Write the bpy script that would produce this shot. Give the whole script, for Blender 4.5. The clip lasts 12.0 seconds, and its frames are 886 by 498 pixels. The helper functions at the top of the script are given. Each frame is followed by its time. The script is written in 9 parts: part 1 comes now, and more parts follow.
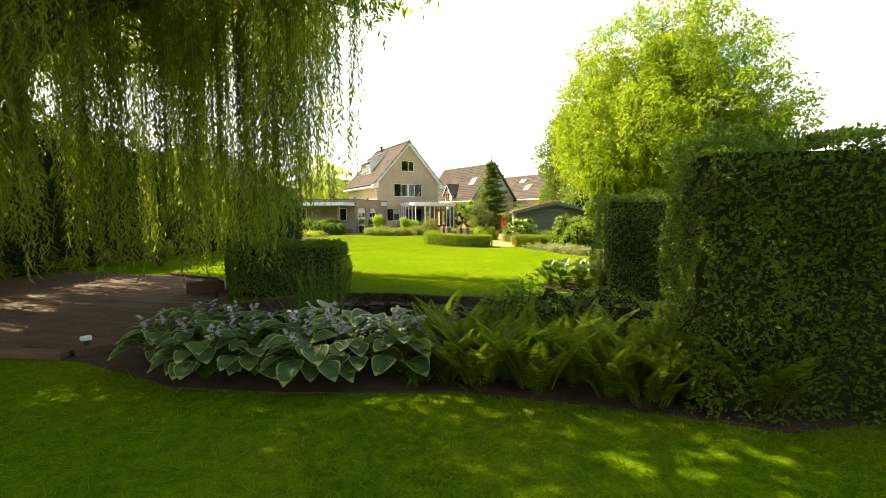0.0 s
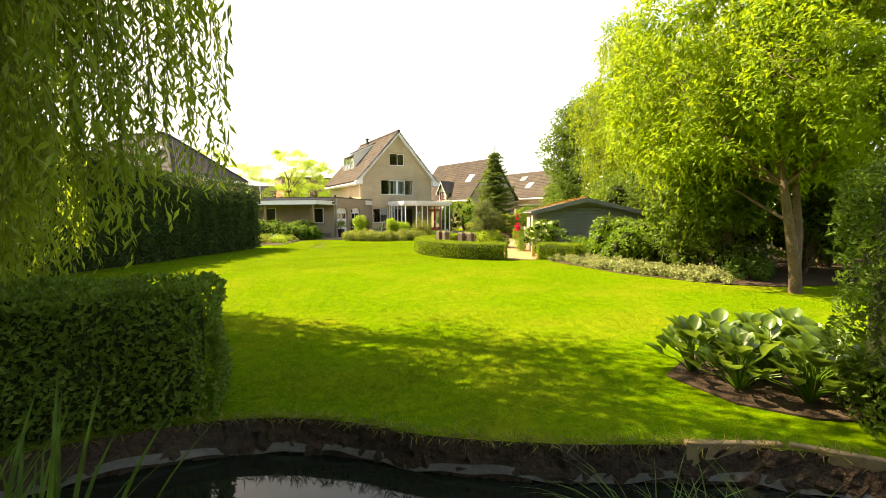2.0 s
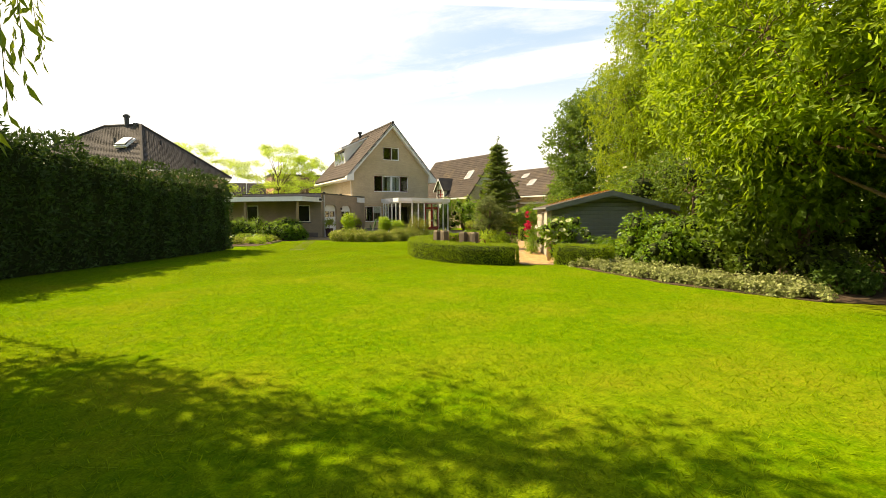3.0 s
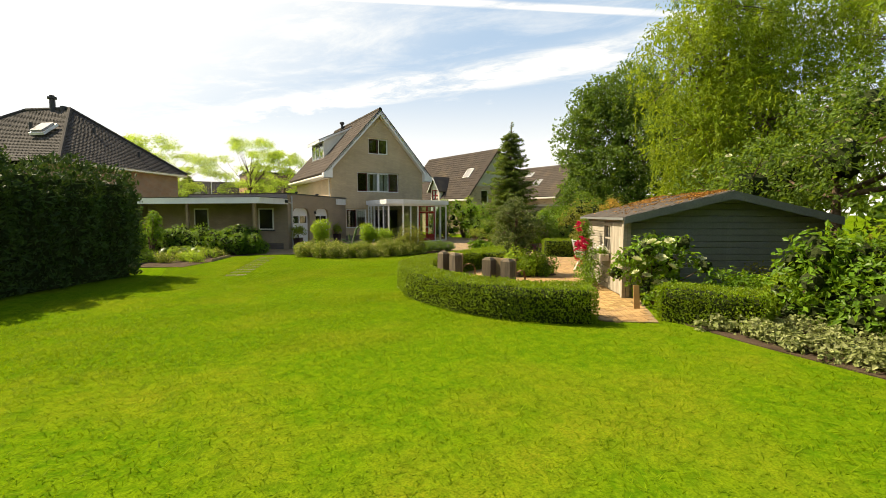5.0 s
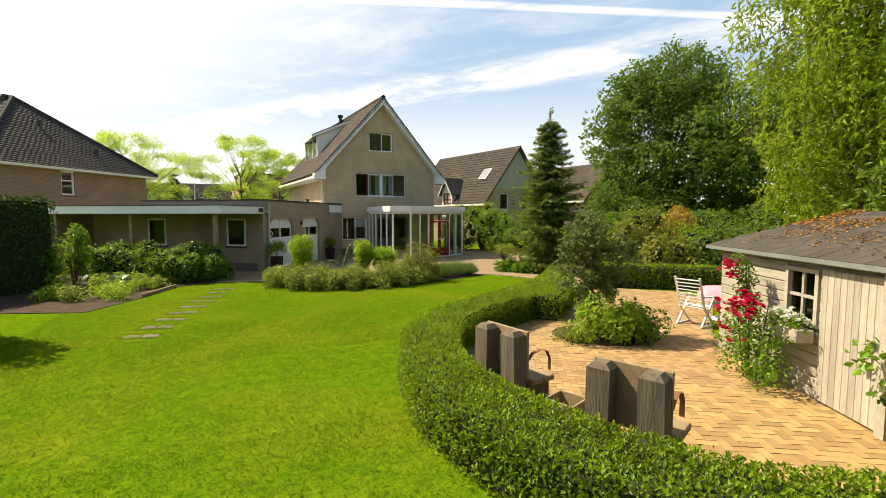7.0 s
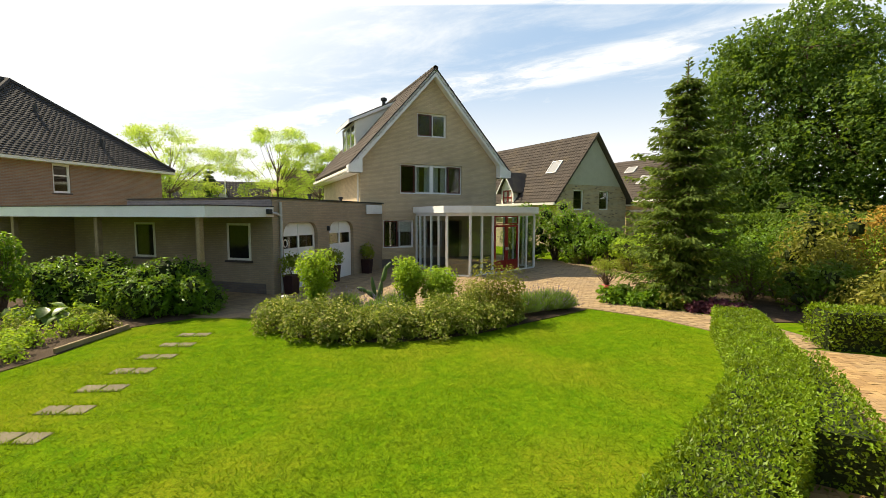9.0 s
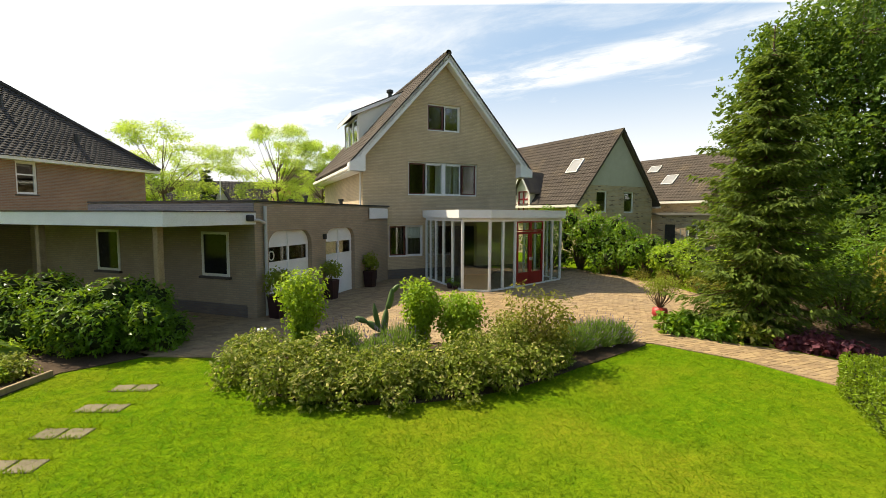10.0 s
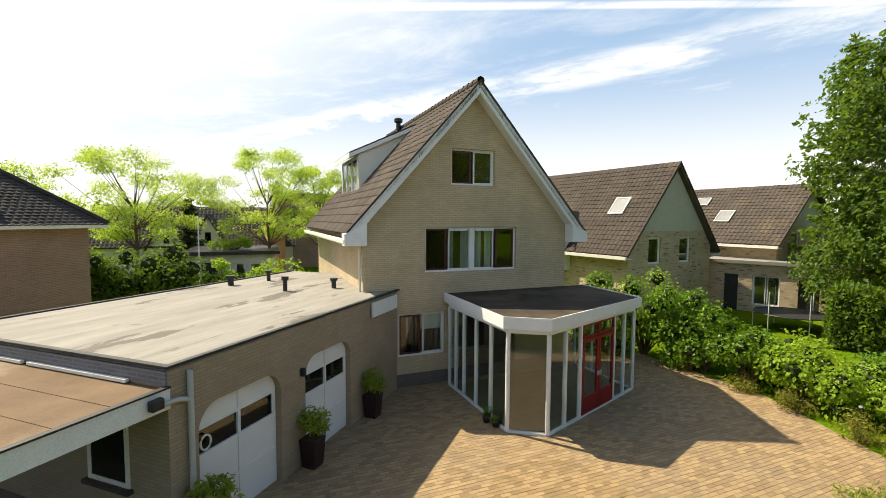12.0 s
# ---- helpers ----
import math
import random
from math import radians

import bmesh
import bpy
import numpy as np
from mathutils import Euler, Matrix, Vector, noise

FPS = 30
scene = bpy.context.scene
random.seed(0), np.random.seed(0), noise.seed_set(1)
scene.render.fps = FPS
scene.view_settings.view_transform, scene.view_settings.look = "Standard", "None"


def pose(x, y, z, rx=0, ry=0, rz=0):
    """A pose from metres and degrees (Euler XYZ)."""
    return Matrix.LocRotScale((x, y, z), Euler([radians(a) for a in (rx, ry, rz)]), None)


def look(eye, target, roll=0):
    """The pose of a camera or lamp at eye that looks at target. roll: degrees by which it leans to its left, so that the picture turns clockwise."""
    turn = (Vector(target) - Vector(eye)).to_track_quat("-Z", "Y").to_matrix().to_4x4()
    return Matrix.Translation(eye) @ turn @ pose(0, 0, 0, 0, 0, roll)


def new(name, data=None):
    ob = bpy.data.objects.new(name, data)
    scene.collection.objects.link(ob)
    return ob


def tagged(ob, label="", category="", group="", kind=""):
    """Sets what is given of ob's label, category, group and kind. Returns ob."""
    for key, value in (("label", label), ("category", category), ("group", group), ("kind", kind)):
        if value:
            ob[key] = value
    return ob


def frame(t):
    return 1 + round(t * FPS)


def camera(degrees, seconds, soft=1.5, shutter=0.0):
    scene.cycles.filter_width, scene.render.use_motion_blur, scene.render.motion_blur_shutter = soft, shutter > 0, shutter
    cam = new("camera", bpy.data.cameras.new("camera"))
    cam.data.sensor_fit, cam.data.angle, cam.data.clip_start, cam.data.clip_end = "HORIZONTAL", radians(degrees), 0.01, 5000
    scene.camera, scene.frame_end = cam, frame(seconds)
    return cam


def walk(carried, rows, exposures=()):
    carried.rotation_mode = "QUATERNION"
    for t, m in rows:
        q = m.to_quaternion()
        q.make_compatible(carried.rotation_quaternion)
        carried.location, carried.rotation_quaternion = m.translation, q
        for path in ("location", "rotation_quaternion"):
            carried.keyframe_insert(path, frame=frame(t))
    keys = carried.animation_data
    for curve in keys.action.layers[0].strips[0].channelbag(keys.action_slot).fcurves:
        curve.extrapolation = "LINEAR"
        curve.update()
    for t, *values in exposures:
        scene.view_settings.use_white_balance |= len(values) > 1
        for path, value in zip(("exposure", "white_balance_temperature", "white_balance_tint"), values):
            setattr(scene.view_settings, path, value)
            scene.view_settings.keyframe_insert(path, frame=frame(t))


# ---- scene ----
cam = camera(89.0, 12.0, soft=0.8)
PATH = [
    (0, (-1.332, -0.989, 1.819), (-0.518, 0.831, 1.659), -0.2),
    (0.5, (-0.716, 0.655, 1.766), (0.11, 2.47, 1.607), 0.1),
    (1, (-0.165, 2.023, 1.787), (0.668, 3.834, 1.629), -0.0),
    (1.5, (0.445, 3.446, 1.808), (1.283, 5.254, 1.649), -0.1),
    (2, (1.057, 4.848, 1.803), (1.903, 6.653, 1.646), -0.2),
    (2.5, (1.701, 6.224, 1.702), (2.551, 8.028, 1.548), -0.1),
    (3, (2.299, 7.567, 1.667), (3.155, 9.367, 1.509), -0.2),
    (3.2, (2.536, 8.05, 1.647), (3.392, 9.85, 1.49), -0.3),
    (4.8, (4.36, 13.079, 1.824), (5.259, 14.859, 1.671), -0.0),
    (5, (4.65, 13.649, 1.944), (5.545, 15.431, 1.79), -0.0),
    (5.5, (5.202, 15.055, 2.188), (6.103, 16.835, 2.038), 0.1),
    (6, (5.789, 16.39, 2.336), (6.69, 18.17, 2.186), -0.0),
    (6.5, (6.281, 17.647, 2.407), (7.172, 19.432, 2.259), -0.0),
    (7, (6.736, 18.838, 2.405), (7.6, 20.636, 2.257), -0.0),
    (7.2, (6.931, 19.285, 2.384), (7.783, 21.088, 2.236), -0.1),
    (8.8, (8.253, 23.967, 2.532), (8.941, 25.839, 2.377), 0.2),
    (9, (8.406, 24.5, 2.565), (9.08, 26.376, 2.412), 0.1),
    (9.5, (8.752, 25.753, 2.63), (9.409, 27.636, 2.478), 0.0),
    (10, (8.956, 27.027, 2.75), (9.607, 28.912, 2.597), 0.2),
    (10.5, (9.29, 28.361, 3.004), (9.924, 30.253, 2.861), 0.2),
    (11, (9.446, 29.856, 3.539), (10.085, 31.746, 3.399), 0.3),
    (11.5, (9.691, 31.259, 4.313), (10.328, 33.15, 4.177), 0.3),
    (12, (9.901, 32.241, 5.244), (10.537, 34.132, 5.11), 0.3),
]
walk(cam, [(t, look(eye, target, roll)) for t, eye, target, roll in PATH],
     exposures=[(0.0, 1.94, 8000, 10), (1.0, 2.06, 8300, 11), (1.6, 2.12, 8600, 12), (2.0, 1.92, 8700, 12), (2.5, 1.52, 8700, 12), (3.2, 1.18, 8400, 11), (4.8, 0.90, 7700, 10), (6.0, 0.86, 7300, 9), (10.0, 0.85, 7100, 9), (12.0, 0.80, 6900, 9)])

# ---- world and sun ----
SUN_WAY = Vector((0.58, -0.635, -1.0)).normalized()      # the way the sunlight travels
sun_up = math.asin(-SUN_WAY.z)
world = bpy.data.worlds.new("sky")
scene.world = world
world.use_nodes = True
wn, wl = world.node_tree.nodes, world.node_tree.links
wn.clear()
sky = wn.new("ShaderNodeTexSky")
sky.sky_type, sky.sun_disc = "NISHITA", False
sky.sun_elevation = sun_up
sky.sun_rotation = math.atan2(-SUN_WAY.x, -SUN_WAY.y)
sky.air_density, sky.dust_density, sky.ozone_density = 1.0, 1.4, 1.2


def wmath(op, a, b=None, c=None, clamp=False):
    n = wn.new("ShaderNodeMath")
    n.operation, n.use_clamp = op, clamp
    for k, v in enumerate((a, b, c)):
        if v is None:
            continue
        if isinstance(v, (int, float)):
            n.inputs[k].default_value = v
        else:
            wl.new(v, n.inputs[k])
    return n.outputs["Value"]


def wrange(v, a, b, c=0.0, d=1.0):
    n = wn.new("ShaderNodeMapRange")
    n.interpolation_type = "SMOOTHSTEP"
    wl.new(v, n.inputs["Value"])
    for key, x in (("From Min", a), ("From Max", b), ("To Min", c), ("To Max", d)):
        n.inputs[key].default_value = x
    return n.outputs["Result"]


def wmix(fac, a, b):
    n = wn.new("ShaderNodeMixRGB")
    wl.new(fac, n.inputs["Fac"])
    for key, v in (("Color1", a), ("Color2", b)):
        if isinstance(v, tuple):
            n.inputs[key].default_value = (*v, 1)
        else:
            wl.new(v, n.inputs[key])
    return n.outputs["Color"]


way = wn.new("ShaderNodeTexCoord").outputs["Generated"]
sep = wn.new("ShaderNodeSeparateXYZ")
wl.new(way, sep.inputs["Vector"])
# the cirrus lies in a high flat layer: a view direction meets it at (x, y) / z
zz = wmath("MAXIMUM", sep.outputs["Z"], 0.05)
lx, ly = wmath("DIVIDE", sep.outputs["X"], zz), wmath("DIVIDE", sep.outputs["Y"], zz)
u = wmath("ADD", wmath("MULTIPLY", lx, 0.565), wmath("MULTIPLY", ly, -0.825))
v = wmath("ADD", wmath("MULTIPLY", lx, 0.825), wmath("MULTIPLY", ly, 0.565))
cb = wn.new("ShaderNodeCombineXYZ")
wl.new(wmath("MULTIPLY", u, 0.6), cb.inputs["X"])
wl.new(v, cb.inputs["Y"])
cl = wn.new("ShaderNodeTexNoise")
cl.inputs["Scale"].default_value, cl.inputs["Detail"].default_value, cl.inputs["Roughness"].default_value = 1.7, 10.0, 0.68
cl.inputs["Distortion"].default_value = 0.35
wl.new(cb.outputs["Vector"], cl.inputs["Vector"])
streaks = wrange(cl.outputs["Fac"], 0.42, 0.72)
band = wmath("MULTIPLY", wrange(wmath("ABSOLUTE", wmath("SUBTRACT", v, 3.1)), 0.1, 0.5, 1.0, 0.0), wrange(cl.outputs["Fac"], 0.36, 0.62, 0.15, 1.0))
trail = wmath("MULTIPLY", wrange(wmath("ABSOLUTE", wmath("ADD", wmath("MULTIPLY_ADD", lx, 0.347, -2.2), wmath("MULTIPLY", ly, 0.938))), 0.015, 0.06, 1.0, 0.0), wrange(cl.outputs["Fac"], 0.35, 0.6, 0.2, 0.9))
cloud = wmath("MAXIMUM", wmath("MAXIMUM", wmath("MULTIPLY", streaks, 0.36), wmath("MULTIPLY", band, 1.0)), trail)
# haze and cloud grow brighter towards the sun
dt = wn.new("ShaderNodeVectorMath")
dt.operation = "DOT_PRODUCT"
wl.new(way, dt.inputs[0])
dt.inputs[1].default_value = -SUN_WAY
toward = dt.outputs["Value"]
low = wrange(sep.outputs["Z"], 0.4, 0.75, 1.0, 0.0)      # haze kept low, where it shows; the unseen zenith stays dark to deepen shade
pale = wmix(wmath("MULTIPLY", low, wrange(toward, -0.5, 0.1, 0.3, 0.85)), sky.outputs["Color"], (1.95, 2.85, 4.15))
fac = wmath("ADD", wmath("MULTIPLY", cloud, wrange(toward, -0.5, 0.3, 0.3, 0.9)), wrange(toward, 0.42, 0.98), clamp=True)
fac = wmath("MULTIPLY", fac, low)
fac = wmath("MAXIMUM", fac, wrange(sep.outputs["Z"], 0.02, 0.33, 0.8, 0.0))
bg = wn.new("ShaderNodeBackground")
bg.inputs["Strength"].default_value = 0.125
ow = wn.new("ShaderNodeOutputWorld")
wl.new(wmix(fac, pale, (6.0, 5.95, 5.8)), bg.inputs["Color"])
wl.new(bg.outputs["Background"], ow.inputs["Surface"])
sun_data = bpy.data.lights.new("sun", "SUN")
sun_data.energy, sun_data.angle, sun_data.color = 5.0, radians(0.53), (1.0, 0.91, 0.74)
sun = new("sun", sun_data)
sun.matrix_world = look((-40, 60, 60), Vector((-40, 60, 60)) + SUN_WAY)
scene.view_settings.use_white_balance = True
scene.view_settings.white_balance_temperature = 7000

# ---- small building kit ----
rng = np.random.default_rng(7)


def grid_mesh(name, V, F):
    """A mesh from an array of corners and an array of triangles or quads."""
    V, F = np.asarray(V, np.float32), np.asarray(F, np.int32)
    me = bpy.data.meshes.new(name)
    k = F.shape[1]
    me.vertices.add(len(V))
    me.vertices.foreach_set("co", V.ravel())
    me.loops.add(F.size)
    me.loops.foreach_set("vertex_index", F.ravel())
    me.polygons.add(len(F))
    me.polygons.foreach_set("loop_start", np.arange(0, F.size, k, dtype=np.int32))
    me.update(calc_edges=True)
    me.polygons.foreach_set("use_smooth", np.zeros(len(F), bool))
    return me


def put(name, me, material, parent=None, label="", m=None, smooth=False):
    """Links a mesh as one object, as a part when it has a parent."""
    ob = new(name, me)
    if len(me.materials) == 0 and material is not None:
        me.materials.append(material)
    if smooth:
        me.polygons.foreach_set("use_smooth", np.ones(len(me.polygons), bool))
    if m is not None:
        ob.matrix_basis = m
    if parent is not None:
        ob.parent = parent
    if label:
        ob["label"] = label
    return ob


def part(name, bm, material, parent=None, label="", m=None, smooth=False):
    me = bpy.data.meshes.new(name)
    bm.to_mesh(me)
    bm.free()
    return put(name, me, material, parent, label, m, smooth)


def empty(name, m, label="", category="", group="", kind=""):
    ob = new(name)
    ob.empty_display_size = 0.2
    ob.matrix_basis = m
    return tagged(ob, label, category, group, kind)


def box(bm, x0, x1, y0, y1, z0, z1, m=None, bevel=0.0):
    """Adds a box to a bmesh."""
    r = bmesh.ops.create_cube(bm, size=1.0)
    mm = Matrix.Translation(((x0 + x1) / 2, (y0 + y1) / 2, (z0 + z1) / 2)) @ Matrix.Diagonal((abs(x1 - x0), abs(y1 - y0), abs(z1 - z0), 1))
    bmesh.ops.transform(bm, matrix=mm, verts=r["verts"])
    if bevel:
        es = list({e for v in r["verts"] for e in v.link_edges})
        r2 = bmesh.ops.bevel(bm, geom=es, offset=bevel, segments=1, affect="EDGES", profile=0.5)
        vs = list({v for f in r2["faces"] for v in f.verts} | {v for v in r["verts"] if v.is_valid})
    else:
        vs = r["verts"]
    if m is not None:
        bmesh.ops.transform(bm, matrix=m, verts=vs)
    return bm


def boxes(*specs, bevel=0.0):
    bm = bmesh.new()
    for s in specs:
        box(bm, *s, bevel=bevel)
    return bm


def slab(outline, z0, z1):
    """A flat-topped prism over a plan outline."""
    bm = bmesh.new()
    f = bm.faces.new([bm.verts.new((x, y, z0)) for x, y in outline])
    r = bmesh.ops.extrude_face_region(bm, geom=[f])
    bmesh.ops.translate(bm, vec=(0, 0, z1 - z0), verts=[v for v in r["geom"] if isinstance(v, bmesh.types.BMVert)])
    bmesh.ops.recalc_face_normals(bm, faces=bm.faces)
    return bm


def panel(outline, holes, y0, y1):
    """An upright wall in the xz plane between y0 and y1, with openings that go through it."""
    bm = bmesh.new()
    edges = []
    for loop in [outline] + list(holes):
        vs = [bm.verts.new((x, y0, z)) for x, z in loop]
        edges += [bm.edges.new((a, b)) for a, b in zip(vs, vs[1:] + vs[:1])]
    bmesh.ops.triangle_fill(bm, use_beauty=True, use_dissolve=False, edges=edges, normal=(0, -1, 0))
    r = bmesh.ops.extrude_face_region(bm, geom=list(bm.faces))
    bmesh.ops.translate(bm, vec=(0, y1 - y0, 0), verts=[v for v in r["geom"] if isinstance(v, bmesh.types.BMVert)])
    bmesh.ops.recalc_face_normals(bm, faces=bm.faces)
    return bm


def rect(x0, x1, z0, z1):
    return [(x0, z0), (x1, z0), (x1, z1), (x0, z1)]


def frame_bars(x0, x1, z0, z1, w, y0, y1):
    """The four bars of a window or door frame."""
    return boxes((x0, x1, y0, y1, z0, z0 + w), (x0, x1, y0, y1, z1 - w, z1),
                 (x0, x0 + w, y0, y1, z0 + w, z1 - w), (x1 - w, x1, y0, y1, z0 + w, z1 - w))


def tube_arrays(points, radii, sides=7):
    """A tapered tube through points."""
    P = np.asarray(points, float)
    R = np.asarray(radii, float)
    T = np.gradient(P, axis=0)
    T /= np.linalg.norm(T, axis=1)[:, None] + 1e-9
    ref = np.where(np.abs(T[:, 2:3]) > 0.9, [[1.0, 0, 0]], [[0, 0, 1.0]])
    A = np.cross(T, ref)
    A /= np.linalg.norm(A, axis=1)[:, None] + 1e-9
    B = np.cross(T, A)
    a = np.linspace(0, 2 * np.pi, sides, endpoint=False)
    V = P[:, None] + R[:, None, None] * (np.cos(a)[None, :, None] * A[:, None] + np.sin(a)[None, :, None] * B[:, None])
    n = len(P)
    i, j = np.meshgrid(np.arange(n - 1), np.arange(sides), indexing="ij")
    k = (j + 1) % sides
    F = np.stack([i * sides + j, i * sides + k, (i + 1) * sides + k, (i + 1) * sides + j], -1).reshape(-1, 4)
    return V.reshape(-1, 3), F


def join_arrays(items):
    Vs, Fs, n = [], [], 0
    for V, F in items:
        Vs.append(V)
        Fs.append(F + n)
        n += len(V)
    return np.concatenate(Vs), np.concatenate(Fs)


def unit(v):
    return v / (np.linalg.norm(v, axis=-1, keepdims=True) + 1e-9)


def leaf_arrays(P, D, N, L, W, fold=0.25):
    """Small folded leaves: base points P, directions D, upper sides N, lengths L and widths W."""
    P, D, N = np.asarray(P, float), unit(np.asarray(D, float)), np.asarray(N, float)
    n = len(P)
    S = unit(np.cross(D, N))
    U = unit(np.cross(S, D))
    L = np.broadcast_to(np.asarray(L, float), (n,))[:, None]
    W = np.broadcast_to(np.asarray(W, float), (n,))[:, None]
    mid = P + D * L * 0.45 + U * W * fold
    V = np.stack([P, mid - S * W / 2, P + D * L, mid + S * W / 2], 1).reshape(-1, 3)
    b = np.arange(n)[:, None] * 4
    F = np.stack([b + [[0, 1, 2]], b + [[0, 2, 3]]], 1).reshape(-1, 3)
    return V, F


def rand_dirs(n):
    return unit(rng.normal(size=(n, 3)))


def clump_leaves(C, R, per, size, aspect=0.5, up=0.4, squash=1.0):
    """Leaves round clump centres C of radius R; their faces look outward."""
    C = np.asarray(C, float)
    n = len(C) * per
    idx = np.repeat(np.arange(len(C)), per)
    d = rand_dirs(n)
    r = np.broadcast_to(np.asarray(R, float), (len(C),))[idx][:, None] * rng.uniform(0.35, 1.0, (n, 1)) ** 0.5
    P = C[idx] + d * r * np.array([1, 1, squash])
    N = unit(d + np.array([0, 0, up]) + 0.7 * rand_dirs(n))
    D = unit(np.cross(N, rand_dirs(n)) + 0.35 * d + np.array([0, 0, -0.25]))
    L = size * rng.uniform(0.65, 1.3, n)
    return leaf_arrays(P, D, N, L, L * aspect)


def core_arrays(C, R, squash=1.0):
    """Lumpy dark bodies that put inner shade into masses of leaves."""
    u, v = np.meshgrid(np.linspace(0, 2 * np.pi, 9)[:-1], np.linspace(0.35, np.pi - 0.35, 5), indexing="ij")
    D = np.stack([np.cos(u) * np.sin(v), np.sin(u) * np.sin(v), np.cos(v)], -1).reshape(-1, 3)
    F0 = [(i * 5 + j, i * 5 + j + 1, ((i + 1) % 8) * 5 + j + 1, ((i + 1) % 8) * 5 + j) for i in range(8) for j in range(4)]
    items = []
    for c, r in zip(C, np.broadcast_to(np.asarray(R, float), (len(C),))):
        V = np.asarray(c) + D * r * rng.uniform(0.75, 1.2, (len(D), 1)) * np.array([1, 1, squash])
        items.append((V, np.array(F0)))
    V, F = join_arrays(items)
    V[:, 2] = np.maximum(V[:, 2], 0.015)
    return V, F


def along(path, n):
    """n even points along a plan polyline, with the unit normals to its left."""
    P = np.asarray(path, float)
    seg = np.linalg.norm(np.diff(P, axis=0), axis=1)
    s = np.r_[0, np.cumsum(seg)]
    u = np.linspace(0, s[-1], n)
    Q = np.stack([np.interp(u, s, P[:, k]) for k in (0, 1)], 1)
    T = unit(np.gradient(Q, axis=0))
    return Q, np.stack([-T[:, 1], T[:, 0]], 1), s[-1]


def smooth_path(path, n):
    """A plan polyline rounded off by a Catmull-Rom run."""
    P = np.asarray(path, float)
    P = np.vstack([2 * P[0] - P[1], P, 2 * P[-1] - P[-2]])
    out = []
    for i in range(1, len(P) - 2):
        for u in np.linspace(0, 1, n, endpoint=False):
            a, b, c, d = P[i - 1], P[i], P[i + 1], P[i + 2]
            out.append(0.5 * (2 * b + (c - a) * u + (2 * a - 5 * b + 4 * c - d) * u * u + (3 * b - a - 3 * c + d) * u ** 3))
    out.append(P[-2])
    return np.array(out)


# ---- materials ----
def nodes_of(name):
    m = bpy.data.materials.new(name)
    m.use_nodes = True
    nt = m.node_tree
    return m, nt.nodes, nt.links, nt.nodes["Principled BSDF"]


def noise_node(nd, lk, scale, detail=4.0, rough=0.55, vec=None):
    n = nd.new("ShaderNodeTexNoise")
    n.inputs["Scale"].default_value, n.inputs["Detail"].default_value, n.inputs["Roughness"].default_value = scale, detail, rough
    if vec is not None:
        lk.new(vec, n.inputs["Vector"])
    return n.outputs["Fac"]


def mix_node(nd, lk, fac, a, b):
    m = nd.new("ShaderNodeMixRGB")
    for key, v in (("Fac", fac), ("Color1", a), ("Color2", b)):
        if hasattr(v, "is_linked"):
            lk.new(v, m.inputs[key])
        else:
            m.inputs[key].default_value = (*v, 1) if isinstance(v, tuple) else v
    return m.outputs["Color"]


def range_node(nd, lk, v, a, b, c=0.0, d=1.0):
    r = nd.new("ShaderNodeMapRange")
    lk.new(v, r.inputs["Value"])
    for key, x in (("From Min", a), ("From Max", b), ("To Min", c), ("To Max", d)):
        r.inputs[key].default_value = x
    return r.outputs["Result"]


def bump_node(nd, lk, height, strength, dist, bs):
    b = nd.new("ShaderNodeBump")
    b.inputs["Strength"].default_value, b.inputs["Distance"].default_value = strength, dist
    lk.new(height, b.inputs["Height"])
    lk.new(b.outputs["Normal"], bs.inputs["Normal"])


def surface(name, a, b, scale=6.0, fine=60.0, rough=0.8, metal=0.0, bump=0.3, depth=0.01, stain=None, random=0.0, spec=0.3, grain=None):
    """A plain material that varies at two scales between the colours a and b; grain draws it out along an axis."""
    m, nd, lk, bs = nodes_of(name)
    vec = nd.new("ShaderNodeTexCoord").outputs["Object"]
    if grain:
        mp = nd.new("ShaderNodeMapping")
        mp.inputs["Scale"].default_value = grain
        lk.new(vec, mp.inputs["Vector"])
        vec = mp.outputs["Vector"]
    big = noise_node(nd, lk, scale, 5.0, 0.6, vec)
    small = noise_node(nd, lk, fine, 3.0, 0.6, vec)
    col = mix_node(nd, lk, range_node(nd, lk, big, 0.3, 0.7), a, b)
    dark = tuple(c * 0.72 for c in a)
    col = mix_node(nd, lk, range_node(nd, lk, small, 0.42, 0.75, 0.0, 0.6), col, dark)
    if stain:
        st = noise_node(nd, lk, scale * 0.35, 6.0, 0.65, vec)
        col = mix_node(nd, lk, range_node(nd, lk, st, 0.52, 0.66, 0.0, 0.8), col, stain)
    if random:
        info = nd.new("ShaderNodeObjectInfo").outputs["Random"]
        hs = nd.new("ShaderNodeHueSaturation")
        lk.new(range_node(nd, lk, info, 0, 1, 1 - random, 1 + random), hs.inputs["Value"])
        lk.new(col, hs.inputs["Color"])
        col = hs.outputs["Color"]
    lk.new(col, bs.inputs["Base Color"])
    bs.inputs["Roughness"].default_value, bs.inputs["Metallic"].default_value = rough, metal
    bs.inputs["Specular IOR Level"].default_value = spec
    if bump:
        bump_node(nd, lk, small, bump, depth, bs)
    return m


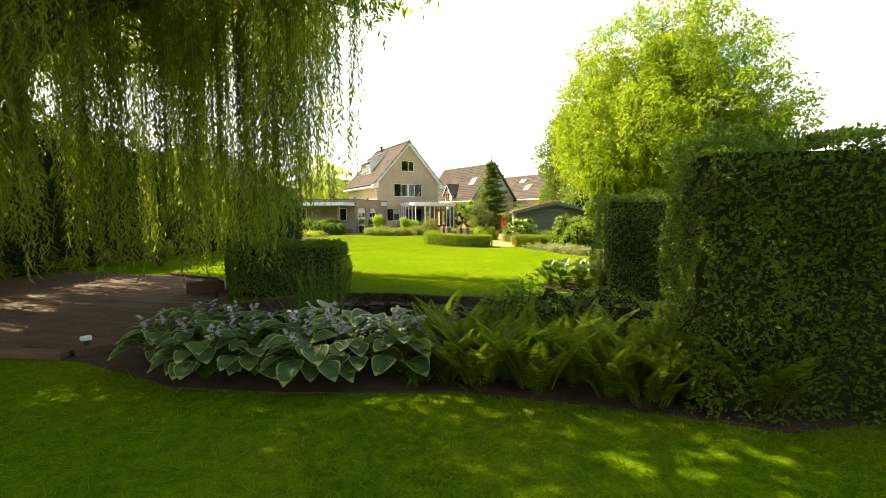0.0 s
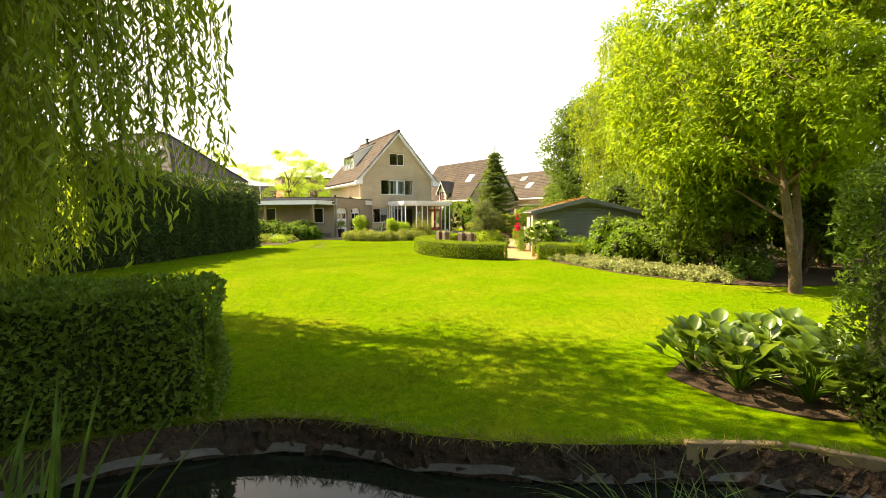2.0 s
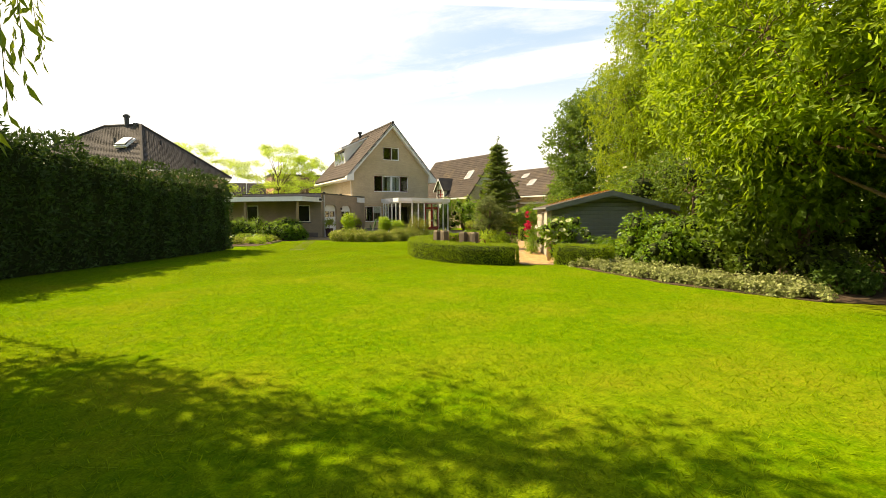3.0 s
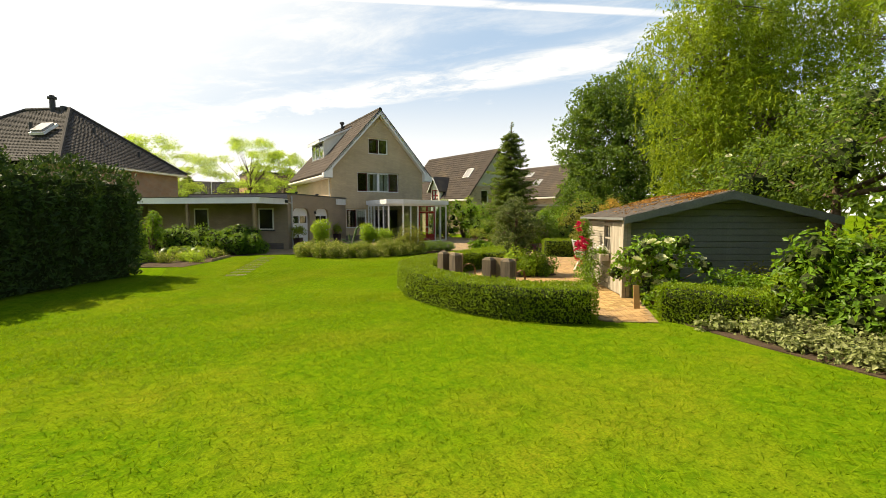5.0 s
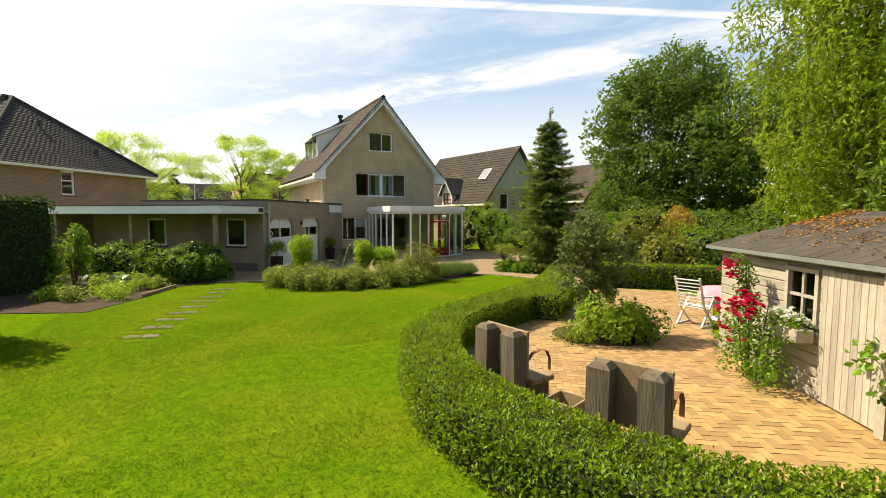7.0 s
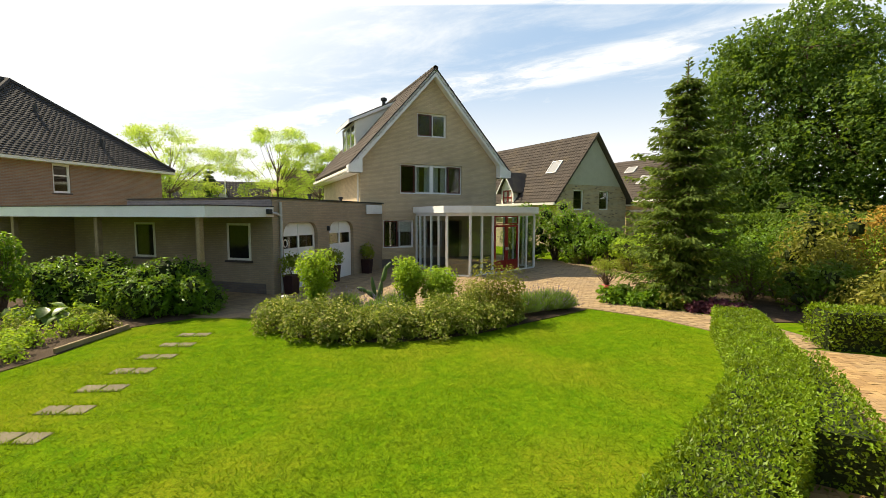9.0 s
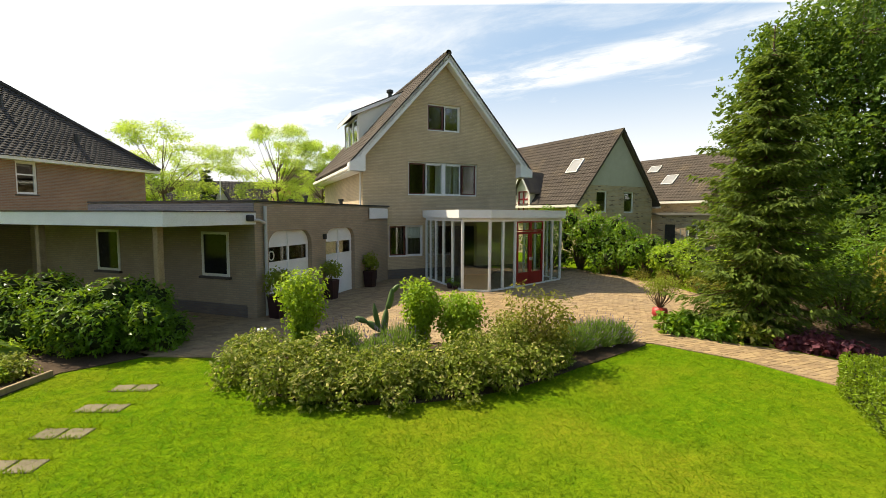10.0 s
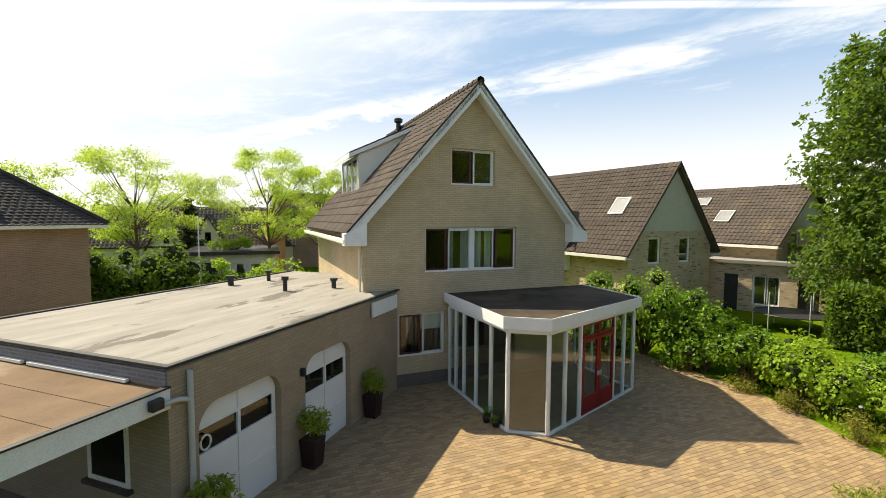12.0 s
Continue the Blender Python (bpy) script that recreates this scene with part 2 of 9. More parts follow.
def foliage(name, a, b, glow, trans=0.42, rough=0.58, patch=0.9, spec=0.22, clump=6.0):
    """Leaves: colour varies from leaf to leaf and in patches; light shines through."""
    m, nd, lk, bs = nodes_of(name)
    vec = nd.new("ShaderNodeTexCoord").outputs["Object"]
    isl = nd.new("ShaderNodeNewGeometry").outputs["Random Per Island"]
    col = mix_node(nd, lk, isl, a, b)
    pt = noise_node(nd, lk, patch, 3.0, 0.6, vec)
    hs = nd.new("ShaderNodeHueSaturation")
    lk.new(col, hs.inputs["Color"])
    # random lighter and darker tone from clump to clump, for contrast
    clump_tone = noise_node(nd, lk, clump, 2.0, 0.5, vec)
    tone = nd.new("ShaderNodeMath")
    tone.operation = "MULTIPLY"
    lk.new(range_node(nd, lk, pt, 0.3, 0.7, 0.78, 1.22), tone.inputs[0])
    lk.new(range_node(nd, lk, clump_tone, 0.36, 0.64, 0.62, 1.38), tone.inputs[1])
    lk.new(tone.outputs["Value"], hs.inputs["Value"])
    col = hs.outputs["Color"]
    lk.new(col, bs.inputs["Base Color"])
    bs.inputs["Roughness"].default_value, bs.inputs["Specular IOR Level"].default_value = rough, spec
    tr = nd.new("ShaderNodeBsdfTranslucent")
    lk.new(mix_node(nd, lk, 0.65, col, glow), tr.inputs["Color"])
    mx = nd.new("ShaderNodeMixShader")
    mx.inputs["Fac"].default_value = trans
    lk.new(bs.outputs["BSDF"], mx.inputs[1])
    lk.new(tr.outputs["BSDF"], mx.inputs[2])
    lk.new(mx.outputs["Shader"], nd["Material Output"].inputs["Surface"])
    return m


def brickwork(name, a, b, mortar, w=0.22, h=0.0625, gap=0.011, bump=0.5, stain=None, speckle=None):
    """Brick courses laid along the walls of a house set square to its own axes."""
    m, nd, lk, bs = nodes_of(name)
    vec = nd.new("ShaderNodeTexCoord").outputs["Object"]
    sp = nd.new("ShaderNodeSeparateXYZ")
    lk.new(vec, sp.inputs["Vector"])
    add = nd.new("ShaderNodeMath")
    lk.new(sp.outputs["X"], add.inputs[0])
    lk.new(sp.outputs["Y"], add.inputs[1])
    cb = nd.new("ShaderNodeCombineXYZ")
    lk.new(add.outputs["Value"], cb.inputs["X"])
    lk.new(sp.outputs["Z"], cb.inputs["Y"])
    br = nd.new("ShaderNodeTexBrick")
    lk.new(cb.outputs["Vector"], br.inputs["Vector"])
    br.inputs["Color1"].default_value, br.inputs["Color2"].default_value, br.inputs["Mortar"].default_value = (*a, 1), (*b, 1), (*mortar, 1)
    br.inputs["Scale"].default_value, br.inputs["Mortar Size"].default_value = 1.0, gap
    br.inputs["Brick Width"].default_value, br.inputs["Row Height"].default_value = w, h
    br.inputs["Mortar Smooth"].default_value = 0.2
    big = noise_node(nd, lk, 0.9, 5.0, 0.6, vec)
    fine = noise_node(nd, lk, 45.0, 3.0, 0.6, vec)
    col = br.outputs["Color"]
    if speckle:
        v = nd.new("ShaderNodeTexBrick")
        lk.new(cb.outputs["Vector"], v.inputs["Vector"])
        v.inputs["Color1"].default_value, v.inputs["Color2"].default_value, v.inputs["Mortar"].default_value = (0, 0, 0, 1), (1, 1, 1, 1), (0, 0, 0, 1)
        v.inputs["Scale"].default_value, v.inputs["Mortar Size"].default_value, v.inputs["Bias"].default_value = 1.0, gap, -0.3
        v.inputs["Brick Width"].default_value, v.inputs["Row Height"].default_value = w, h
        col = mix_node(nd, lk, range_node(nd, lk, v.outputs["Color"], 0.55, 0.7), col, speckle)
    hs = nd.new("ShaderNodeHueSaturation")
    lk.new(col, hs.inputs["Color"])
    lk.new(range_node(nd, lk, big, 0.3, 0.7, 0.86, 1.12), hs.inputs["Value"])
    col = hs.outputs["Color"]
    col = mix_node(nd, lk, range_node(nd, lk, fine, 0.45, 0.8, 0.0, 0.35), col, tuple(c * 0.6 for c in a))
    if stain:
        st = noise_node(nd, lk, 0.5, 6.0, 0.65, vec)
        col = mix_node(nd, lk, range_node(nd, lk, st, 0.52, 0.7, 0.0, 0.55), col, stain)
    lk.new(col, bs.inputs["Base Color"])
    bs.inputs["Roughness"].default_value = 0.9
    inv = nd.new("ShaderNodeMath")
    inv.operation = "SUBTRACT"
    inv.inputs[0].default_value = 1.0
    lk.new(br.outputs["Fac"], inv.inputs[1])
    ad = nd.new("ShaderNodeMath")
    ad.operation = "MULTIPLY_ADD"
    lk.new(fine, ad.inputs[0])
    ad.inputs[1].default_value = 0.25
    lk.new(inv.outputs["Value"], ad.inputs[2])
    bump_node(nd, lk, ad.outputs["Value"], bump, 0.008, bs)
    return m


def glass(name, tint=(0.9, 0.95, 0.95), rough=0.01):
    """A window pane: part clear, part mirror, by the angle."""
    m, nd, lk, bs = nodes_of(name)
    nd.remove(bs)
    gl = nd.new("ShaderNodeBsdfGlossy")
    gl.inputs["Roughness"].default_value = rough
    gl.inputs["Color"].default_value = (0.75, 0.75, 0.75, 1)
    tp = nd.new("ShaderNodeBsdfTransparent")
    tp.inputs["Color"].default_value = (*tint, 1)
    lw = nd.new("ShaderNodeLayerWeight")
    lw.inputs["Blend"].default_value = 0.5
    fr = nd.new("ShaderNodeMath")
    fr.operation = "POWER"
    lk.new(lw.outputs["Facing"], fr.inputs[0])
    fr.inputs[1].default_value = 4.0
    mx = nd.new("ShaderNodeMixShader")
    lk.new(range_node(nd, lk, fr.outputs["Value"], 0.0, 1.0, 0.09, 0.9), mx.inputs["Fac"])
    lk.new(tp.outputs["BSDF"], mx.inputs[1])
    lk.new(gl.outputs["BSDF"], mx.inputs[2])
    lk.new(mx.outputs["Shader"], nd["Material Output"].inputs["Surface"])
    return m


def turf():
    """Mown turf: yellowish worn patches, darker tufts and a fine blade texture."""
    m, nd, lk, bs = nodes_of("lawn_turf")
    vec = nd.new("ShaderNodeTexCoord").outputs["Object"]
    patch = noise_node(nd, lk, 0.45, 5.0, 0.6, vec)
    tufts = noise_node(nd, lk, 5.0, 5.0, 0.65, vec)
    fine = noise_node(nd, lk, 55.0, 4.0, 0.75, vec)
    mid = noise_node(nd, lk, 17.0, 4.0, 0.7, vec)
    col = mix_node(nd, lk, range_node(nd, lk, tufts, 0.4, 0.6), (0.058, 0.132, 0.004), (0.115, 0.188, 0.006))
    col = mix_node(nd, lk, range_node(nd, lk, patch, 0.46, 0.66, 0.0, 0.52), col, (0.23, 0.20, 0.016))
    col = mix_node(nd, lk, range_node(nd, lk, mid, 0.48, 0.68, 0.0, 0.75), col, (0.15, 0.23, 0.010))
    col = mix_node(nd, lk, range_node(nd, lk, fine, 0.45, 0.66, 0.0, 0.85), col, (0.035, 0.075, 0.003))
    sward = noise_node(nd, lk, 9.0, 3.0, 0.6, vec)
    col = mix_node(nd, lk, range_node(nd, lk, sward, 0.5, 0.66, 0.0, 0.35), col, (0.045, 0.10, 0.003))
    lk.new(col, bs.inputs["Base Color"])
    bs.inputs["Roughness"].default_value, bs.inputs["Specular IOR Level"].default_value = 0.95, 0.0
    bump_node(nd, lk, tufts, 0.7, 0.05, bs)
    return m


LAWN = turf()
SOIL = surface("garden_soil", (0.055, 0.038, 0.025), (0.10, 0.07, 0.045), 3.0, 40.0, 0.95, bump=0.9, depth=0.03, spec=0.1)
WHITE = surface("white_paint", (0.72, 0.72, 0.70), (0.80, 0.80, 0.78), 2.0, 50.0, 0.45, bump=0.05, depth=0.003)
CREAM = surface("cream_paint", (0.70, 0.68, 0.60), (0.78, 0.76, 0.68), 2.0, 50.0, 0.5, bump=0.05, depth=0.003)
HOUSE_BRICK = brickwork("buff_brick", (0.50, 0.385, 0.235), (0.58, 0.455, 0.285), (0.41, 0.325, 0.22), w=0.22, h=0.06, stain=(0.43, 0.335, 0.21))
# darker copy of the buff brick: the garage front's shade is in the colour
GARAGE_BRICK = brickwork("garage_shade_brick", (0.32, 0.238, 0.155), (0.385, 0.295, 0.19), (0.28, 0.23, 0.165), w=0.22, h=0.06, stain=(0.25, 0.20, 0.135))
PLINTH = brickwork("dark_brick", (0.13, 0.10, 0.085), (0.18, 0.14, 0.11), (0.13, 0.12, 0.11))
RED_BRICK = brickwork("red_brown_brick", (0.25, 0.135, 0.085), (0.31, 0.18, 0.115), (0.28, 0.24, 0.2))
MIXED_BRICK = brickwork("mottled_brick", (0.52, 0.40, 0.24), (0.42, 0.30, 0.18), (0.46, 0.40, 0.31), h=0.085, w=0.27, speckle=(0.15, 0.10, 0.07))
TILE = surface("brown_roof_tile", (0.08, 0.066, 0.055), (0.118, 0.098, 0.081), 1.2, 30.0, 0.9, bump=0.3, depth=0.01, stain=(0.15, 0.12, 0.08), random=0.22, spec=0.1)
TILE_DARK = surface("dark_roof_tile", (0.054, 0.05, 0.045), (0.082, 0.075, 0.068), 1.2, 30.0, 0.9, bump=0.3, depth=0.01, random=0.2, spec=0.1)
def felt_roof():
    """Weathered pale felt: sheet streaks, faint seams' dirt and dark dried puddles."""
    m, nd, lk, bs = nodes_of("roofing_felt")
    vec = nd.new("ShaderNodeTexCoord").outputs["Object"]
    mp = nd.new("ShaderNodeMapping")
    mp.inputs["Scale"].default_value = (0.35, 2.2, 1.0)
    lk.new(vec, mp.inputs["Vector"])
    streak = noise_node(nd, lk, 1.4, 6.0, 0.65, mp.outputs["Vector"])
    mq = nd.new("ShaderNodeMapping")
    mq.inputs["Scale"].default_value, mq.inputs["Location"].default_value = (0.35, 0.9, 1.0), (3.1, 1.7, 0.0)
    lk.new(vec, mq.inputs["Vector"])
    puddle = noise_node(nd, lk, 1.3, 7.0, 0.6, mq.outputs["Vector"])
    fine = noise_node(nd, lk, 50.0, 3.0, 0.6, vec)
    col = mix_node(nd, lk, range_node(nd, lk, streak, 0.35, 0.65), (0.20, 0.187, 0.158), (0.29, 0.272, 0.23))
    col = mix_node(nd, lk, range_node(nd, lk, puddle, 0.575, 0.605, 0.0, 0.8), col, (0.085, 0.07, 0.052))
    col = mix_node(nd, lk, range_node(nd, lk, fine, 0.45, 0.75, 0.0, 0.4), col, (0.17, 0.155, 0.13))
    lk.new(col, bs.inputs["Base Color"])
    bs.inputs["Roughness"].default_value = 0.9
    bump_node(nd, lk, fine, 0.2, 0.004, bs)
    return m


ROOFING = felt_roof()
FELT_BROWN = surface("mossy_felt", (0.135, 0.09, 0.052), (0.20, 0.135, 0.08), 1.3, 45.0, 0.95, bump=0.3, depth=0.006, stain=(0.26, 0.21, 0.14))
GLASS = glass("window_glass")
GLASS_DARK = glass("dark_pane", (0.45, 0.47, 0.48))
RED_PAINT = surface("dark_red_paint", (0.22, 0.012, 0.014), (0.27, 0.018, 0.018), 3.0, 60.0, 0.35, bump=0.05, depth=0.002)
METAL_DARK = surface("dark_metal", (0.03, 0.03, 0.03), (0.05, 0.05, 0.05), 8.0, 60.0, 0.5, 0.3)
ZINC = surface("grey_pipe", (0.45, 0.44, 0.42), (0.52, 0.51, 0.48), 5.0, 60.0, 0.5)
# one dark brownish tone for inner floors, walls and ceilings
ROOM = surface("dark_interior", (0.20, 0.17, 0.14), (0.26, 0.22, 0.18), 1.0, 30.0, 0.9, bump=0.0)
CURTAIN = surface("net_curtain", (0.55, 0.54, 0.50), (0.66, 0.65, 0.61), 12.0, 90.0, 0.9)
PAVER = surface("clay_paver", (0.31, 0.195, 0.075), (0.41, 0.27, 0.105), 1.5, 60.0, 0.85, bump=0.4, depth=0.006, stain=(0.27, 0.18, 0.08), random=0.26)
PAVER_DRIVE = surface("drive_paver", (0.245, 0.165, 0.08), (0.335, 0.235, 0.115), 1.5, 60.0, 0.85, bump=0.4, depth=0.006, stain=(0.22, 0.155, 0.08), random=0.24)
PAVER_BED = surface("paver_sand_bed", (0.22, 0.155, 0.085), (0.29, 0.205, 0.115), 5.0, 60.0, 0.95, bump=0.3, depth=0.006)
STONE = surface("grey_slab", (0.13, 0.107, 0.062), (0.18, 0.152, 0.09), 4.0, 60.0, 0.85, bump=0.3, random=0.12)
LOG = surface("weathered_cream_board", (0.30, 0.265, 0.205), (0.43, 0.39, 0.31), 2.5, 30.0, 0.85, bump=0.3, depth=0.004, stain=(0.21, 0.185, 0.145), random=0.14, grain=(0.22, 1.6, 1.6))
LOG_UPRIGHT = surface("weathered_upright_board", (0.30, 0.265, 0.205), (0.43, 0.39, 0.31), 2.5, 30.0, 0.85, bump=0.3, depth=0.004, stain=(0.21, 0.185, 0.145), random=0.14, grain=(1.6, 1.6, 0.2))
# darker grey boards for the gable, back, far side and roof edges
LOG_GREY = surface("grey_board", (0.145, 0.155, 0.15), (0.20, 0.21, 0.20), 2.5, 30.0, 0.7, bump=0.2, depth=0.004)
SHINGLE = surface("mossy_shingle", (0.055, 0.046, 0.038), (0.09, 0.073, 0.058), 2.4, 40.0, 0.95, bump=0.5, depth=0.01, stain=(0.24, 0.13, 0.045), random=0.2)
OAK = surface("weathered_oak", (0.23, 0.165, 0.09), (0.35, 0.26, 0.145), 3.0, 25.0, 0.85, bump=0.5, depth=0.01)
DECK = surface("dark_brown_board", (0.085, 0.045, 0.03), (0.135, 0.075, 0.048), 2.0, 30.0, 0.75, bump=0.3, depth=0.005, random=0.2)
BARK = surface("grey_bark", (0.10, 0.065, 0.04), (0.17, 0.12, 0.075), 3.0, 18.0, 0.95, bump=1.0, depth=0.04)
# very dark colour that paints the shade among leaves onto solid cores
CORE = surface("inner_shade", (0.026, 0.036, 0.012), (0.04, 0.052, 0.018), 3.0, 25.0, 0.95, bump=0.5, depth=0.05, spec=0.05)
GRASS = foliage("grass_blade", (0.073, 0.145, 0.004), (0.158, 0.222, 0.008), (0.30, 0.43, 0.010), 0.4, 0.7, 0.5, spec=0.05, clump=16.0)
WILLOW = foliage("willow_leaf", (0.115, 0.168, 0.02), (0.20, 0.262, 0.032), (0.44, 0.56, 0.04), 0.42, 0.55, spec=0.3, clump=3.0)
GOLD = foliage("golden_willow_leaf", (0.105, 0.185, 0.012), (0.215, 0.30, 0.022), (0.47, 0.62, 0.03), 0.46, 0.6, spec=0.2, clump=2.2)
DARKLEAF = foliage("maple_leaf", (0.055, 0.105, 0.012), (0.10, 0.16, 0.018), (0.28, 0.42, 0.03), 0.4)
YEW = foliage("conifer_spray", (0.03, 0.06, 0.014), (0.052, 0.09, 0.02), (0.12, 0.2, 0.03), 0.14, 0.6)
BOX = foliage("box_leaf", (0.098, 0.18, 0.008), (0.18, 0.26, 0.015), (0.35, 0.46, 0.015), 0.36, 0.45)
PRIVET = foliage("privet_leaf", (0.078, 0.14, 0.015), (0.12, 0.19, 0.025), (0.26, 0.42, 0.04), 0.28, 0.55, spec=0.2, clump=12.0)
SPRUCE = foliage("spruce_needle", (0.066, 0.108, 0.016), (0.115, 0.165, 0.024), (0.26, 0.35, 0.035), 0.35, 0.7)
ROBINIA = foliage("pale_leaf", (0.25, 0.36, 0.045), (0.36, 0.47, 0.07), (0.7, 0.85, 0.12), 0.52, clump=1.5)
HOSTA = foliage("hosta_leaf", (0.055, 0.115, 0.036), (0.085, 0.155, 0.05), (0.18, 0.34, 0.07), 0.3, 0.5)
FERN = foliage("fern_frond", (0.10, 0.17, 0.010), (0.165, 0.235, 0.018), (0.32, 0.44, 0.02), 0.42, 0.7, spec=0.1)
LUSH = foliage("broad_leaf", (0.07, 0.155, 0.010), (0.13, 0.235, 0.018), (0.34, 0.52, 0.025), 0.32, 0.4)
OLIVE = foliage("olive_shrub_leaf", (0.12, 0.14, 0.016), (0.25, 0.225, 0.035), (0.36, 0.38, 0.04), 0.35)
LAV = foliage("lavender_leaf", (0.10, 0.18, 0.03), (0.16, 0.24, 0.05), (0.3, 0.44, 0.07), 0.35)
LAVF = foliage("lavender_flower", (0.20, 0.16, 0.22), (0.28, 0.22, 0.28), (0.3, 0.24, 0.3), 0.2)
LIME = foliage("lime_leaf", (0.16, 0.27, 0.018), (0.27, 0.39, 0.03), (0.52, 0.68, 0.045), 0.42)
PURPLE = foliage("purple_leaf", (0.10, 0.03, 0.045), (0.16, 0.055, 0.07), (0.25, 0.06, 0.08), 0.25)
MAPLE = foliage("green_maple_leaf", (0.05, 0.10, 0.014), (0.092, 0.155, 0.022), (0.28, 0.42, 0.03), 0.36, patch=0.35, clump=1.6)
WEEP = foliage("weeping_leaf", (0.125, 0.20, 0.012), (0.22, 0.30, 0.02), (0.5, 0.62, 0.03), 0.4, 0.6, patch=0.6, spec=0.2, clump=1.5)


def speckled(name, green, cream, share, glow):
    """Small variegated leaves: most are green, a share of them cream-edged."""
    m = foliage(name, green, tuple(c * 1.35 for c in green), glow, 0.34)
    nd, lk = m.node_tree.nodes, m.node_tree.links
    isl = nd.new("ShaderNodeNewGeometry").outputs["Random Per Island"]
    hs = next(n for n in nd if n.type == "HUE_SAT")
    old = hs.inputs["Color"].links[0].from_socket
    wave = nd.new("ShaderNodeMath")
    wave.operation = "FRACT"
    mul = nd.new("ShaderNodeMath")
    mul.operation = "MULTIPLY"
    lk.new(isl, mul.inputs[0])
    mul.inputs[1].default_value = 7.31
    lk.new(mul.outputs["Value"], wave.inputs[0])
    lk.new(mix_node(nd, lk, range_node(nd, lk, wave.outputs["Value"], 1 - share - 0.05, 1 - share + 0.05), old, cream), hs.inputs["Color"])
    return m


# the cream share is variegation and also paints in sunlit leaf tips
SPECK = speckled("variegated_leaf", (0.115, 0.15, 0.012), (0.50, 0.45, 0.14), 0.2, (0.36, 0.44, 0.05))

# ---- ground, pond, paving ----
POND = smooth_path([(-1.6, 8.9), (-2.1, 7.6), (-1.9, 6.3), (-0.9, 5.35), (0.7, 4.6), (2.1, 3.75), (3.4, 3.05), (4.8, 3.5), (5.85, 5.0),
                    (5.3, 6.25), (4.5, 6.95), (3.4, 7.5), (2.5, 8.07), (1.85, 8.68), (1.0, 9.12), (-0.3, 9.2), (-1.6, 8.9)], 5)[:-1]


def make_ground():
    bm = bmesh.new()
    edges = []
    for loop in ([(-900, -900), (900, -900), (900, 900), (-900, 900)], [(-60, -60), (90, -60), (90, 120), (-60, 120)]):
        vs = [bm.verts.new((x, y, 0)) for x, y in loop]
        edges.append([bm.edges.new((a, b)) for a, b in zip(vs, vs[1:] + vs[:1])])
    vs = [bm.verts.new((x, y, 0)) for x, y in POND]
    hole = [bm.edges.new((a, b)) for a, b in zip(vs, vs[1:] + vs[:1])]
    bmesh.ops.triangle_fill(bm, use_beauty=True, edges=edges[0] + edges[1], normal=(0, 0, 1))
    bmesh.ops.triangle_fill(bm, use_beauty=True, edges=edges[1] + hole, normal=(0, 0, 1))
    bmesh.ops.recalc_face_normals(bm, faces=bm.faces)
    if sum(f.normal.z for f in bm.faces) < 0:
        bmesh.ops.reverse_faces(bm, faces=bm.faces)
    return tagged(part("ground", bm, LAWN), "wide flat lawn ground, sunlit green turf", "ground", kind="structure")


make_ground()
LINER = surface("crumbling_bank", (0.05, 0.034, 0.024), (0.085, 0.058, 0.04), 3.5, 22.0, 0.95, bump=1.0, depth=0.05, stain=(0.028, 0.024, 0.02), spec=0.1)
FOIL = surface("grey_pond_foil", (0.075, 0.07, 0.062), (0.16, 0.15, 0.135), 4.0, 30.0, 0.55, bump=0.2)


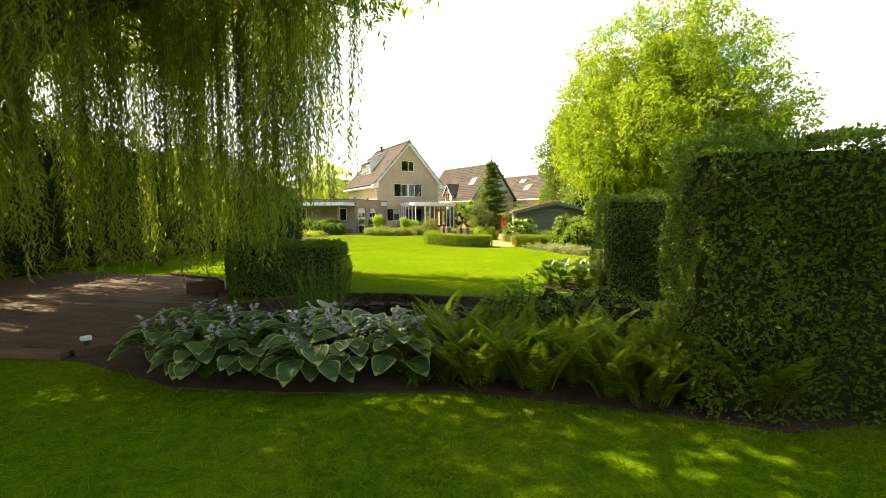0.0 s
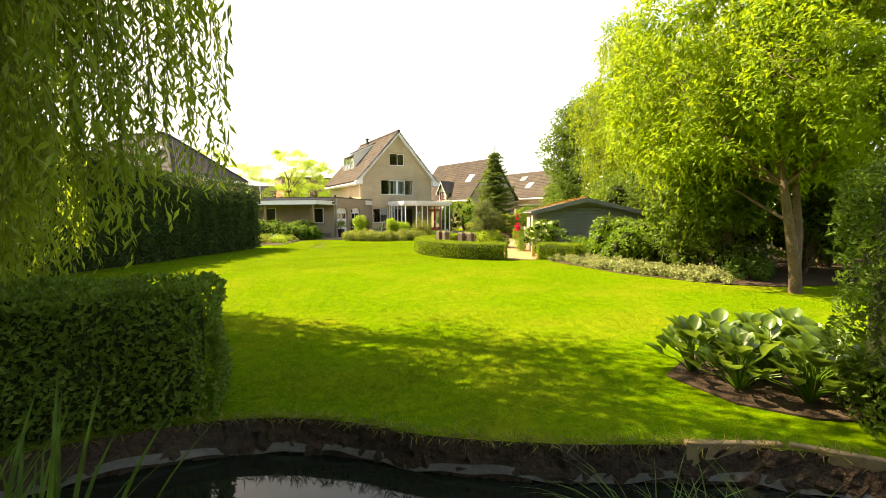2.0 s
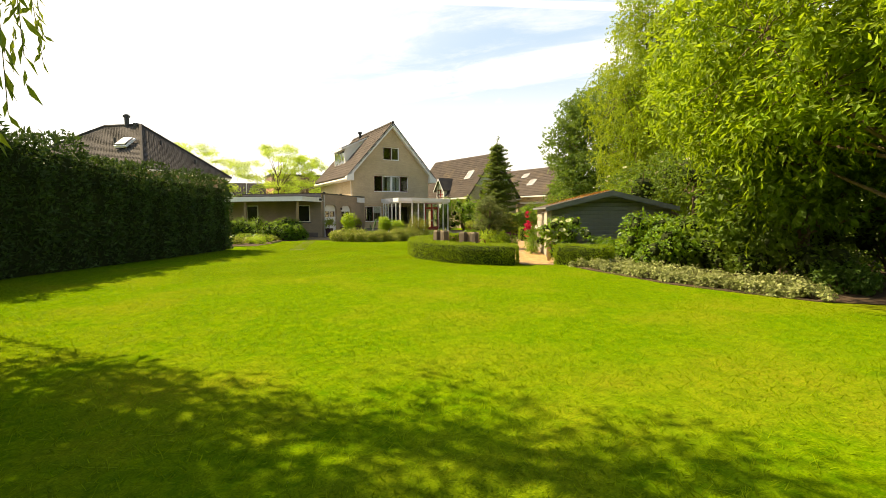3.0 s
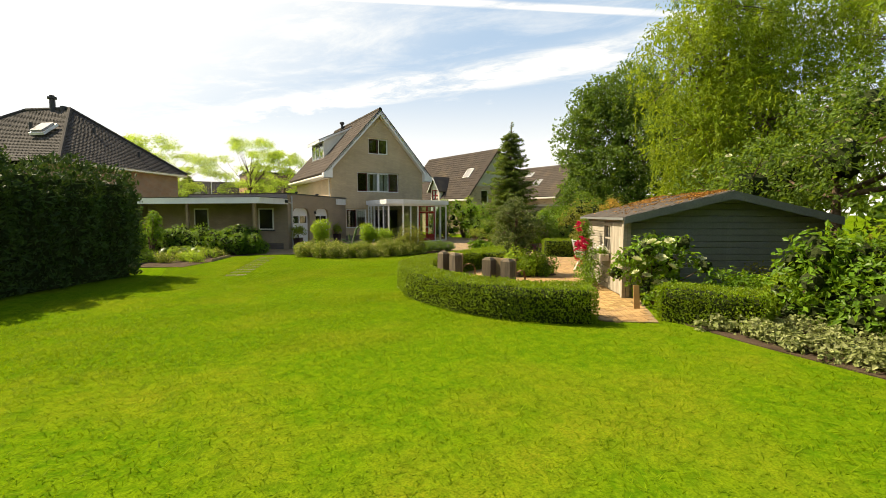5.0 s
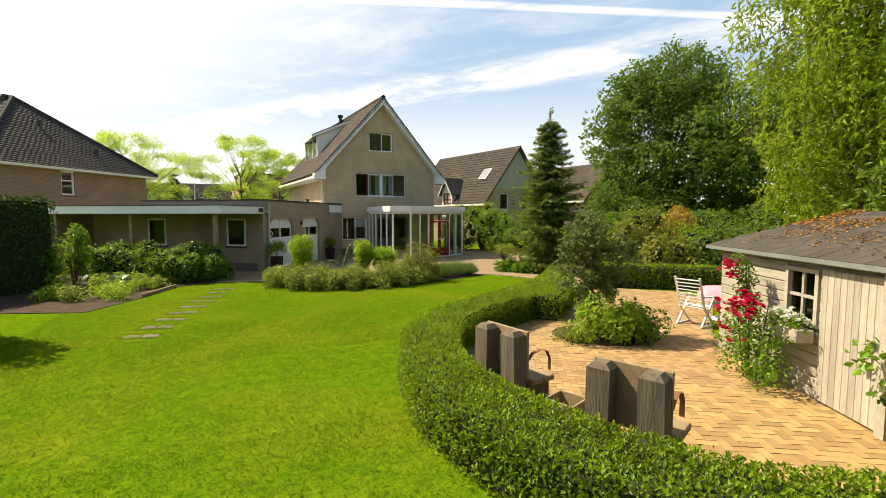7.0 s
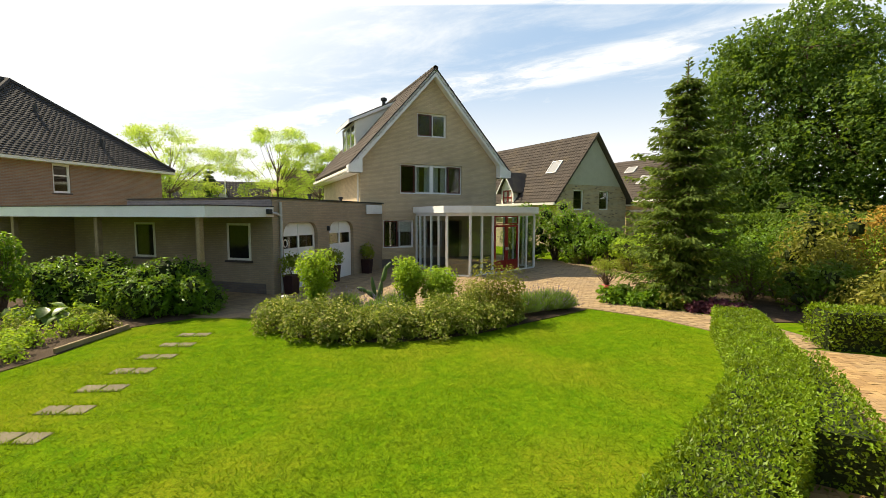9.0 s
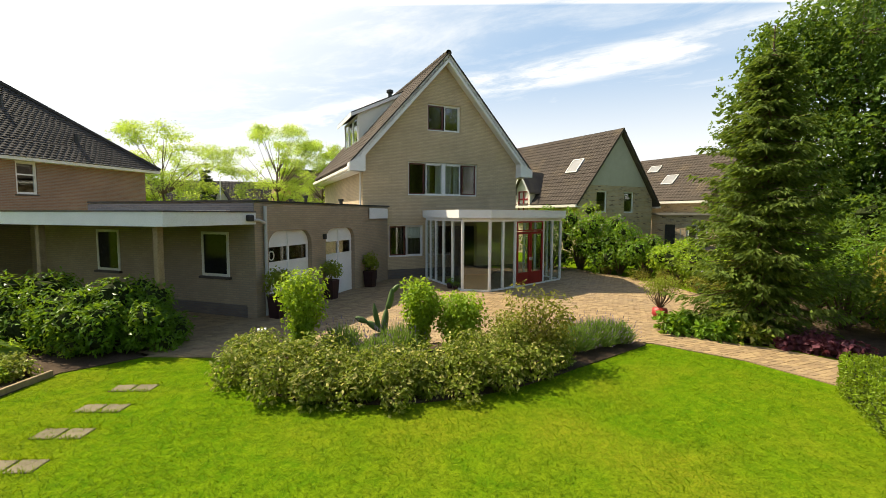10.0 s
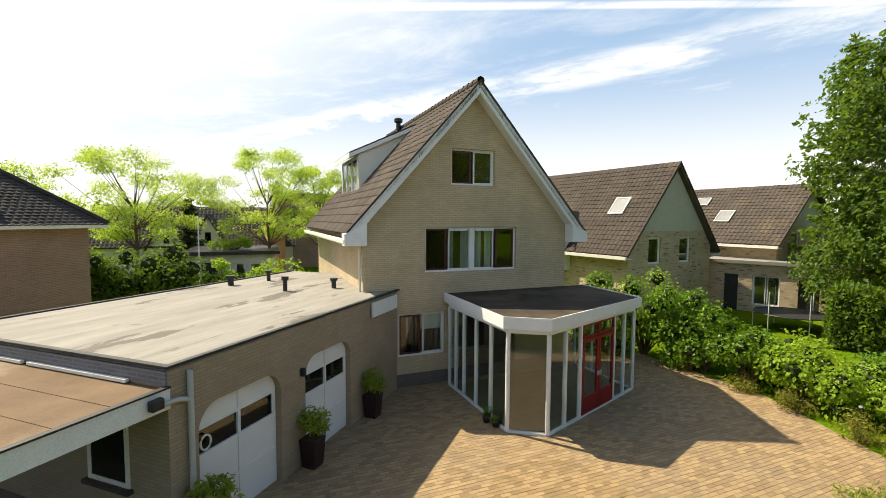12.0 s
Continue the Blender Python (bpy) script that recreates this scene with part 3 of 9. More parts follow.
def make_pond():
    c = POND.mean(0)
    k = 4
    rim = np.concatenate([POND + (np.roll(POND, -1, 0) - POND) * (i / k) for i in range(k)], 1).reshape(-1, 2)
    n = len(rim)
    rings = [(1.0, 0.0), (0.993, -0.035), (0.982, -0.10), (0.972, -0.16), (0.955, -0.21), (0.95, -0.30), (0.8, -0.75), (0.4, -0.9)]
    V = np.concatenate([np.c_[c + (rim - c) * s + rng.normal(0, 0.016, (n, 2)) * (z < 0), np.full(n, z) + rng.normal(0, 0.012, n) * (z < 0)] for s, z in rings])
    F = np.concatenate([np.stack([k * n + np.arange(n), k * n + (np.arange(n) + 1) % n, (k + 1) * n + (np.arange(n) + 1) % n, (k + 1) * n + np.arange(n)], 1) for k in range(len(rings) - 1)])
    tagged(put("pond_bank", grid_mesh("pond_bank", V, F), LINER, smooth=False), "dark crumbling earth bank of the pond", "pond bank", kind="structure")
    # the foil's free edge shows in sagging folds above the water
    a = np.arange(n)
    sag = -0.215 - 0.02 * np.sin(a * 0.21) - 0.012 * np.sin(a * 0.57)
    hi = np.c_[c + (rim - c) * 0.962, sag + 0.022 + 0.014 * np.sin(a * 0.33)]
    lo = np.c_[c + (rim - c) * 0.945, sag - 0.03]
    F2 = np.stack([a, (a + 1) % n, n + (a + 1) % n, n + a], 1)
    tagged(put("pond_foil", grid_mesh("pond_foil", np.concatenate([hi, lo]), F2), FOIL, smooth=True), "pale grey pond foil edge above the water", "pond foil", kind="structure")
    water, nd, lk, bs = nodes_of("pond_water")
    bs.inputs["Base Color"].default_value = (0.012, 0.016, 0.010, 1)
    bs.inputs["Roughness"].default_value, bs.inputs["IOR"].default_value = 0.03, 1.33
    bs.inputs["Specular IOR Level"].default_value = 0.6
    vec = nd.new("ShaderNodeTexCoord").outputs["Object"]
    bump_node(nd, lk, noise_node(nd, lk, 2.2, 3.0, 0.5, vec), 0.06, 0.05, bs)
    W = c + (POND - c) * 0.975
    bm = bmesh.new()
    bm.faces.new([bm.verts.new((x, y, -0.27)) for x, y in W])
    bmesh.ops.recalc_face_normals(bm, faces=bm.faces)
    ob = tagged(part("water", bm, water), "dark still pond water mirroring the sky", "water", kind="structure")
    if ob.data.polygons[0].normal.z < 0:
        ob.data.flip_normals()


make_pond()

# driveway by the house, the garden path and the patio behind the curved hedge
DRIVE = [(6.3, 36.9), (7.9, 36.3), (9.2, 36.6), (10.6, 36.3), (13.0, 35.6), (15.4, 35.0), (16.3, 34.5), (17.1, 33.0), (17.35, 31.4), (16.9, 30.2), (18.6, 30.0), (19.0, 31.8),
         (18.5, 33.2), (17.6, 34.6), (18.2, 35.9), (20.4, 36.6), (22.3, 38.3), (23.2, 41.5), (23.0, 44.5), (22.2, 50.0), (5.0, 50.0), (3.0, 42.5)]
PATIO = [(10.9, 19.5), (11.65, 19.0), (13.1, 20.6), (15.6, 24.6), (18.5, 26.5), (19.6, 28.2), (17.6, 30.3), (16.2, 29.7), (14.8, 28.5), (13.2, 27.45), (11.7, 26.8), (10.5, 26.0), (9.7, 24.6), (9.5, 22.6), (10.0, 21.0), (10.7, 20.2)]
tagged(part("driveway", slab(DRIVE, 0.0, 0.018), PAVER_BED), "brick-paved drive of sandy clay pavers beside the house", "driveway", kind="structure")
tagged(part("patio", slab(PATIO, 0.0, 0.018), PAVER_BED), "sunny patio of warm clay pavers behind the curved hedge", "patio", kind="structure")

# ---- main house ----
HX, HY, HTURN = 15.5, 45.77, 4.0
HW, EAVE, RIDGE, DEPTH = 3.62, 5.05, 9.15, 10.2
house = empty("house", pose(HX, HY, 0, 0, 0, HTURN), "buff brick gabled house with brown tiled roof and white trim", "house")


def window(parent, x0, x1, z0, z1, y, panes, name="window", frame_mat=None, sill=True, cur=False, depth=0.09, brown=()):
    """A framed window set into a wall that looks towards -y; panes are the shares of the width."""
    fm = frame_mat or WHITE
    w = part(name, frame_bars(x0, x1, z0, z1, 0.055, y, y + depth), fm, parent, "white painted window frame")
    x = x0
    for i, share in enumerate(panes):
        xe = x + share * (x1 - x0)
        part("sash", frame_bars(x + 0.045, xe - 0.045 + (0.02 if i < len(panes) - 1 else 0), z0 + 0.05, z1 - 0.05, 0.06 if i in brown else 0.04, y + 0.015, y + 0.07), BROWN_SASH if i in brown else fm, w, "red-brown sash" if i in brown else "")
        g = part("pane", boxes((x + 0.08, xe - 0.06, y + 0.04, y + 0.05, z0 + 0.085, z1 - 0.085)), GLASS_DARK if i in brown else GLASS, w, "clear window glass")
        g.visible_shadow = False
        x = xe
    if sill:
        part("sill", boxes((x0 - 0.06, x1 + 0.06, y - 0.07, y + 0.05, z0 - 0.07, z0 - 0.004), bevel=0.008), PLINTH_SILL, w, "dark stone sill")
    if cur:
        bm = bmesh.new()
        n = 40
        for a, b in cur:
            xs = np.linspace(x0 + a * (x1 - x0), x0 + b * (x1 - x0), n)
            vs = [(bm.verts.new((q, y + 0.22 + 0.025 * math.sin(i * 1.3), z0 + 0.03)), bm.verts.new((q, y + 0.22 + 0.025 * math.sin(i * 1.3), z1 - 0.03))) for i, q in enumerate(xs)]
            for p, q in zip(vs, vs[1:]):
                bm.faces.new((p[0], q[0], q[1], p[1]))
        part("curtain", bm, CURTAIN, w, "pale hanging curtain")
    return w


BROWN_SASH = surface("red_brown_sash", (0.075, 0.018, 0.014), (0.10, 0.026, 0.02), 4.0, 60.0, 0.4)
PLINTH_SILL = surface("dark_sill", (0.06, 0.045, 0.04), (0.09, 0.07, 0.06), 4.0, 60.0, 0.6)
W2, W1, W0 = (-0.80, 0.74, 6.32, 7.46), (-1.68, 1.60, 3.56, 4.98), (-2.54, -1.0, 0.95, 2.30)
gable = [(-HW, 0), (HW, 0), (HW, EAVE), (0, RIDGE), (-HW, EAVE)]
part("wall", panel(gable, [rect(*W2), rect(*W1), rect(*W0), rect(-0.5, 1.6, 0.0, 2.25)], 0.0, 0.3), HOUSE_BRICK, house, "buff brick gable wall")
part("wall", panel(gable, [], DEPTH - 0.3, DEPTH), HOUSE_BRICK, house)
part("wall", boxes((-HW, -HW + 0.3, 0.3, DEPTH - 0.3, 0, EAVE)), HOUSE_BRICK, house, "sunlit buff brick side wall")
part("wall", boxes((HW - 0.3, HW, 0.3, DEPTH - 0.3, 0, EAVE)), HOUSE_BRICK, house)
part("plinth", boxes((-HW - 0.02, HW + 0.02, -0.02, 0.0, 0, 0.42)), PLINTH, house, "dark brick plinth")
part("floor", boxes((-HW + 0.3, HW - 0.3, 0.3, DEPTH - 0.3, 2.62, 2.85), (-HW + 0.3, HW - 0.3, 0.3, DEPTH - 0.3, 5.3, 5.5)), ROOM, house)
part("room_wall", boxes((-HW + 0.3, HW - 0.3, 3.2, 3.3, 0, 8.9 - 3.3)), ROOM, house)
window(house, *W2, 0.10, (0.5, 0.5), brown=(0,))
window(house, *W1, 0.10, (0.24, 0.26, 0.26, 0.24), cur=[(0.27, 0.33), (0.41, 0.49), (0.53, 0.64), (0.68, 0.75)], brown=(0, 3))
window(house, *W0, 0.10, (0.5, 0.5), cur=[(0.08, 0.16), (0.34, 0.45), (0.55, 0.62)], brown=(0,))
part("mullion", boxes((-0.12, 0.06, 0.07, 0.2, W1[2] + 0.03, W1[3] - 0.03)), WHITE, house, "wide white window post")
for vx in (W1[0] + 0.82, 0.12):
    part("vent", boxes((vx, vx + 0.64, 0.06, 0.1, 4.86, 4.95)), WHITE, house, "white window vent strip")
part("blind", boxes((-1.74, -1.06, 0.26, 0.28, 1.72, 2.26)), CREAM, house, "pale half-lowered blind")

# roof: two slopes of pantiles with white barge boards and boxed eaves
SLOPE = math.atan2(RIDGE - EAVE, HW)
OVER, FRONT = 0.52, 0.38
RISE = 0.33


def tile_mesh(w, l, t=0.018, k=5):
    """One pantile: a wavy plate, lying in x (across) and y (up the slope)."""
    xs = np.linspace(0, 1, k)
    prof = np.sin(xs * 2 * np.pi) * 0.022 + 0.022
    V, F = [], []
    for y, lift in ((0, 0.03), (l, 0.0)):
        V += [(x * w, y, p + lift) for x, p in zip(xs, prof)]
    V += [(x * w, 0, p + 0.03 - t - 0.012) for x, p in zip(xs, prof)]
    for i in range(k - 1):
        F += [(i, i + 1, k + i + 1, k + i), (2 * k + i, 2 * k + i + 1, i + 1, i)]
    return np.array(V), np.array(F)


def tile_roof(parent, origin, ux, uy, nx, ny, w, l, material, singles=0, name="roof", pick=None, skip=None, label=""):
    """Rows of pantiles from origin, along ux and up uy; the first pick of them are single tiles, the rest one joined part."""
    ux, uy = Vector(ux).normalized(), Vector(uy).normalized()
    uz = ux.cross(uy)
    R = Matrix((ux, uy, uz)).transposed().to_4x4()
    V0, F0 = tile_mesh(w * 1.02, l * 1.12)
    me = grid_mesh("tile", V0, F0)
    me.materials.append(material)
    deck = boxes((0, nx * w, 0, ny * l, -0.12, -0.012))
    roof = part(name, deck, material, parent, label, m=Matrix.Translation(origin) @ R)
    rest, count = [], 0
    for j in range(ny):
        for i in range(nx):
            if skip and skip(i * w, j * l):
                continue
            jit = rng.normal(0, 0.003, 2)
            if count < singles and (pick is None or pick(i, j)):
                ob = new("tile", me)
                ob.parent = roof
                ob.location = (i * w + jit[0], j * l + jit[1], 0.0)
                count += 1
            else:
                rest.append((V0 + np.array([i * w + jit[0], j * l + jit[1], rng.normal(0, 0.002)]), F0))
    if rest:
        V, F = join_arrays(rest)
        tagged(put("tiles", grid_mesh("tiles", V, F), material, roof), kind="stuff")
    return roof


nrow = 17
sl = (RIDGE - EAVE) / math.sin(SLOPE)
ov = OVER / math.cos(SLOPE)
ylen = DEPTH + 2 * FRONT
DORM = (4.5, 8.0)        # the dormer's stretch along the roof
zl = EAVE - OVER * math.tan(SLOPE) + RISE
tl, tw = (sl + ov) / nrow, ylen / 36
tile_roof(house, (-HW - OVER, DEPTH + FRONT, zl), (0, -1, 0), (HW, 0, RIDGE - EAVE), 36, nrow, tw, tl, TILE, 300, "roof_slope", pick=lambda i, j: i >= 16, label="brown pantiled roof slope")
tile_roof(house, (HW + OVER, -FRONT, zl), (0, 1, 0), (-HW, 0, RIDGE - EAVE), 36, nrow, tw, tl, TILE, 0, "roof_slope")
ridge = [tube_arrays([(0, -FRONT - 0.02 + i * 0.36, RIDGE + RISE + 0.04), (0, -FRONT + 0.36 + i * 0.36, RIDGE + RISE + 0.02)], [0.13, 0.115], 8) for i in range(30)]
put("ridge_tiles", grid_mesh("ridge", *join_arrays(ridge)), TILE, house, "half-round ridge tiles", smooth=True)
for sgn in (-1, 1):
    for yb in (-FRONT, DEPTH + FRONT - 0.04):
        z_out = EAVE - OVER * math.tan(SLOPE)
        bm = panel([(sgn * (HW + OVER), z_out + 0.02), (0, RIDGE + 0.0), (0, RIDGE + 0.36), (sgn * (HW + OVER), z_out + 0.36)], [], yb, yb + 0.04)
        part("barge_board", bm, WHITE, house, "white painted barge board")
        bm = panel([(sgn * (HW + OVER + 0.03), z_out + 0.33), (0, RIDGE + 0.33), (0, RIDGE + 0.41), (sgn * (HW + OVER + 0.03), z_out + 0.41)], [], yb - 0.035, yb + 0.075)
        part("verge_tiles", bm, TILE_DARK, house, "dark verge tiles")
    part("soffit", boxes((sgn * HW, sgn * (HW + OVER), -FRONT, DEPTH + FRONT, z_out + 0.0, z_out + 0.05)), WHITE, house, "white boxed eaves")
    part("gutter", boxes((sgn * (HW + OVER), sgn * (HW + OVER + 0.12), -FRONT + 0.02, DEPTH + FRONT, z_out + 0.05, z_out + 0.19), bevel=0.02), CREAM, house, "pale gutter")
    part("eave_box", panel([(sgn * (HW - 0.02), z_out), (sgn * (HW + OVER + 0.1), z_out), (sgn * (HW + OVER + 0.1), z_out + 0.33), (sgn * (HW - 0.02), z_out + 0.62)], [], -FRONT - 0.05, -0.003), WHITE, house, "white eaves return")
    soff = panel([(0, RIDGE - 0.02), (sgn * (HW + OVER), z_out), (sgn * (HW + OVER), z_out + 0.03), (0, RIDGE + 0.01)], [], -FRONT + 0.04, 0.0)
    part("verge_soffit", soff, WHITE, house)
# down pipe at the sunlit corner
V, F = tube_arrays([(-HW - 0.08, 0.12, 2.9), (-HW - 0.08, 0.12, 4.8), (-HW - 0.3, 0.12, EAVE - 0.35)], [0.04, 0.04, 0.04], 8)
put("down_pipe", grid_mesh("pipe", V, F), CREAM, house, "cream down pipe", smooth=True)
# dormer on the sunny slope
dz0 = EAVE + RISE + (HW - 2.78) * math.tan(SLOPE)
dorm = empty("dormer", pose(0, 0, 0))
dorm.parent = house
DX, DZ = -2.78, 7.72
part("cheek", panel([(DX, dz0 - 0.35), (DX, DZ), (-0.5, DZ + 1.25), (-0.5, DZ + 0.9)], [], DORM[0], DORM[0] + 0.1), CREAM, dorm, "pale dormer cheek")
part("cheek", panel([(DX, dz0 - 0.35), (DX, DZ), (-0.5, DZ + 1.25), (-0.5, DZ + 0.9)], [], DORM[1] - 0.1, DORM[1]), CREAM, dorm)
front = part("front", boxes((DX - 0.02, DX + 0.05, DORM[0] + 0.1, DORM[1] - 0.1, dz0 - 0.35, dz0 + 0.05), (DX - 0.02, DX + 0.05, DORM[0] + 0.1, DORM[1] - 0.1, DZ - 0.14, DZ)), WHITE, dorm)
for k in range(4):
    yk = DORM[0] + 0.1 + k * (DORM[1] - DORM[0] - 0.2 - 0.07) / 3
    part("post", boxes((DX - 0.03, DX + 0.06, yk, yk + 0.07, dz0, DZ)), WHITE, dorm)
part("pane", boxes((DX + 0.0, DX + 0.01, DORM[0] + 0.1, DORM[1] - 0.1, dz0, DZ - 0.1)), GLASS, dorm).visible_shadow = False
part("dormer_roof", panel([(DX - 0.36, DZ - 0.05), (-0.3, DZ + 1.3), (-0.3, DZ + 1.42), (DX - 0.36, DZ + 0.07)], [], DORM[0] - 0.12, DORM[1] + 0.12), TILE_DARK, dorm)
part("fascia", boxes((DX - 0.39, DX - 0.36, DORM[0] - 0.12, DORM[1] + 0.12, DZ - 0.17, DZ + 0.03)), WHITE, dorm)
part("fascia", panel([(DX - 0.36, DZ - 0.15), (-0.4, DZ + 1.15), (-0.4, DZ + 1.31), (DX - 0.36, DZ + 0.01)], [], DORM[0] - 0.14, DORM[0] - 0.11), WHITE, dorm)
# flue pipe
V, F = tube_arrays([(-0.22, 7.6, 8.8), (-0.22, 7.6, 9.85)], [0.11, 0.11], 10)
fl = put("flue", grid_mesh("flue", V, F), METAL_DARK, house, "dark metal flue", smooth=True)
V, F = tube_arrays([(-0.22, 7.6, 9.72), (-0.22, 7.6, 9.76), (-0.22, 7.6, 9.9), (-0.22, 7.6, 9.95)], [0.12, 0.2, 0.2, 0.1], 10)
put("cowl", grid_mesh("cowl", V, F), METAL_DARK, fl)

# ---- garage wing, turned to the house, with flat felt roof and a lower canopy ----
GX, GY, GTURN = 8.16, 39.56, 51.5
garage = empty("garage", pose(GX, GY, 0, 0, 0, GTURN), "flat-roofed brick garage with two white arched doors", "garage")
GH, GL, GD = 3.08, 7.6, 6.2


def arch(x0, x1, z1, n=10):
    r = 0.42
    pts = [(x0, 0.02), (x1, 0.02)]
    for k in range(n + 1):
        a = math.pi / 2 * k / n
        pts.append((x1 - r + r * math.cos(a), z1 - r + r * math.sin(a)))
    for k in range(n + 1):
        a = math.pi / 2 + math.pi / 2 * k / n
        pts.append((x0 + r + r * math.cos(a), z1 - r + r * math.sin(a)))
    return pts


D1, D2 = (0.50, 2.40), (3.16, 4.95)
part("wall", panel(rect(0, GL, 0, GH - 0.06), [arch(*D1, 2.28), arch(*D2, 2.28)], 0.0, 0.3), GARAGE_BRICK, garage, "garage front, brick darkened to carry its shade")
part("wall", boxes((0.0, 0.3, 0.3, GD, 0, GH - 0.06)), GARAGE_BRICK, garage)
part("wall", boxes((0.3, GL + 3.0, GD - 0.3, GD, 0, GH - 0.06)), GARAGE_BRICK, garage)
part("plinth", boxes((-0.02, -0.003, 0.3, GD, 0, 0.35)), PLINTH, garage, "dark plinth")
part("roof", boxes((0.02, GL + 3.0, 0.02, GD - 0.02, GH - 0.06, GH - 0.015)), ROOFING, garage, "pale grey felt roof with stains")
part("roof_edge", boxes((-0.04, GL + 0.2, -0.04, 0.06, GH - 0.02, GH + 0.02), (-0.04, 0.06, 0.06, GD, GH - 0.02, GH + 0.02), (0.06, GL + 3.0, GD - 0.08, GD + 0.02, GH - 0.02, GH + 0.02)), METAL_DARK, garage, "dark metal roof edge")
part("floor", boxes((0.3, GL, 0.3, GD - 0.3, 0.0, 0.02)), ROOM, garage)


def garage_door(parent, x0, x1):
    d = part("door", panel(arch(x0, x1, 2.28), [rect(x0 + 0.09, (x0 + x1) / 2 - 0.03, 1.42, 1.83), rect((x0 + x1) / 2 + 0.03, x1 - 0.09, 1.42, 1.83)], 0.14, 0.19), WHITE, parent, "white sectional garage door with dark strip windows")
    mid = (x0 + x1) / 2
    for z in (0.72, 1.39, 1.86):
        part("rail", boxes((x0 + 0.02, x1 - 0.02, 0.122, 0.139, z - 0.025, z + 0.025)), WHITE, d)
    part("stile", boxes((mid - 0.03, mid + 0.03, 0.118, 0.138, 0.03, 2.24)), WHITE, d)
    for a, b in ((x0 + 0.09, mid - 0.03), (mid + 0.03, x1 - 0.09)):
        part("pane", boxes((a, b, 0.16, 0.17, 1.42, 1.83)), GLASS_DARK, d, "dark glass strip").visible_shadow = False
    return d


garage_door(garage, *D1)
garage_door(garage, *D2)
V, F = tube_arrays([(0.32, -0.07, 0.05), (0.32, -0.07, 2.95)], [0.045, 0.045], 8)
put("down_pipe", grid_mesh("pipe", V, F), ZINC, garage, "grey down pipe", smooth=True)
V, F = tube_arrays([(-0.3, -0.09, 2.6), (0.1, -0.08, 2.58), (0.32, -0.07, 2.5)], [0.04, 0.04, 0.04], 8)
put("pipe_bend", grid_mesh("pipe", V, F), ZINC, garage, "pale pipe", smooth=True)
CZ = 2.78
for x in (-0.72, -1.38, -2.02):
    part("felt_seam", boxes((x, x + 0.05, 0.1, 9.0, CZ - 0.02, CZ - 0.012)), FELT_BROWN, garage)
part("canopy_roof", boxes((-2.55, -0.003, 0.0, 9.0, CZ - 0.1, CZ - 0.02)), FELT_BROWN, garage, "brown weathered felt canopy roof")
part("fascia", boxes((-2.6, 0.0, -0.05, 0.0, CZ - 0.3, CZ)), WHITE, garage, "white fascia board")
part("fascia", boxes((-2.6, -2.55, 0.0, 9.0, CZ - 0.3, CZ)), WHITE, garage)
part("fascia_cap", boxes((-2.62, 0.0, -0.07, 0.02, CZ + 0.003, CZ + 0.03), (-2.62, -2.53, 0.02, 9.0, CZ + 0.003, CZ + 0.03)), METAL_DARK, garage)
for y in (0.35, 4.2, 8.0):
    part("post", boxes((-2.42, -2.28, y, y + 0.14, 0, CZ - 0.1), bevel=0.01), OAK, garage, "grey timber post")
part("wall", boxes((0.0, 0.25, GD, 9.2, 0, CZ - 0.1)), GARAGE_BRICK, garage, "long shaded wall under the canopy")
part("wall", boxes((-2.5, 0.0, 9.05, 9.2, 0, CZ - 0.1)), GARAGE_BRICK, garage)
ring = [(0.72 + 0.1 * math.cos(q), 0.105, 1.60 + 0.12 * math.sin(q)) for q in np.linspace(0, 2 * np.pi, 17)]
put("door_wreath", grid_mesh("ring", *tube_arrays(ring, [0.018] * 17, 6)), CREAM, garage, "pale ring hung on the garage door")

# ---- glazed garden room on the house ----
CON = [(14.55, 45.35), (14.84, 41.93), (15.67, 41.43), (19.75, 43.25), (19.55, 45.95)]
garden_room = empty("garden_room", pose(0, 0, 0), "white-framed glazed garden room with red double doors", "conservatory")
CON_Z = 2.92


def glazed_side(parent, a, b, parts, name="side"):
    """A run of tall panes between white posts from a to b."""
    a, b = Vector((*a, 0)), Vector((*b, 0))
    ln = (b - a).length
    m = Matrix.Translation(a) @ Matrix.Rotation(math.atan2(b.y - a.y, b.x - a.x), 4, "Z")
    s = part(name, boxes((0, ln, -0.04, 0.04, 0.012, 0.08), (0, ln, -0.04, 0.04, 2.5, 2.6)), WHITE, parent, m=m)
    x = 0.0
    for i, share in enumerate(parts):
        xe = x + share * ln
        part("post", boxes((x - 0.035, x + 0.035, -0.045, 0.045, 0.08, 2.5)), WHITE, s, "white slim post")
        if share > 0:
            g = part("pane", boxes((x + 0.035, xe - 0.035, -0.006, 0.006, 0.08, 2.5)), GLASS, s, "tall clear pane")
            g.visible_shadow = False
        x = xe
    part("post", boxes((ln - 0.035, ln + 0.035, -0.045, 0.045, 0.08, 2.5)), WHITE, s)
    return s


glazed_side(garden_room, CON[0], CON[1], (0.14, 0.16, 0.22, 0.24, 0.24), "side_wall")
glazed_side(garden_room, CON[1], CON[2], (1.0,), "corner_wall")
fw = glazed_side(garden_room, CON[2], CON[3], (0.16, 0.15), "front_wall")
# the rest of the front: red double doors with lights above, then two panes
cl_len = math.hypot(CON[3][0] - CON[2][0], CON[3][1] - CON[2][1])
xd0, xd1 = 0.33 * cl_len, 0.72 * cl_len
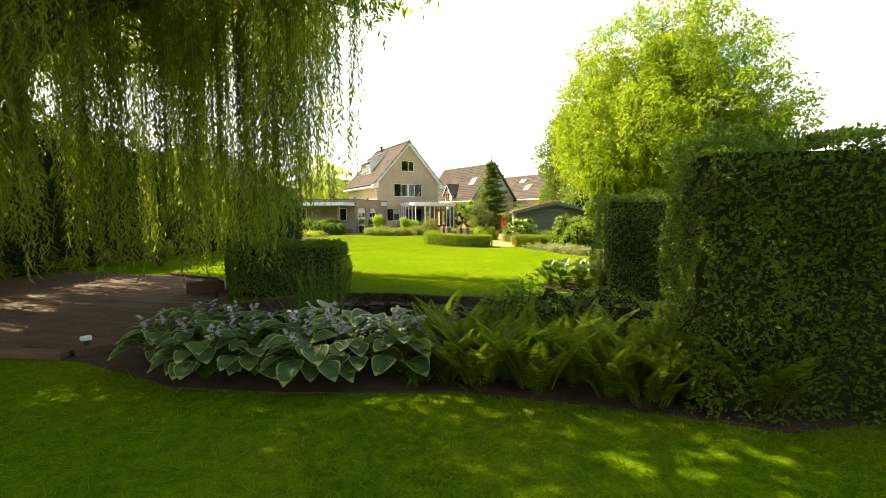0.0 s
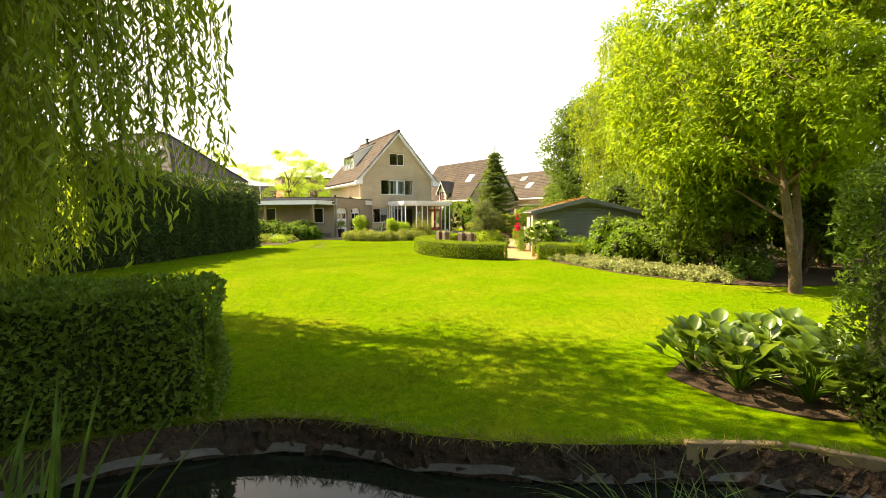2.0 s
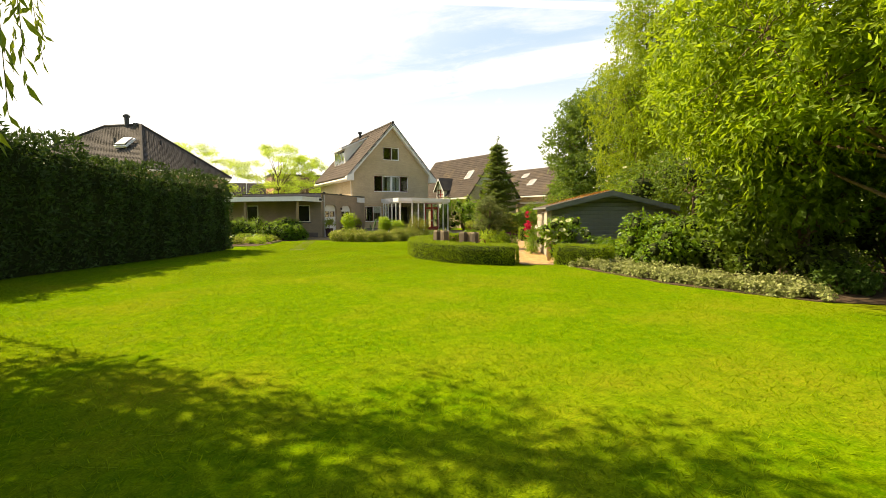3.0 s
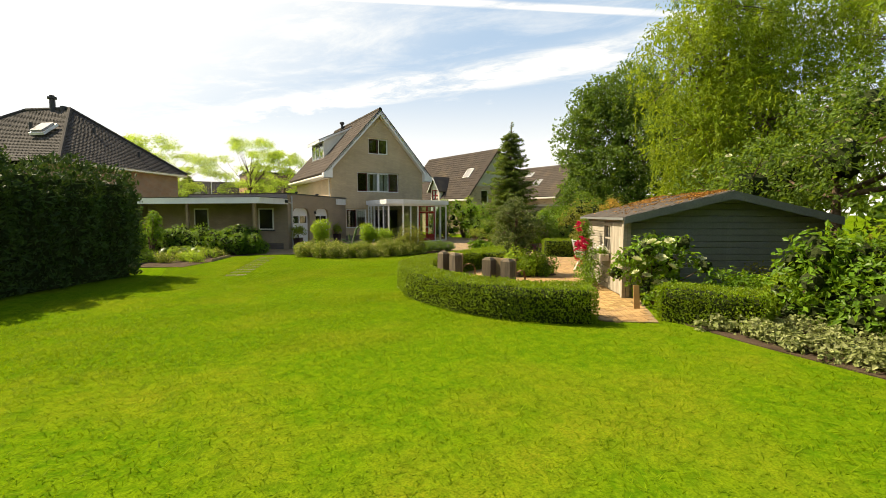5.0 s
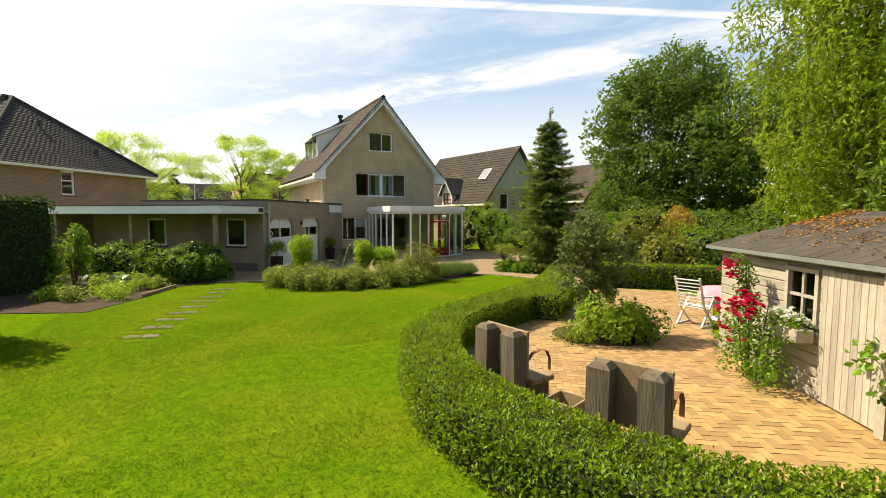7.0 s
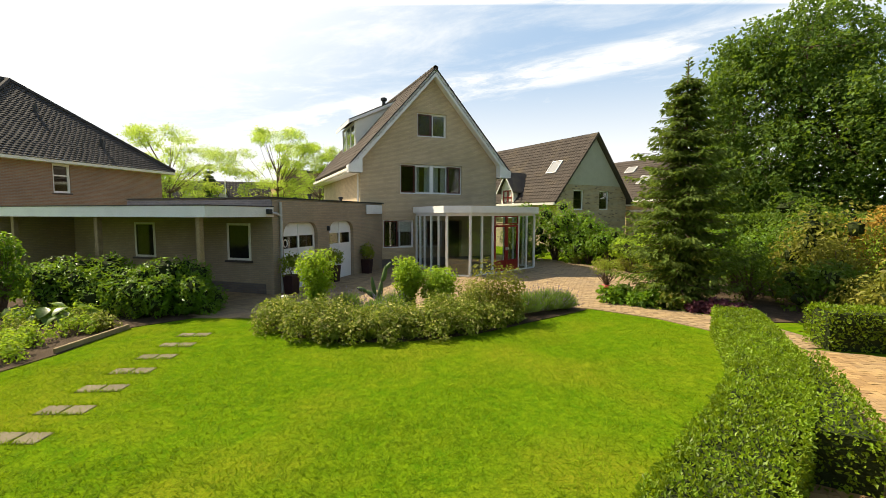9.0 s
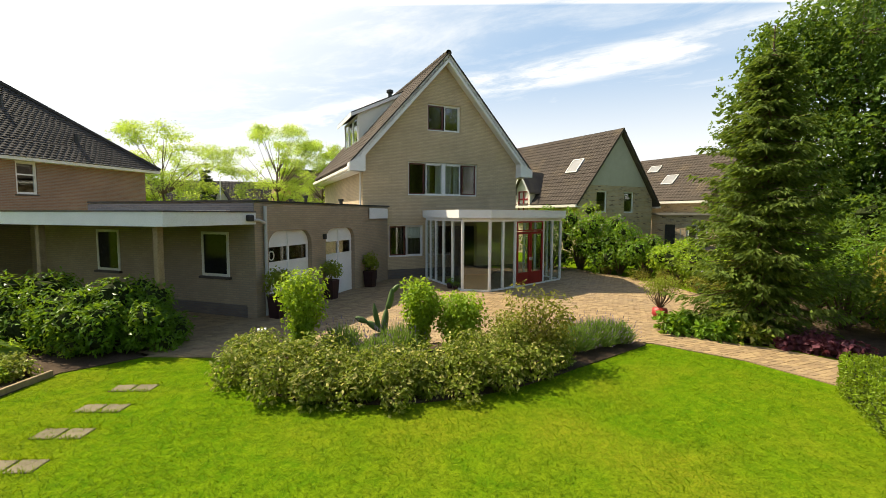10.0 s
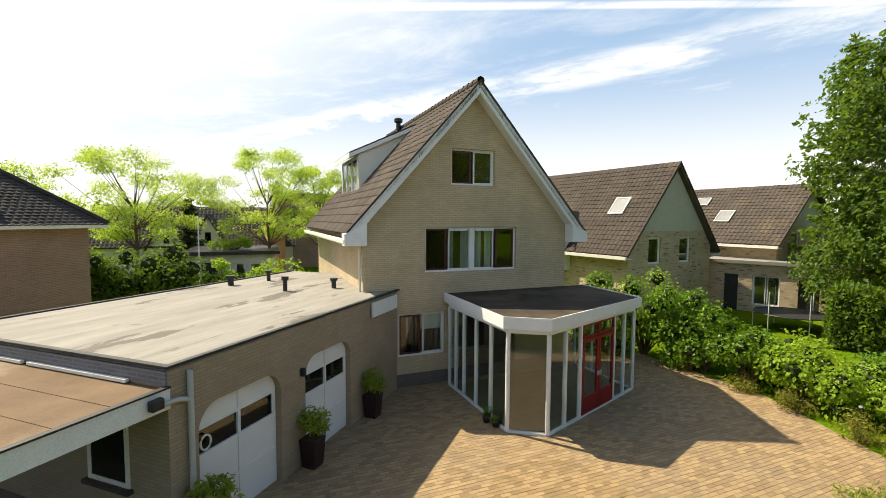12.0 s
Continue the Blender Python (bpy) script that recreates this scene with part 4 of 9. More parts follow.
for i in range(2):
    a = xd0 + 0.04 + i * (xd1 - xd0 - 0.04) / 2
    b = a + (xd1 - xd0 - 0.08) / 2
    bars = frame_bars(a, b, 0.06, 2.1, 0.09, -0.03, 0.03)
    box(bars, a + 0.09, b - 0.09, -0.025, 0.025, 0.15, 0.55)
    leaf = part("door", bars, RED_PAINT, fw, "dark red glazed door")
    part("pane", boxes((a + 0.09, b - 0.09, -0.006, 0.006, 0.55, 2.01)), GLASS, leaf).visible_shadow = False
    part("handle", boxes((b - 0.07 if i == 0 else a + 0.03, b - 0.03 if i == 0 else a + 0.07, -0.07, -0.03, 1.0, 1.12)), ZINC, leaf)
    part("top_light", frame_bars(a, b, 2.13, 2.5, 0.05, -0.03, 0.03), RED_PAINT, fw, "dark red top light")
    part("pane", boxes((a + 0.05, b - 0.05, -0.006, 0.006, 2.18, 2.45)), GLASS, fw).visible_shadow = False
for x, xe in ((xd1, 0.86 * cl_len), (0.86 * cl_len, cl_len)):
    part("post", boxes((x - 0.035, x + 0.035, -0.045, 0.045, 0.08, 2.5)), WHITE, fw)
    part("pane", boxes((x + 0.035, xe - 0.035, -0.006, 0.006, 0.08, 2.5)), GLASS, fw).visible_shadow = False
part("post", boxes((0.31 * cl_len, 0.31 * cl_len + 0.07, -0.045, 0.045, 0.08, 2.5)), WHITE, fw)
glazed_side(garden_room, CON[3], CON[4], (0.34, 0.33, 0.33), "side_wall")


def grow(poly, d):
    """A plan outline pushed outward by d."""
    c = Vector((sum(p[0] for p in poly) / len(poly), sum(p[1] for p in poly) / len(poly)))
    return [tuple(Vector(p) + (Vector(p) - c).normalized() * d) for p in poly]


RO = [(14.48, 45.62), (14.69, 41.86), (15.63, 41.28), (19.86, 43.12), (19.8, 45.95)]
DARK_FELT = surface("dark_brown_felt", (0.045, 0.036, 0.028), (0.075, 0.06, 0.045), 1.5, 45.0, 0.9, bump=0.2, depth=0.004, stain=(0.11, 0.085, 0.055), spec=0.1)
part("roof", slab(RO, CON_Z - 0.12, CON_Z - 0.03), DARK_FELT, garden_room, "dark felt flat roof")
bm = bmesh.new()
for a, b in zip(RO[:-1], RO[1:]):
    a, b = Vector((*a, 0)), Vector((*b, 0))
    m = Matrix.Translation(a) @ Matrix.Rotation(math.atan2(b.y - a.y, b.x - a.x), 4, "Z")
    box(bm, -0.02, (b - a).length + 0.02, -0.03, 0.0, CON_Z - 0.30, CON_Z, m)
part("fascia", bm, WHITE, garden_room, "white deep fascia")
part("ceiling", slab(grow(RO, -0.05), CON_Z - 0.33, CON_Z - 0.28), WHITE, garden_room)
part("floor", slab(grow(CON, -0.05), 0.0, 0.03), STONE, garden_room, "tiled floor")

# ---- garden shed ----
SX, SY, STURN = 13.08, 21.0, -30.0
shed = empty("garden_shed", pose(SX, SY, 0, 0, 0, STURN), "timber garden shed, cream boards and grey gable, mossy roof", "shed")
SW, SL, SE, SR = 4.32, 3.36, 1.87, 2.41


def boards(x0, x1, z0, z1, step=0.145, holes=()):
    """Lapped boards, one after another up the wall, split round the openings."""
    out = []
    n = int(round((z1 - z0) / step))
    for k in range(n):
        a, b = z0 + k * step, z0 + (k + 1) * step - 0.006
        runs = [(x0, x1)]
        for hx0, hx1, hz0, hz1 in holes:
            if b > hz0 and a < hz1:
                runs = [(p, q) for r0, r1 in runs for p, q in ((r0, min(r1, hx0)), (max(r0, hx1), r1)) if q - p > 0.02]
        out.append((a, b, runs))
    return out


def board_mesh(ln, h, t=0.03):
    return boxes((0, ln, -t, 0, 0, h), bevel=0.012)


def board_wall(parent, name, x0, x1, z0, z1, m, material, holes=(), roof=None, label=""):
    w = part(name, panel(rect(x0, x1, z0, z1) if roof is None else roof, [rect(*h) for h in holes], 0.0, 0.05), material, parent, label, m=m)
    for a, b, runs in boards(x0, x1, z0, z1 if roof is None else SR - 0.1, holes=holes):
        for p, q in runs:
            if roof is not None and b > SE:
                cut = (b - SE) / (SR - SE) * SW / 2
                p, q = p + cut, q - cut
            if q - p > 0.1:
                part("board", board_mesh(q - p, b - a), material, w, m=Matrix.Translation((p, 0, a)))
    return w


board_wall(shed, "front_wall", 0, SW, 0.02, SE, Matrix.Identity(4), LOG_GREY, roof=[(0, 0.02), (SW, 0.02), (SW, SE), (SW / 2, SR), (0, SE)], label="grey board gable, darker than the cream side")
side_m = Matrix.Rotation(radians(-90), 4, "Z") @ Matrix.Translation((-SL, 0, 0))
WIN = (1.72, 2.34, 0.95, 1.71)
DOORX = (2.42, 3.3)
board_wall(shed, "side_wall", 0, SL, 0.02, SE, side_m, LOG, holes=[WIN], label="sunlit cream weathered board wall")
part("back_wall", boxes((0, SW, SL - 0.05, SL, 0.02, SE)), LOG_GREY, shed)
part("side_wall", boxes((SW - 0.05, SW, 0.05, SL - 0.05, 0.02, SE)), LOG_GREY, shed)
for k in range(9):
    x = DOORX[0] + k * (DOORX[1] - DOORX[0]) / 9
    part("door_board", boxes((x, x + 0.094, -0.07, -0.035, 0.05, SE - 0.14), bevel=0.004), LOG_UPRIGHT, shed, m=side_m)
wf = part("window", frame_bars(*WIN, 0.06, -0.06, 0.03), LOG, shed, "cream framed shed window", m=side_m)
part("glazing_bar", boxes((2.01, 2.05, -0.03, 0.0, 0.98, 1.7), (1.78, 2.28, -0.03, 0.0, 1.31, 1.35)), LOG, wf)
part("pane", boxes((1.76, 2.3, 0.0, 0.008, 0.98, 1.7)), GLASS_DARK, wf).visible_shadow = False
for x in (-0.07, 0.02):
    part("corner_log", boxes((x - 0.05, x + 0.03, -0.1, 0.02, 0.0, SE)), LOG, shed)
# roof of felt shingle rows
for sgn in (-1, 1):
    run = SW / 2 + 0.18
    ang = math.atan2(SR - SE, SW / 2)
    sl2 = run / math.cos(ang)
    if sgn < 0:
        m = Matrix.Translation((SW / 2, -0.28, SR + 0.05)) @ Matrix.Rotation(math.pi, 4, "Z") @ Matrix.Rotation(ang, 4, "Y") @ Matrix.Translation((0, -SL - 0.55, 0))
    else:
        m = Matrix.Translation((SW / 2, -0.28, SR + 0.05)) @ Matrix.Rotation(ang, 4, "Y")
    rf = part("roof_slope", boxes((0, sl2, 0, SL + 0.55, -0.05, -0.004)), SHINGLE, shed, "mossy brown felt shingles", m=m)
    nrow_s, ncol_s = 14, 16
    me = bpy.data.meshes.new("shingle")
    b = boxes((0, sl2 / nrow_s * 1.35, 0.006, (SL + 0.55) / ncol_s - 0.006, 0.0, 0.012))
    b.to_mesh(me)
    b.free()
    me.materials.append(SHINGLE)
    for j in range(nrow_s):
        for i in range(ncol_s):
            ob = new("shingle", me)
            ob.parent = rf
            ob.matrix_basis = Matrix.Translation((sl2 * j / nrow_s - (0.05 if j else 0), (i + 0.5 * (j % 2) * 0.5) * (SL + 0.55) / ncol_s * 0.985, 0.002)) @ Matrix.Rotation(radians(2.2 + rng.normal(0, 0.5)), 4, "Y")
    zo = SR + 0.05 - run * math.tan(ang)
    part("barge_board", panel([(SW / 2, SR - 0.13), (SW / 2 + sgn * run, zo - 0.16), (SW / 2 + sgn * run, zo + 0.01), (SW / 2, SR + 0.05)], [], -0.31, -0.285), LOG_GREY, shed, "grey barge board")
part("eave_strip", boxes((-0.2, -0.165, -0.28, SL + 0.25, SE - 0.06, SE + 0.0)), LOG_GREY, shed, "grey eave board")

def roof_litter():
    """Moss cushions and fallen orange leaves on the sunny shed slope."""
    ang = math.atan2(SR - SE, SW / 2)
    n = 5200
    u = np.minimum(SW / 2, np.abs(rng.normal(0, 0.75, n)))
    v = rng.uniform(-0.25, SL + 0.2, n)
    keep = np.sin(u * 3.1 + v * 1.7) + np.sin(v * 4.3 - u * 2.2) + rng.normal(0, 0.7, n) > 0.1
    u, v = u[keep], v[keep]
    P = np.c_[SW / 2 - u, v, SR + 0.085 - u * math.tan(ang)]
    V, F = leaf_arrays(P, rng.normal(0, 1, (len(P), 3)) * [1, 1, 0.25], np.tile([0, 0, 1.0], (len(P), 1)) + rng.normal(0, 0.4, (len(P), 3)), rng.uniform(0.03, 0.07, len(P)), 0.03)
    tagged(put("roof_litter", grid_mesh("roof_litter", V, F), LITTER, shed, "orange moss and leaf litter on the roof"), kind="stuff")


LITTER = foliage("dry_moss", (0.22, 0.10, 0.02), (0.42, 0.22, 0.05), (0.4, 0.2, 0.04), 0.1, 0.9)
roof_litter()

# ---- neighbouring houses ----
def gabled(name, x, y, turn, half, eave, ridge_z, depth, brick, tile, label, upper=None, skylights=(), chimney=None):
    """A neighbour's house; its gable looks along -y of its own axes."""
    h = empty(name, pose(x, y, 0, 0, 0, turn), label, "house")
    slope = math.atan2(ridge_z - eave, half)
    split = eave + 0.8
    ws = [(-2.0, -1.0, split - 1.75, split - 0.35), (0.65, 1.65, split - 1.75, split - 0.35)]
    xs = half * (1 - 0.8 / (ridge_z - eave))
    part("wall", panel([(-half, 0), (half, 0), (half, eave), (xs, split), (-xs, split), (-half, eave)], [rect(*w) for w in ws], 0, 0.3), brick, h, "mottled brick gable")
    part("gable_board", panel([(-xs, split + 0.003), (xs, split + 0.003), (0, ridge_z)], [], -0.02, 0.3), upper or brick, h, "pale rendered gable top")
    part("wall", panel([(-half, 0), (half, 0), (half, eave), (0, ridge_z), (-half, eave)], [], depth - 0.3, depth), brick, h)
    for sgn in (-1, 1):
        part("wall", boxes((sgn * half, sgn * (half - 0.3), 0.3, depth - 0.3, 0, eave)), brick, h)
    for w in ws:
        window(h, *w, 0.08, (1.0,), sill=True)
    over = 0.45
    sl3 = (half + over) / math.cos(slope)
    zo = eave - over * math.tan(slope) + 0.12
    nx, ny = int((depth + 0.6) / 0.27), int(sl3 / 0.31)
    roofs = [tile_roof(h, (-half - over, depth + 0.3, zo), (0, -1, 0), (half, 0, ridge_z - eave), nx, ny, (depth + 0.6) / nx, sl3 / ny, tile, 0, "roof_slope", label="brown tiled roof slope"),
             tile_roof(h, (half + over, -0.3, zo), (0, 1, 0), (-half, 0, ridge_z - eave), nx, ny, (depth + 0.6) / nx, sl3 / ny, tile, 0, "roof_slope")]
    for u, v, w_, l_ in skylights:
        part("skylight", boxes((u, u + w_, v, v + 0.07, 0, 0.12), (u, u + w_, v + l_ - 0.07, v + l_, 0, 0.12), (u, u + 0.07, v + 0.07, v + l_ - 0.07, 0, 0.12), (u + w_ - 0.07, u + w_, v + 0.07, v + l_ - 0.07, 0, 0.12)), ZINC, roofs[0], "grey framed roof window")
        part("pane", boxes((u + 0.06, u + w_ - 0.06, v + 0.06, v + l_ - 0.06, 0.07, 0.1)), SKYPANE, roofs[0], "pale blind behind roof glass")
    for sgn in (-1, 1):
        part("verge", panel([(sgn * (half + over), zo - 0.06), (0, ridge_z + 0.08), (0, ridge_z + 0.2), (sgn * (half + over), zo + 0.05)], [], -0.34, -0.29), tile, h, "dark verge")
        part("gutter", boxes((sgn * (half + over), sgn * (half + over + 0.12), -0.3, depth + 0.3, zo - 0.2, zo - 0.04)), CREAM, h, "cream gutter board")
        part("soffit", boxes((sgn * half, sgn * (half + over), -0.28, depth + 0.3, zo - 0.2, zo - 0.15)), CREAM, h)
    if chimney:
        V, F = tube_arrays([(chimney[0], chimney[1], ridge_z - 0.8), (chimney[0], chimney[1], ridge_z + 0.7)], [0.1, 0.1], 8)
        put("flue", grid_mesh("flue", V, F), METAL_DARK, h, "dark flue")
    return h


SKYPANE = surface("blind_behind_glass", (0.25, 0.25, 0.24), (0.32, 0.32, 0.31), 2.0, 30.0, 0.15, bump=0.0)
RENDER_WALL = surface("grey_green_board", (0.47, 0.455, 0.36), (0.53, 0.515, 0.42), 2.0, 40.0, 0.8)
bay_house = gabled("neighbour_house", 29.6, 51.55, 11.0, 3.6, 3.85, 8.2, 11.0, MIXED_BRICK, TILE, "mottled brick neighbouring house with steep brown tiled roof", RENDER_WALL, skylights=[(8.9, 2.7, 1.0, 1.2)])
gabled("neighbour_house", 40.15, 51.45, 10.0, 3.6, 4.1, 7.35, 13.0, MIXED_BRICK, TILE, "farther brick house with brown tiled roof and two roof windows", RENDER_WALL, skylights=[(9.0, 1.9, 1.0, 1.1), (6.8, 3.6, 1.0, 0.8)], chimney=(-0.6, 11.0))
# a small gabled bay with a red window on the sunny side of the first one
BAY_M = Matrix.Rotation(radians(-90), 4, "Z")
YB = 4.69
part("bay_gable", panel([(-YB - 0.72, 2.3), (-YB + 0.72, 2.3), (-YB + 0.72, 4.55), (-YB, 5.6), (-YB - 0.72, 4.55)], [rect(-YB - 0.55, -YB + 0.55, 2.9, 4.4)], -4.08, -3.6), CREAM, bay_house, "cream gabled bay front", m=BAY_M)
bay_window = part("bay_window", frame_bars(-YB - 0.55, -YB + 0.55, 2.9, 4.4, 0.09, -4.05, -3.97), RED_PAINT, bay_house, "red window frame", m=BAY_M)
part("glazing_bar", boxes((-YB - 0.045, -YB + 0.045, -4.05, -3.98, 2.99, 4.31)), RED_PAINT, bay_window)
part("glazing_bar", boxes((-YB - 0.46, -YB + 0.46, -4.04, -3.985, 3.8, 3.88)), RED_PAINT, bay_window)
part("pane", boxes((-YB - 0.46, -YB + 0.46, -4.0, -3.99, 2.99, 4.31)), CURTAIN, bay_window, "white net curtain behind the glass")
for sgn in (-1, 1):
    part("bay_roof", panel([(-YB, 5.62), (-YB + sgn * 1.0, 4.17), (-YB + sgn * 1.0, 4.29), (-YB, 5.76)], [], -4.35, -2.3), TILE, bay_house, "brown tiled bay roof", m=BAY_M)
    part("bay_verge", panel([(-YB, 5.5), (-YB + sgn * 1.0, 4.06), (-YB + sgn * 1.0, 4.2), (-YB, 5.66)], [], -4.39, -4.352), WHITE, bay_house, "white verge board", m=BAY_M)
# low flat-roofed link between them
link_block = empty("brick_outbuilding", pose(33.9, 53.0, 0, 0, 0, -63.0), "low flat-roofed mottled brick outbuilding", "outbuilding")
part("wall", panel(rect(0, 7.2, 0, 2.75), [rect(0.9, 1.6, 0.0, 2.1), rect(2.3, 3.6, 0.4, 2.1), rect(4.4, 5.3, 0.0, 2.1)], 0, 0.3), MIXED_BRICK, link_block)
part("wall", boxes((0, 0.3, 0.3, 5, 0, 2.75), (6.9, 7.2, 0.3, 5, 0, 2.75), (0.3, 6.9, 4.7, 5, 0, 2.75)), MIXED_BRICK, link_block)
part("roof", boxes((-0.15, 7.35, -0.2, 5.1, 2.75, 2.93)), ROOFING, link_block, "flat roof with dark edge")
window(link_block, 2.3, 3.6, 0.4, 2.1, 0.1, (0.5, 0.5))
for a, b in ((0.9, 1.6), (4.4, 5.3)):
    part("door", boxes((a, b, 0.1, 0.15, 0, 2.1)), METAL_DARK, link_block, "dark door")

# hipped house on the other side of the conifer hedge
def hip_face(parent, a, b, c, d, tile, label=""):
    """A roof face with eave a-b and ridge d-c, coursed in tile rows."""
    a, b, c, d = (np.array(v, float) for v in (a, b, c, d))
    rows = 36
    items = []
    nrm = unit(np.cross(b - a, d - a)[None])[0]
    for k in range(rows):
        l0, r0 = a + (d - a) * k / rows, b + (c - b) * k / rows
        l1, r1 = a + (d - a) * (k + 1.12) / rows, b + (c - b) * (k + 1.12) / rows
        n = max(1, int(np.linalg.norm(r0 - l0) / 0.26))
        for i in range(n):
            u0, u1, um = i / n, (i + 1) / n, (i + 0.5) / n
            p = [l0 + (r0 - l0) * u0 + nrm * 0.035, l0 + (r0 - l0) * um + nrm * 0.06, l0 + (r0 - l0) * u1 + nrm * 0.035,
                 l1 + (r1 - l1) * u1, l1 + (r1 - l1) * um + nrm * 0.025, l1 + (r1 - l1) * u0]
            q = [p[0] - nrm * 0.04, p[1] - nrm * 0.04, p[2] - nrm * 0.04]
            V = np.array(p + q)
            items.append((V, np.array([(0, 1, 4, 5), (1, 2, 3, 4), (6, 7, 1, 0), (7, 8, 2, 1)])))
    V, F = join_arrays(items)
    return tagged(put("roof_slope", grid_mesh("roof_slope", V, F), tile, parent, label), kind="stuff")


def hipped():
    h = empty("hipped_house", pose(2.75, 54.3, 0, 0, 0, 56.0), "red-brown brick house with dark hipped tile roof", "house")
    L, D, EV, TOP = 10.3, 13.2, 4.92, 9.05
    w = (-6.2, -5.45, 3.5, 4.8)
    part("wall", panel(rect(-L + 0.5, -0.5, 0, EV - 0.1), [rect(*w)], 0.45, 0.75), RED_BRICK, h, "red-brown brick wall")
    part("wall", boxes((-0.8, -0.5, 0.75, D - 0.75, 0, EV - 0.1)), RED_BRICK, h)
    part("wall", boxes((-L + 0.5, -L + 0.8, 0.75, D - 0.75, 0, EV - 0.1)), RED_BRICK, h)
    part("wall", boxes((-L + 0.5, -0.5, D - 0.75, D - 0.45, 0, EV - 0.1)), RED_BRICK, h)
    part("ceiling", boxes((-L + 0.8, -0.8, 0.75, D - 0.75, EV - 0.3, EV - 0.12)), ROOM, h)
    window(h, *w, 0.5, (1.0,))
    part("sash_rail", boxes((w[0] + 0.05, w[1] - 0.05, 0.5, 0.56, 4.25, 4.31)), WHITE, h)
    for q in ((-L, 0, 0, 0.1, EV - 0.12, EV + 0.06), (-0.1, 0, 0.1, D, EV - 0.12, EV + 0.06), (-L, -0.1, 0.1, 0.5, EV - 0.12, EV - 0.06), (-0.5, -0.1, 0.5, D, EV - 0.12, EV - 0.06)):
        part("eave_board", boxes(q), CREAM, h, "cream eaves board")
    R0, R1 = (-4.8, 4.9, TOP), (-4.8, 8.3, TOP)
    hip_face(h, (-L, 0, EV), (0, 0, EV), R0, R0, TILE_DARK, "dark tiled roof slope")
    hip_face(h, (0, 0, EV), (0, D, EV), R1, R0, TILE_DARK)
    hip_face(h, (0, D, EV), (-L, D, EV), R1, R1, TILE_DARK)
    hip_face(h, (-L, D, EV), (-L, 0, EV), R0, R1, TILE_DARK)
    hips = [tube_arrays([np.array(a) + [0, 0, 0.07], np.array(b) + [0, 0, 0.07]], [0.11, 0.11], 6) for a, b in (((0, 0, EV), R0), ((-L, 0, EV), R0), (R0, R1), ((0, D, EV), R1), ((-L, D, EV), R1))]
    put("hip_tiles", grid_mesh("hip_tiles", *join_arrays(hips)), TILE_DARK, h, "row of capping tiles")
    V, F = tube_arrays([(-4.9, 6.1, 8.9), (-4.9, 6.1, 9.75), (-4.9, 6.1, 9.76), (-4.9, 6.1, 9.9), (-4.9, 6.1, 9.91), (-4.9, 6.1, 10.0)], [0.17, 0.17, 0.27, 0.27, 0.15, 0.15], 10)
    put("flue", grid_mesh("flue", V, F), METAL_DARK, h, "dark capped flue pipe")
    put("flue", grid_mesh("flue", *tube_arrays([(-4.85, 5.3, 8.95), (-4.85, 5.3, 9.25)], [0.2, 0.2], 10)), METAL_DARK, h)
    tilt = Matrix.Translation((-7.8, 3.7, 7.22)) @ Matrix.Rotation(-math.atan2(TOP - EV, L - 4.8), 4, "Y")
    sky_light = part("skylight", boxes((-0.5, 0.5, -0.42, 0.42, 0.03, 0.13)), SKYPANE, h, "roof window", m=tilt)
    part("skylight_frame", frame_bars(-0.6, 0.6, -0.5, 0.5, 0.09, -0.15, 0.0), WHITE, sky_light, m=Matrix.Rotation(radians(90), 4, "X"))
    for p in ((-3.27, 1.19, 5.9), (-5.1, 2.86, 7.3), (-7.85, 4.48, 7.15)):
        put("vent_pipe", grid_mesh("vent", *tube_arrays([(p[0], p[1], p[2] - 0.15), (p[0], p[1], p[2] + 0.42)], [0.1, 0.1], 8)), METAL_DARK, h)
    return h


hipped()


def trampoline(x, y):
    """The neighbour's trampoline: round frame, dark mat and netting poles."""
    t = empty("trampoline", pose(x, y, 0), "dark round garden trampoline with netting poles", "trampoline")
    a = np.linspace(0, 2 * np.pi, 25)
    put("frame", grid_mesh("frame", *tube_arrays([(1.5 * math.cos(q), 1.5 * math.sin(q), 0.8) for q in a], [0.035] * 25, 6)), METAL_DARK, t)
    put("mat", grid_mesh("mat", *tube_arrays([(0, 0, 0.79), (0, 0, 0.8), (0, 0, 0.81)], [0.01, 1.45, 0.01], 24)), METAL_DARK, t)
    for k in range(6):
        q = k * math.pi / 3
        put("pole", grid_mesh("pole", *tube_arrays([(1.52 * math.cos(q), 1.52 * math.sin(q), 0.0), (1.52 * math.cos(q), 1.52 * math.sin(q), 1.9)], [0.025, 0.025], 6)), ZINC, t, "pale metal pole")


trampoline(32.6, 47.2)

# ---- garage details ----
DARKPANE = surface("dark_glass", (0.012, 0.012, 0.012), (0.02, 0.02, 0.02), 2.0, 20.0, 0.06, bump=0.0, spec=0.25)
BLUE_BRICK = brickwork("blue_grey_brick", (0.12, 0.125, 0.14), (0.16, 0.165, 0.18), (0.2, 0.2, 0.2))
SIDE_M = Matrix.Rotation(radians(-90), 4, "Z")          # the wall under the canopy looks along -x
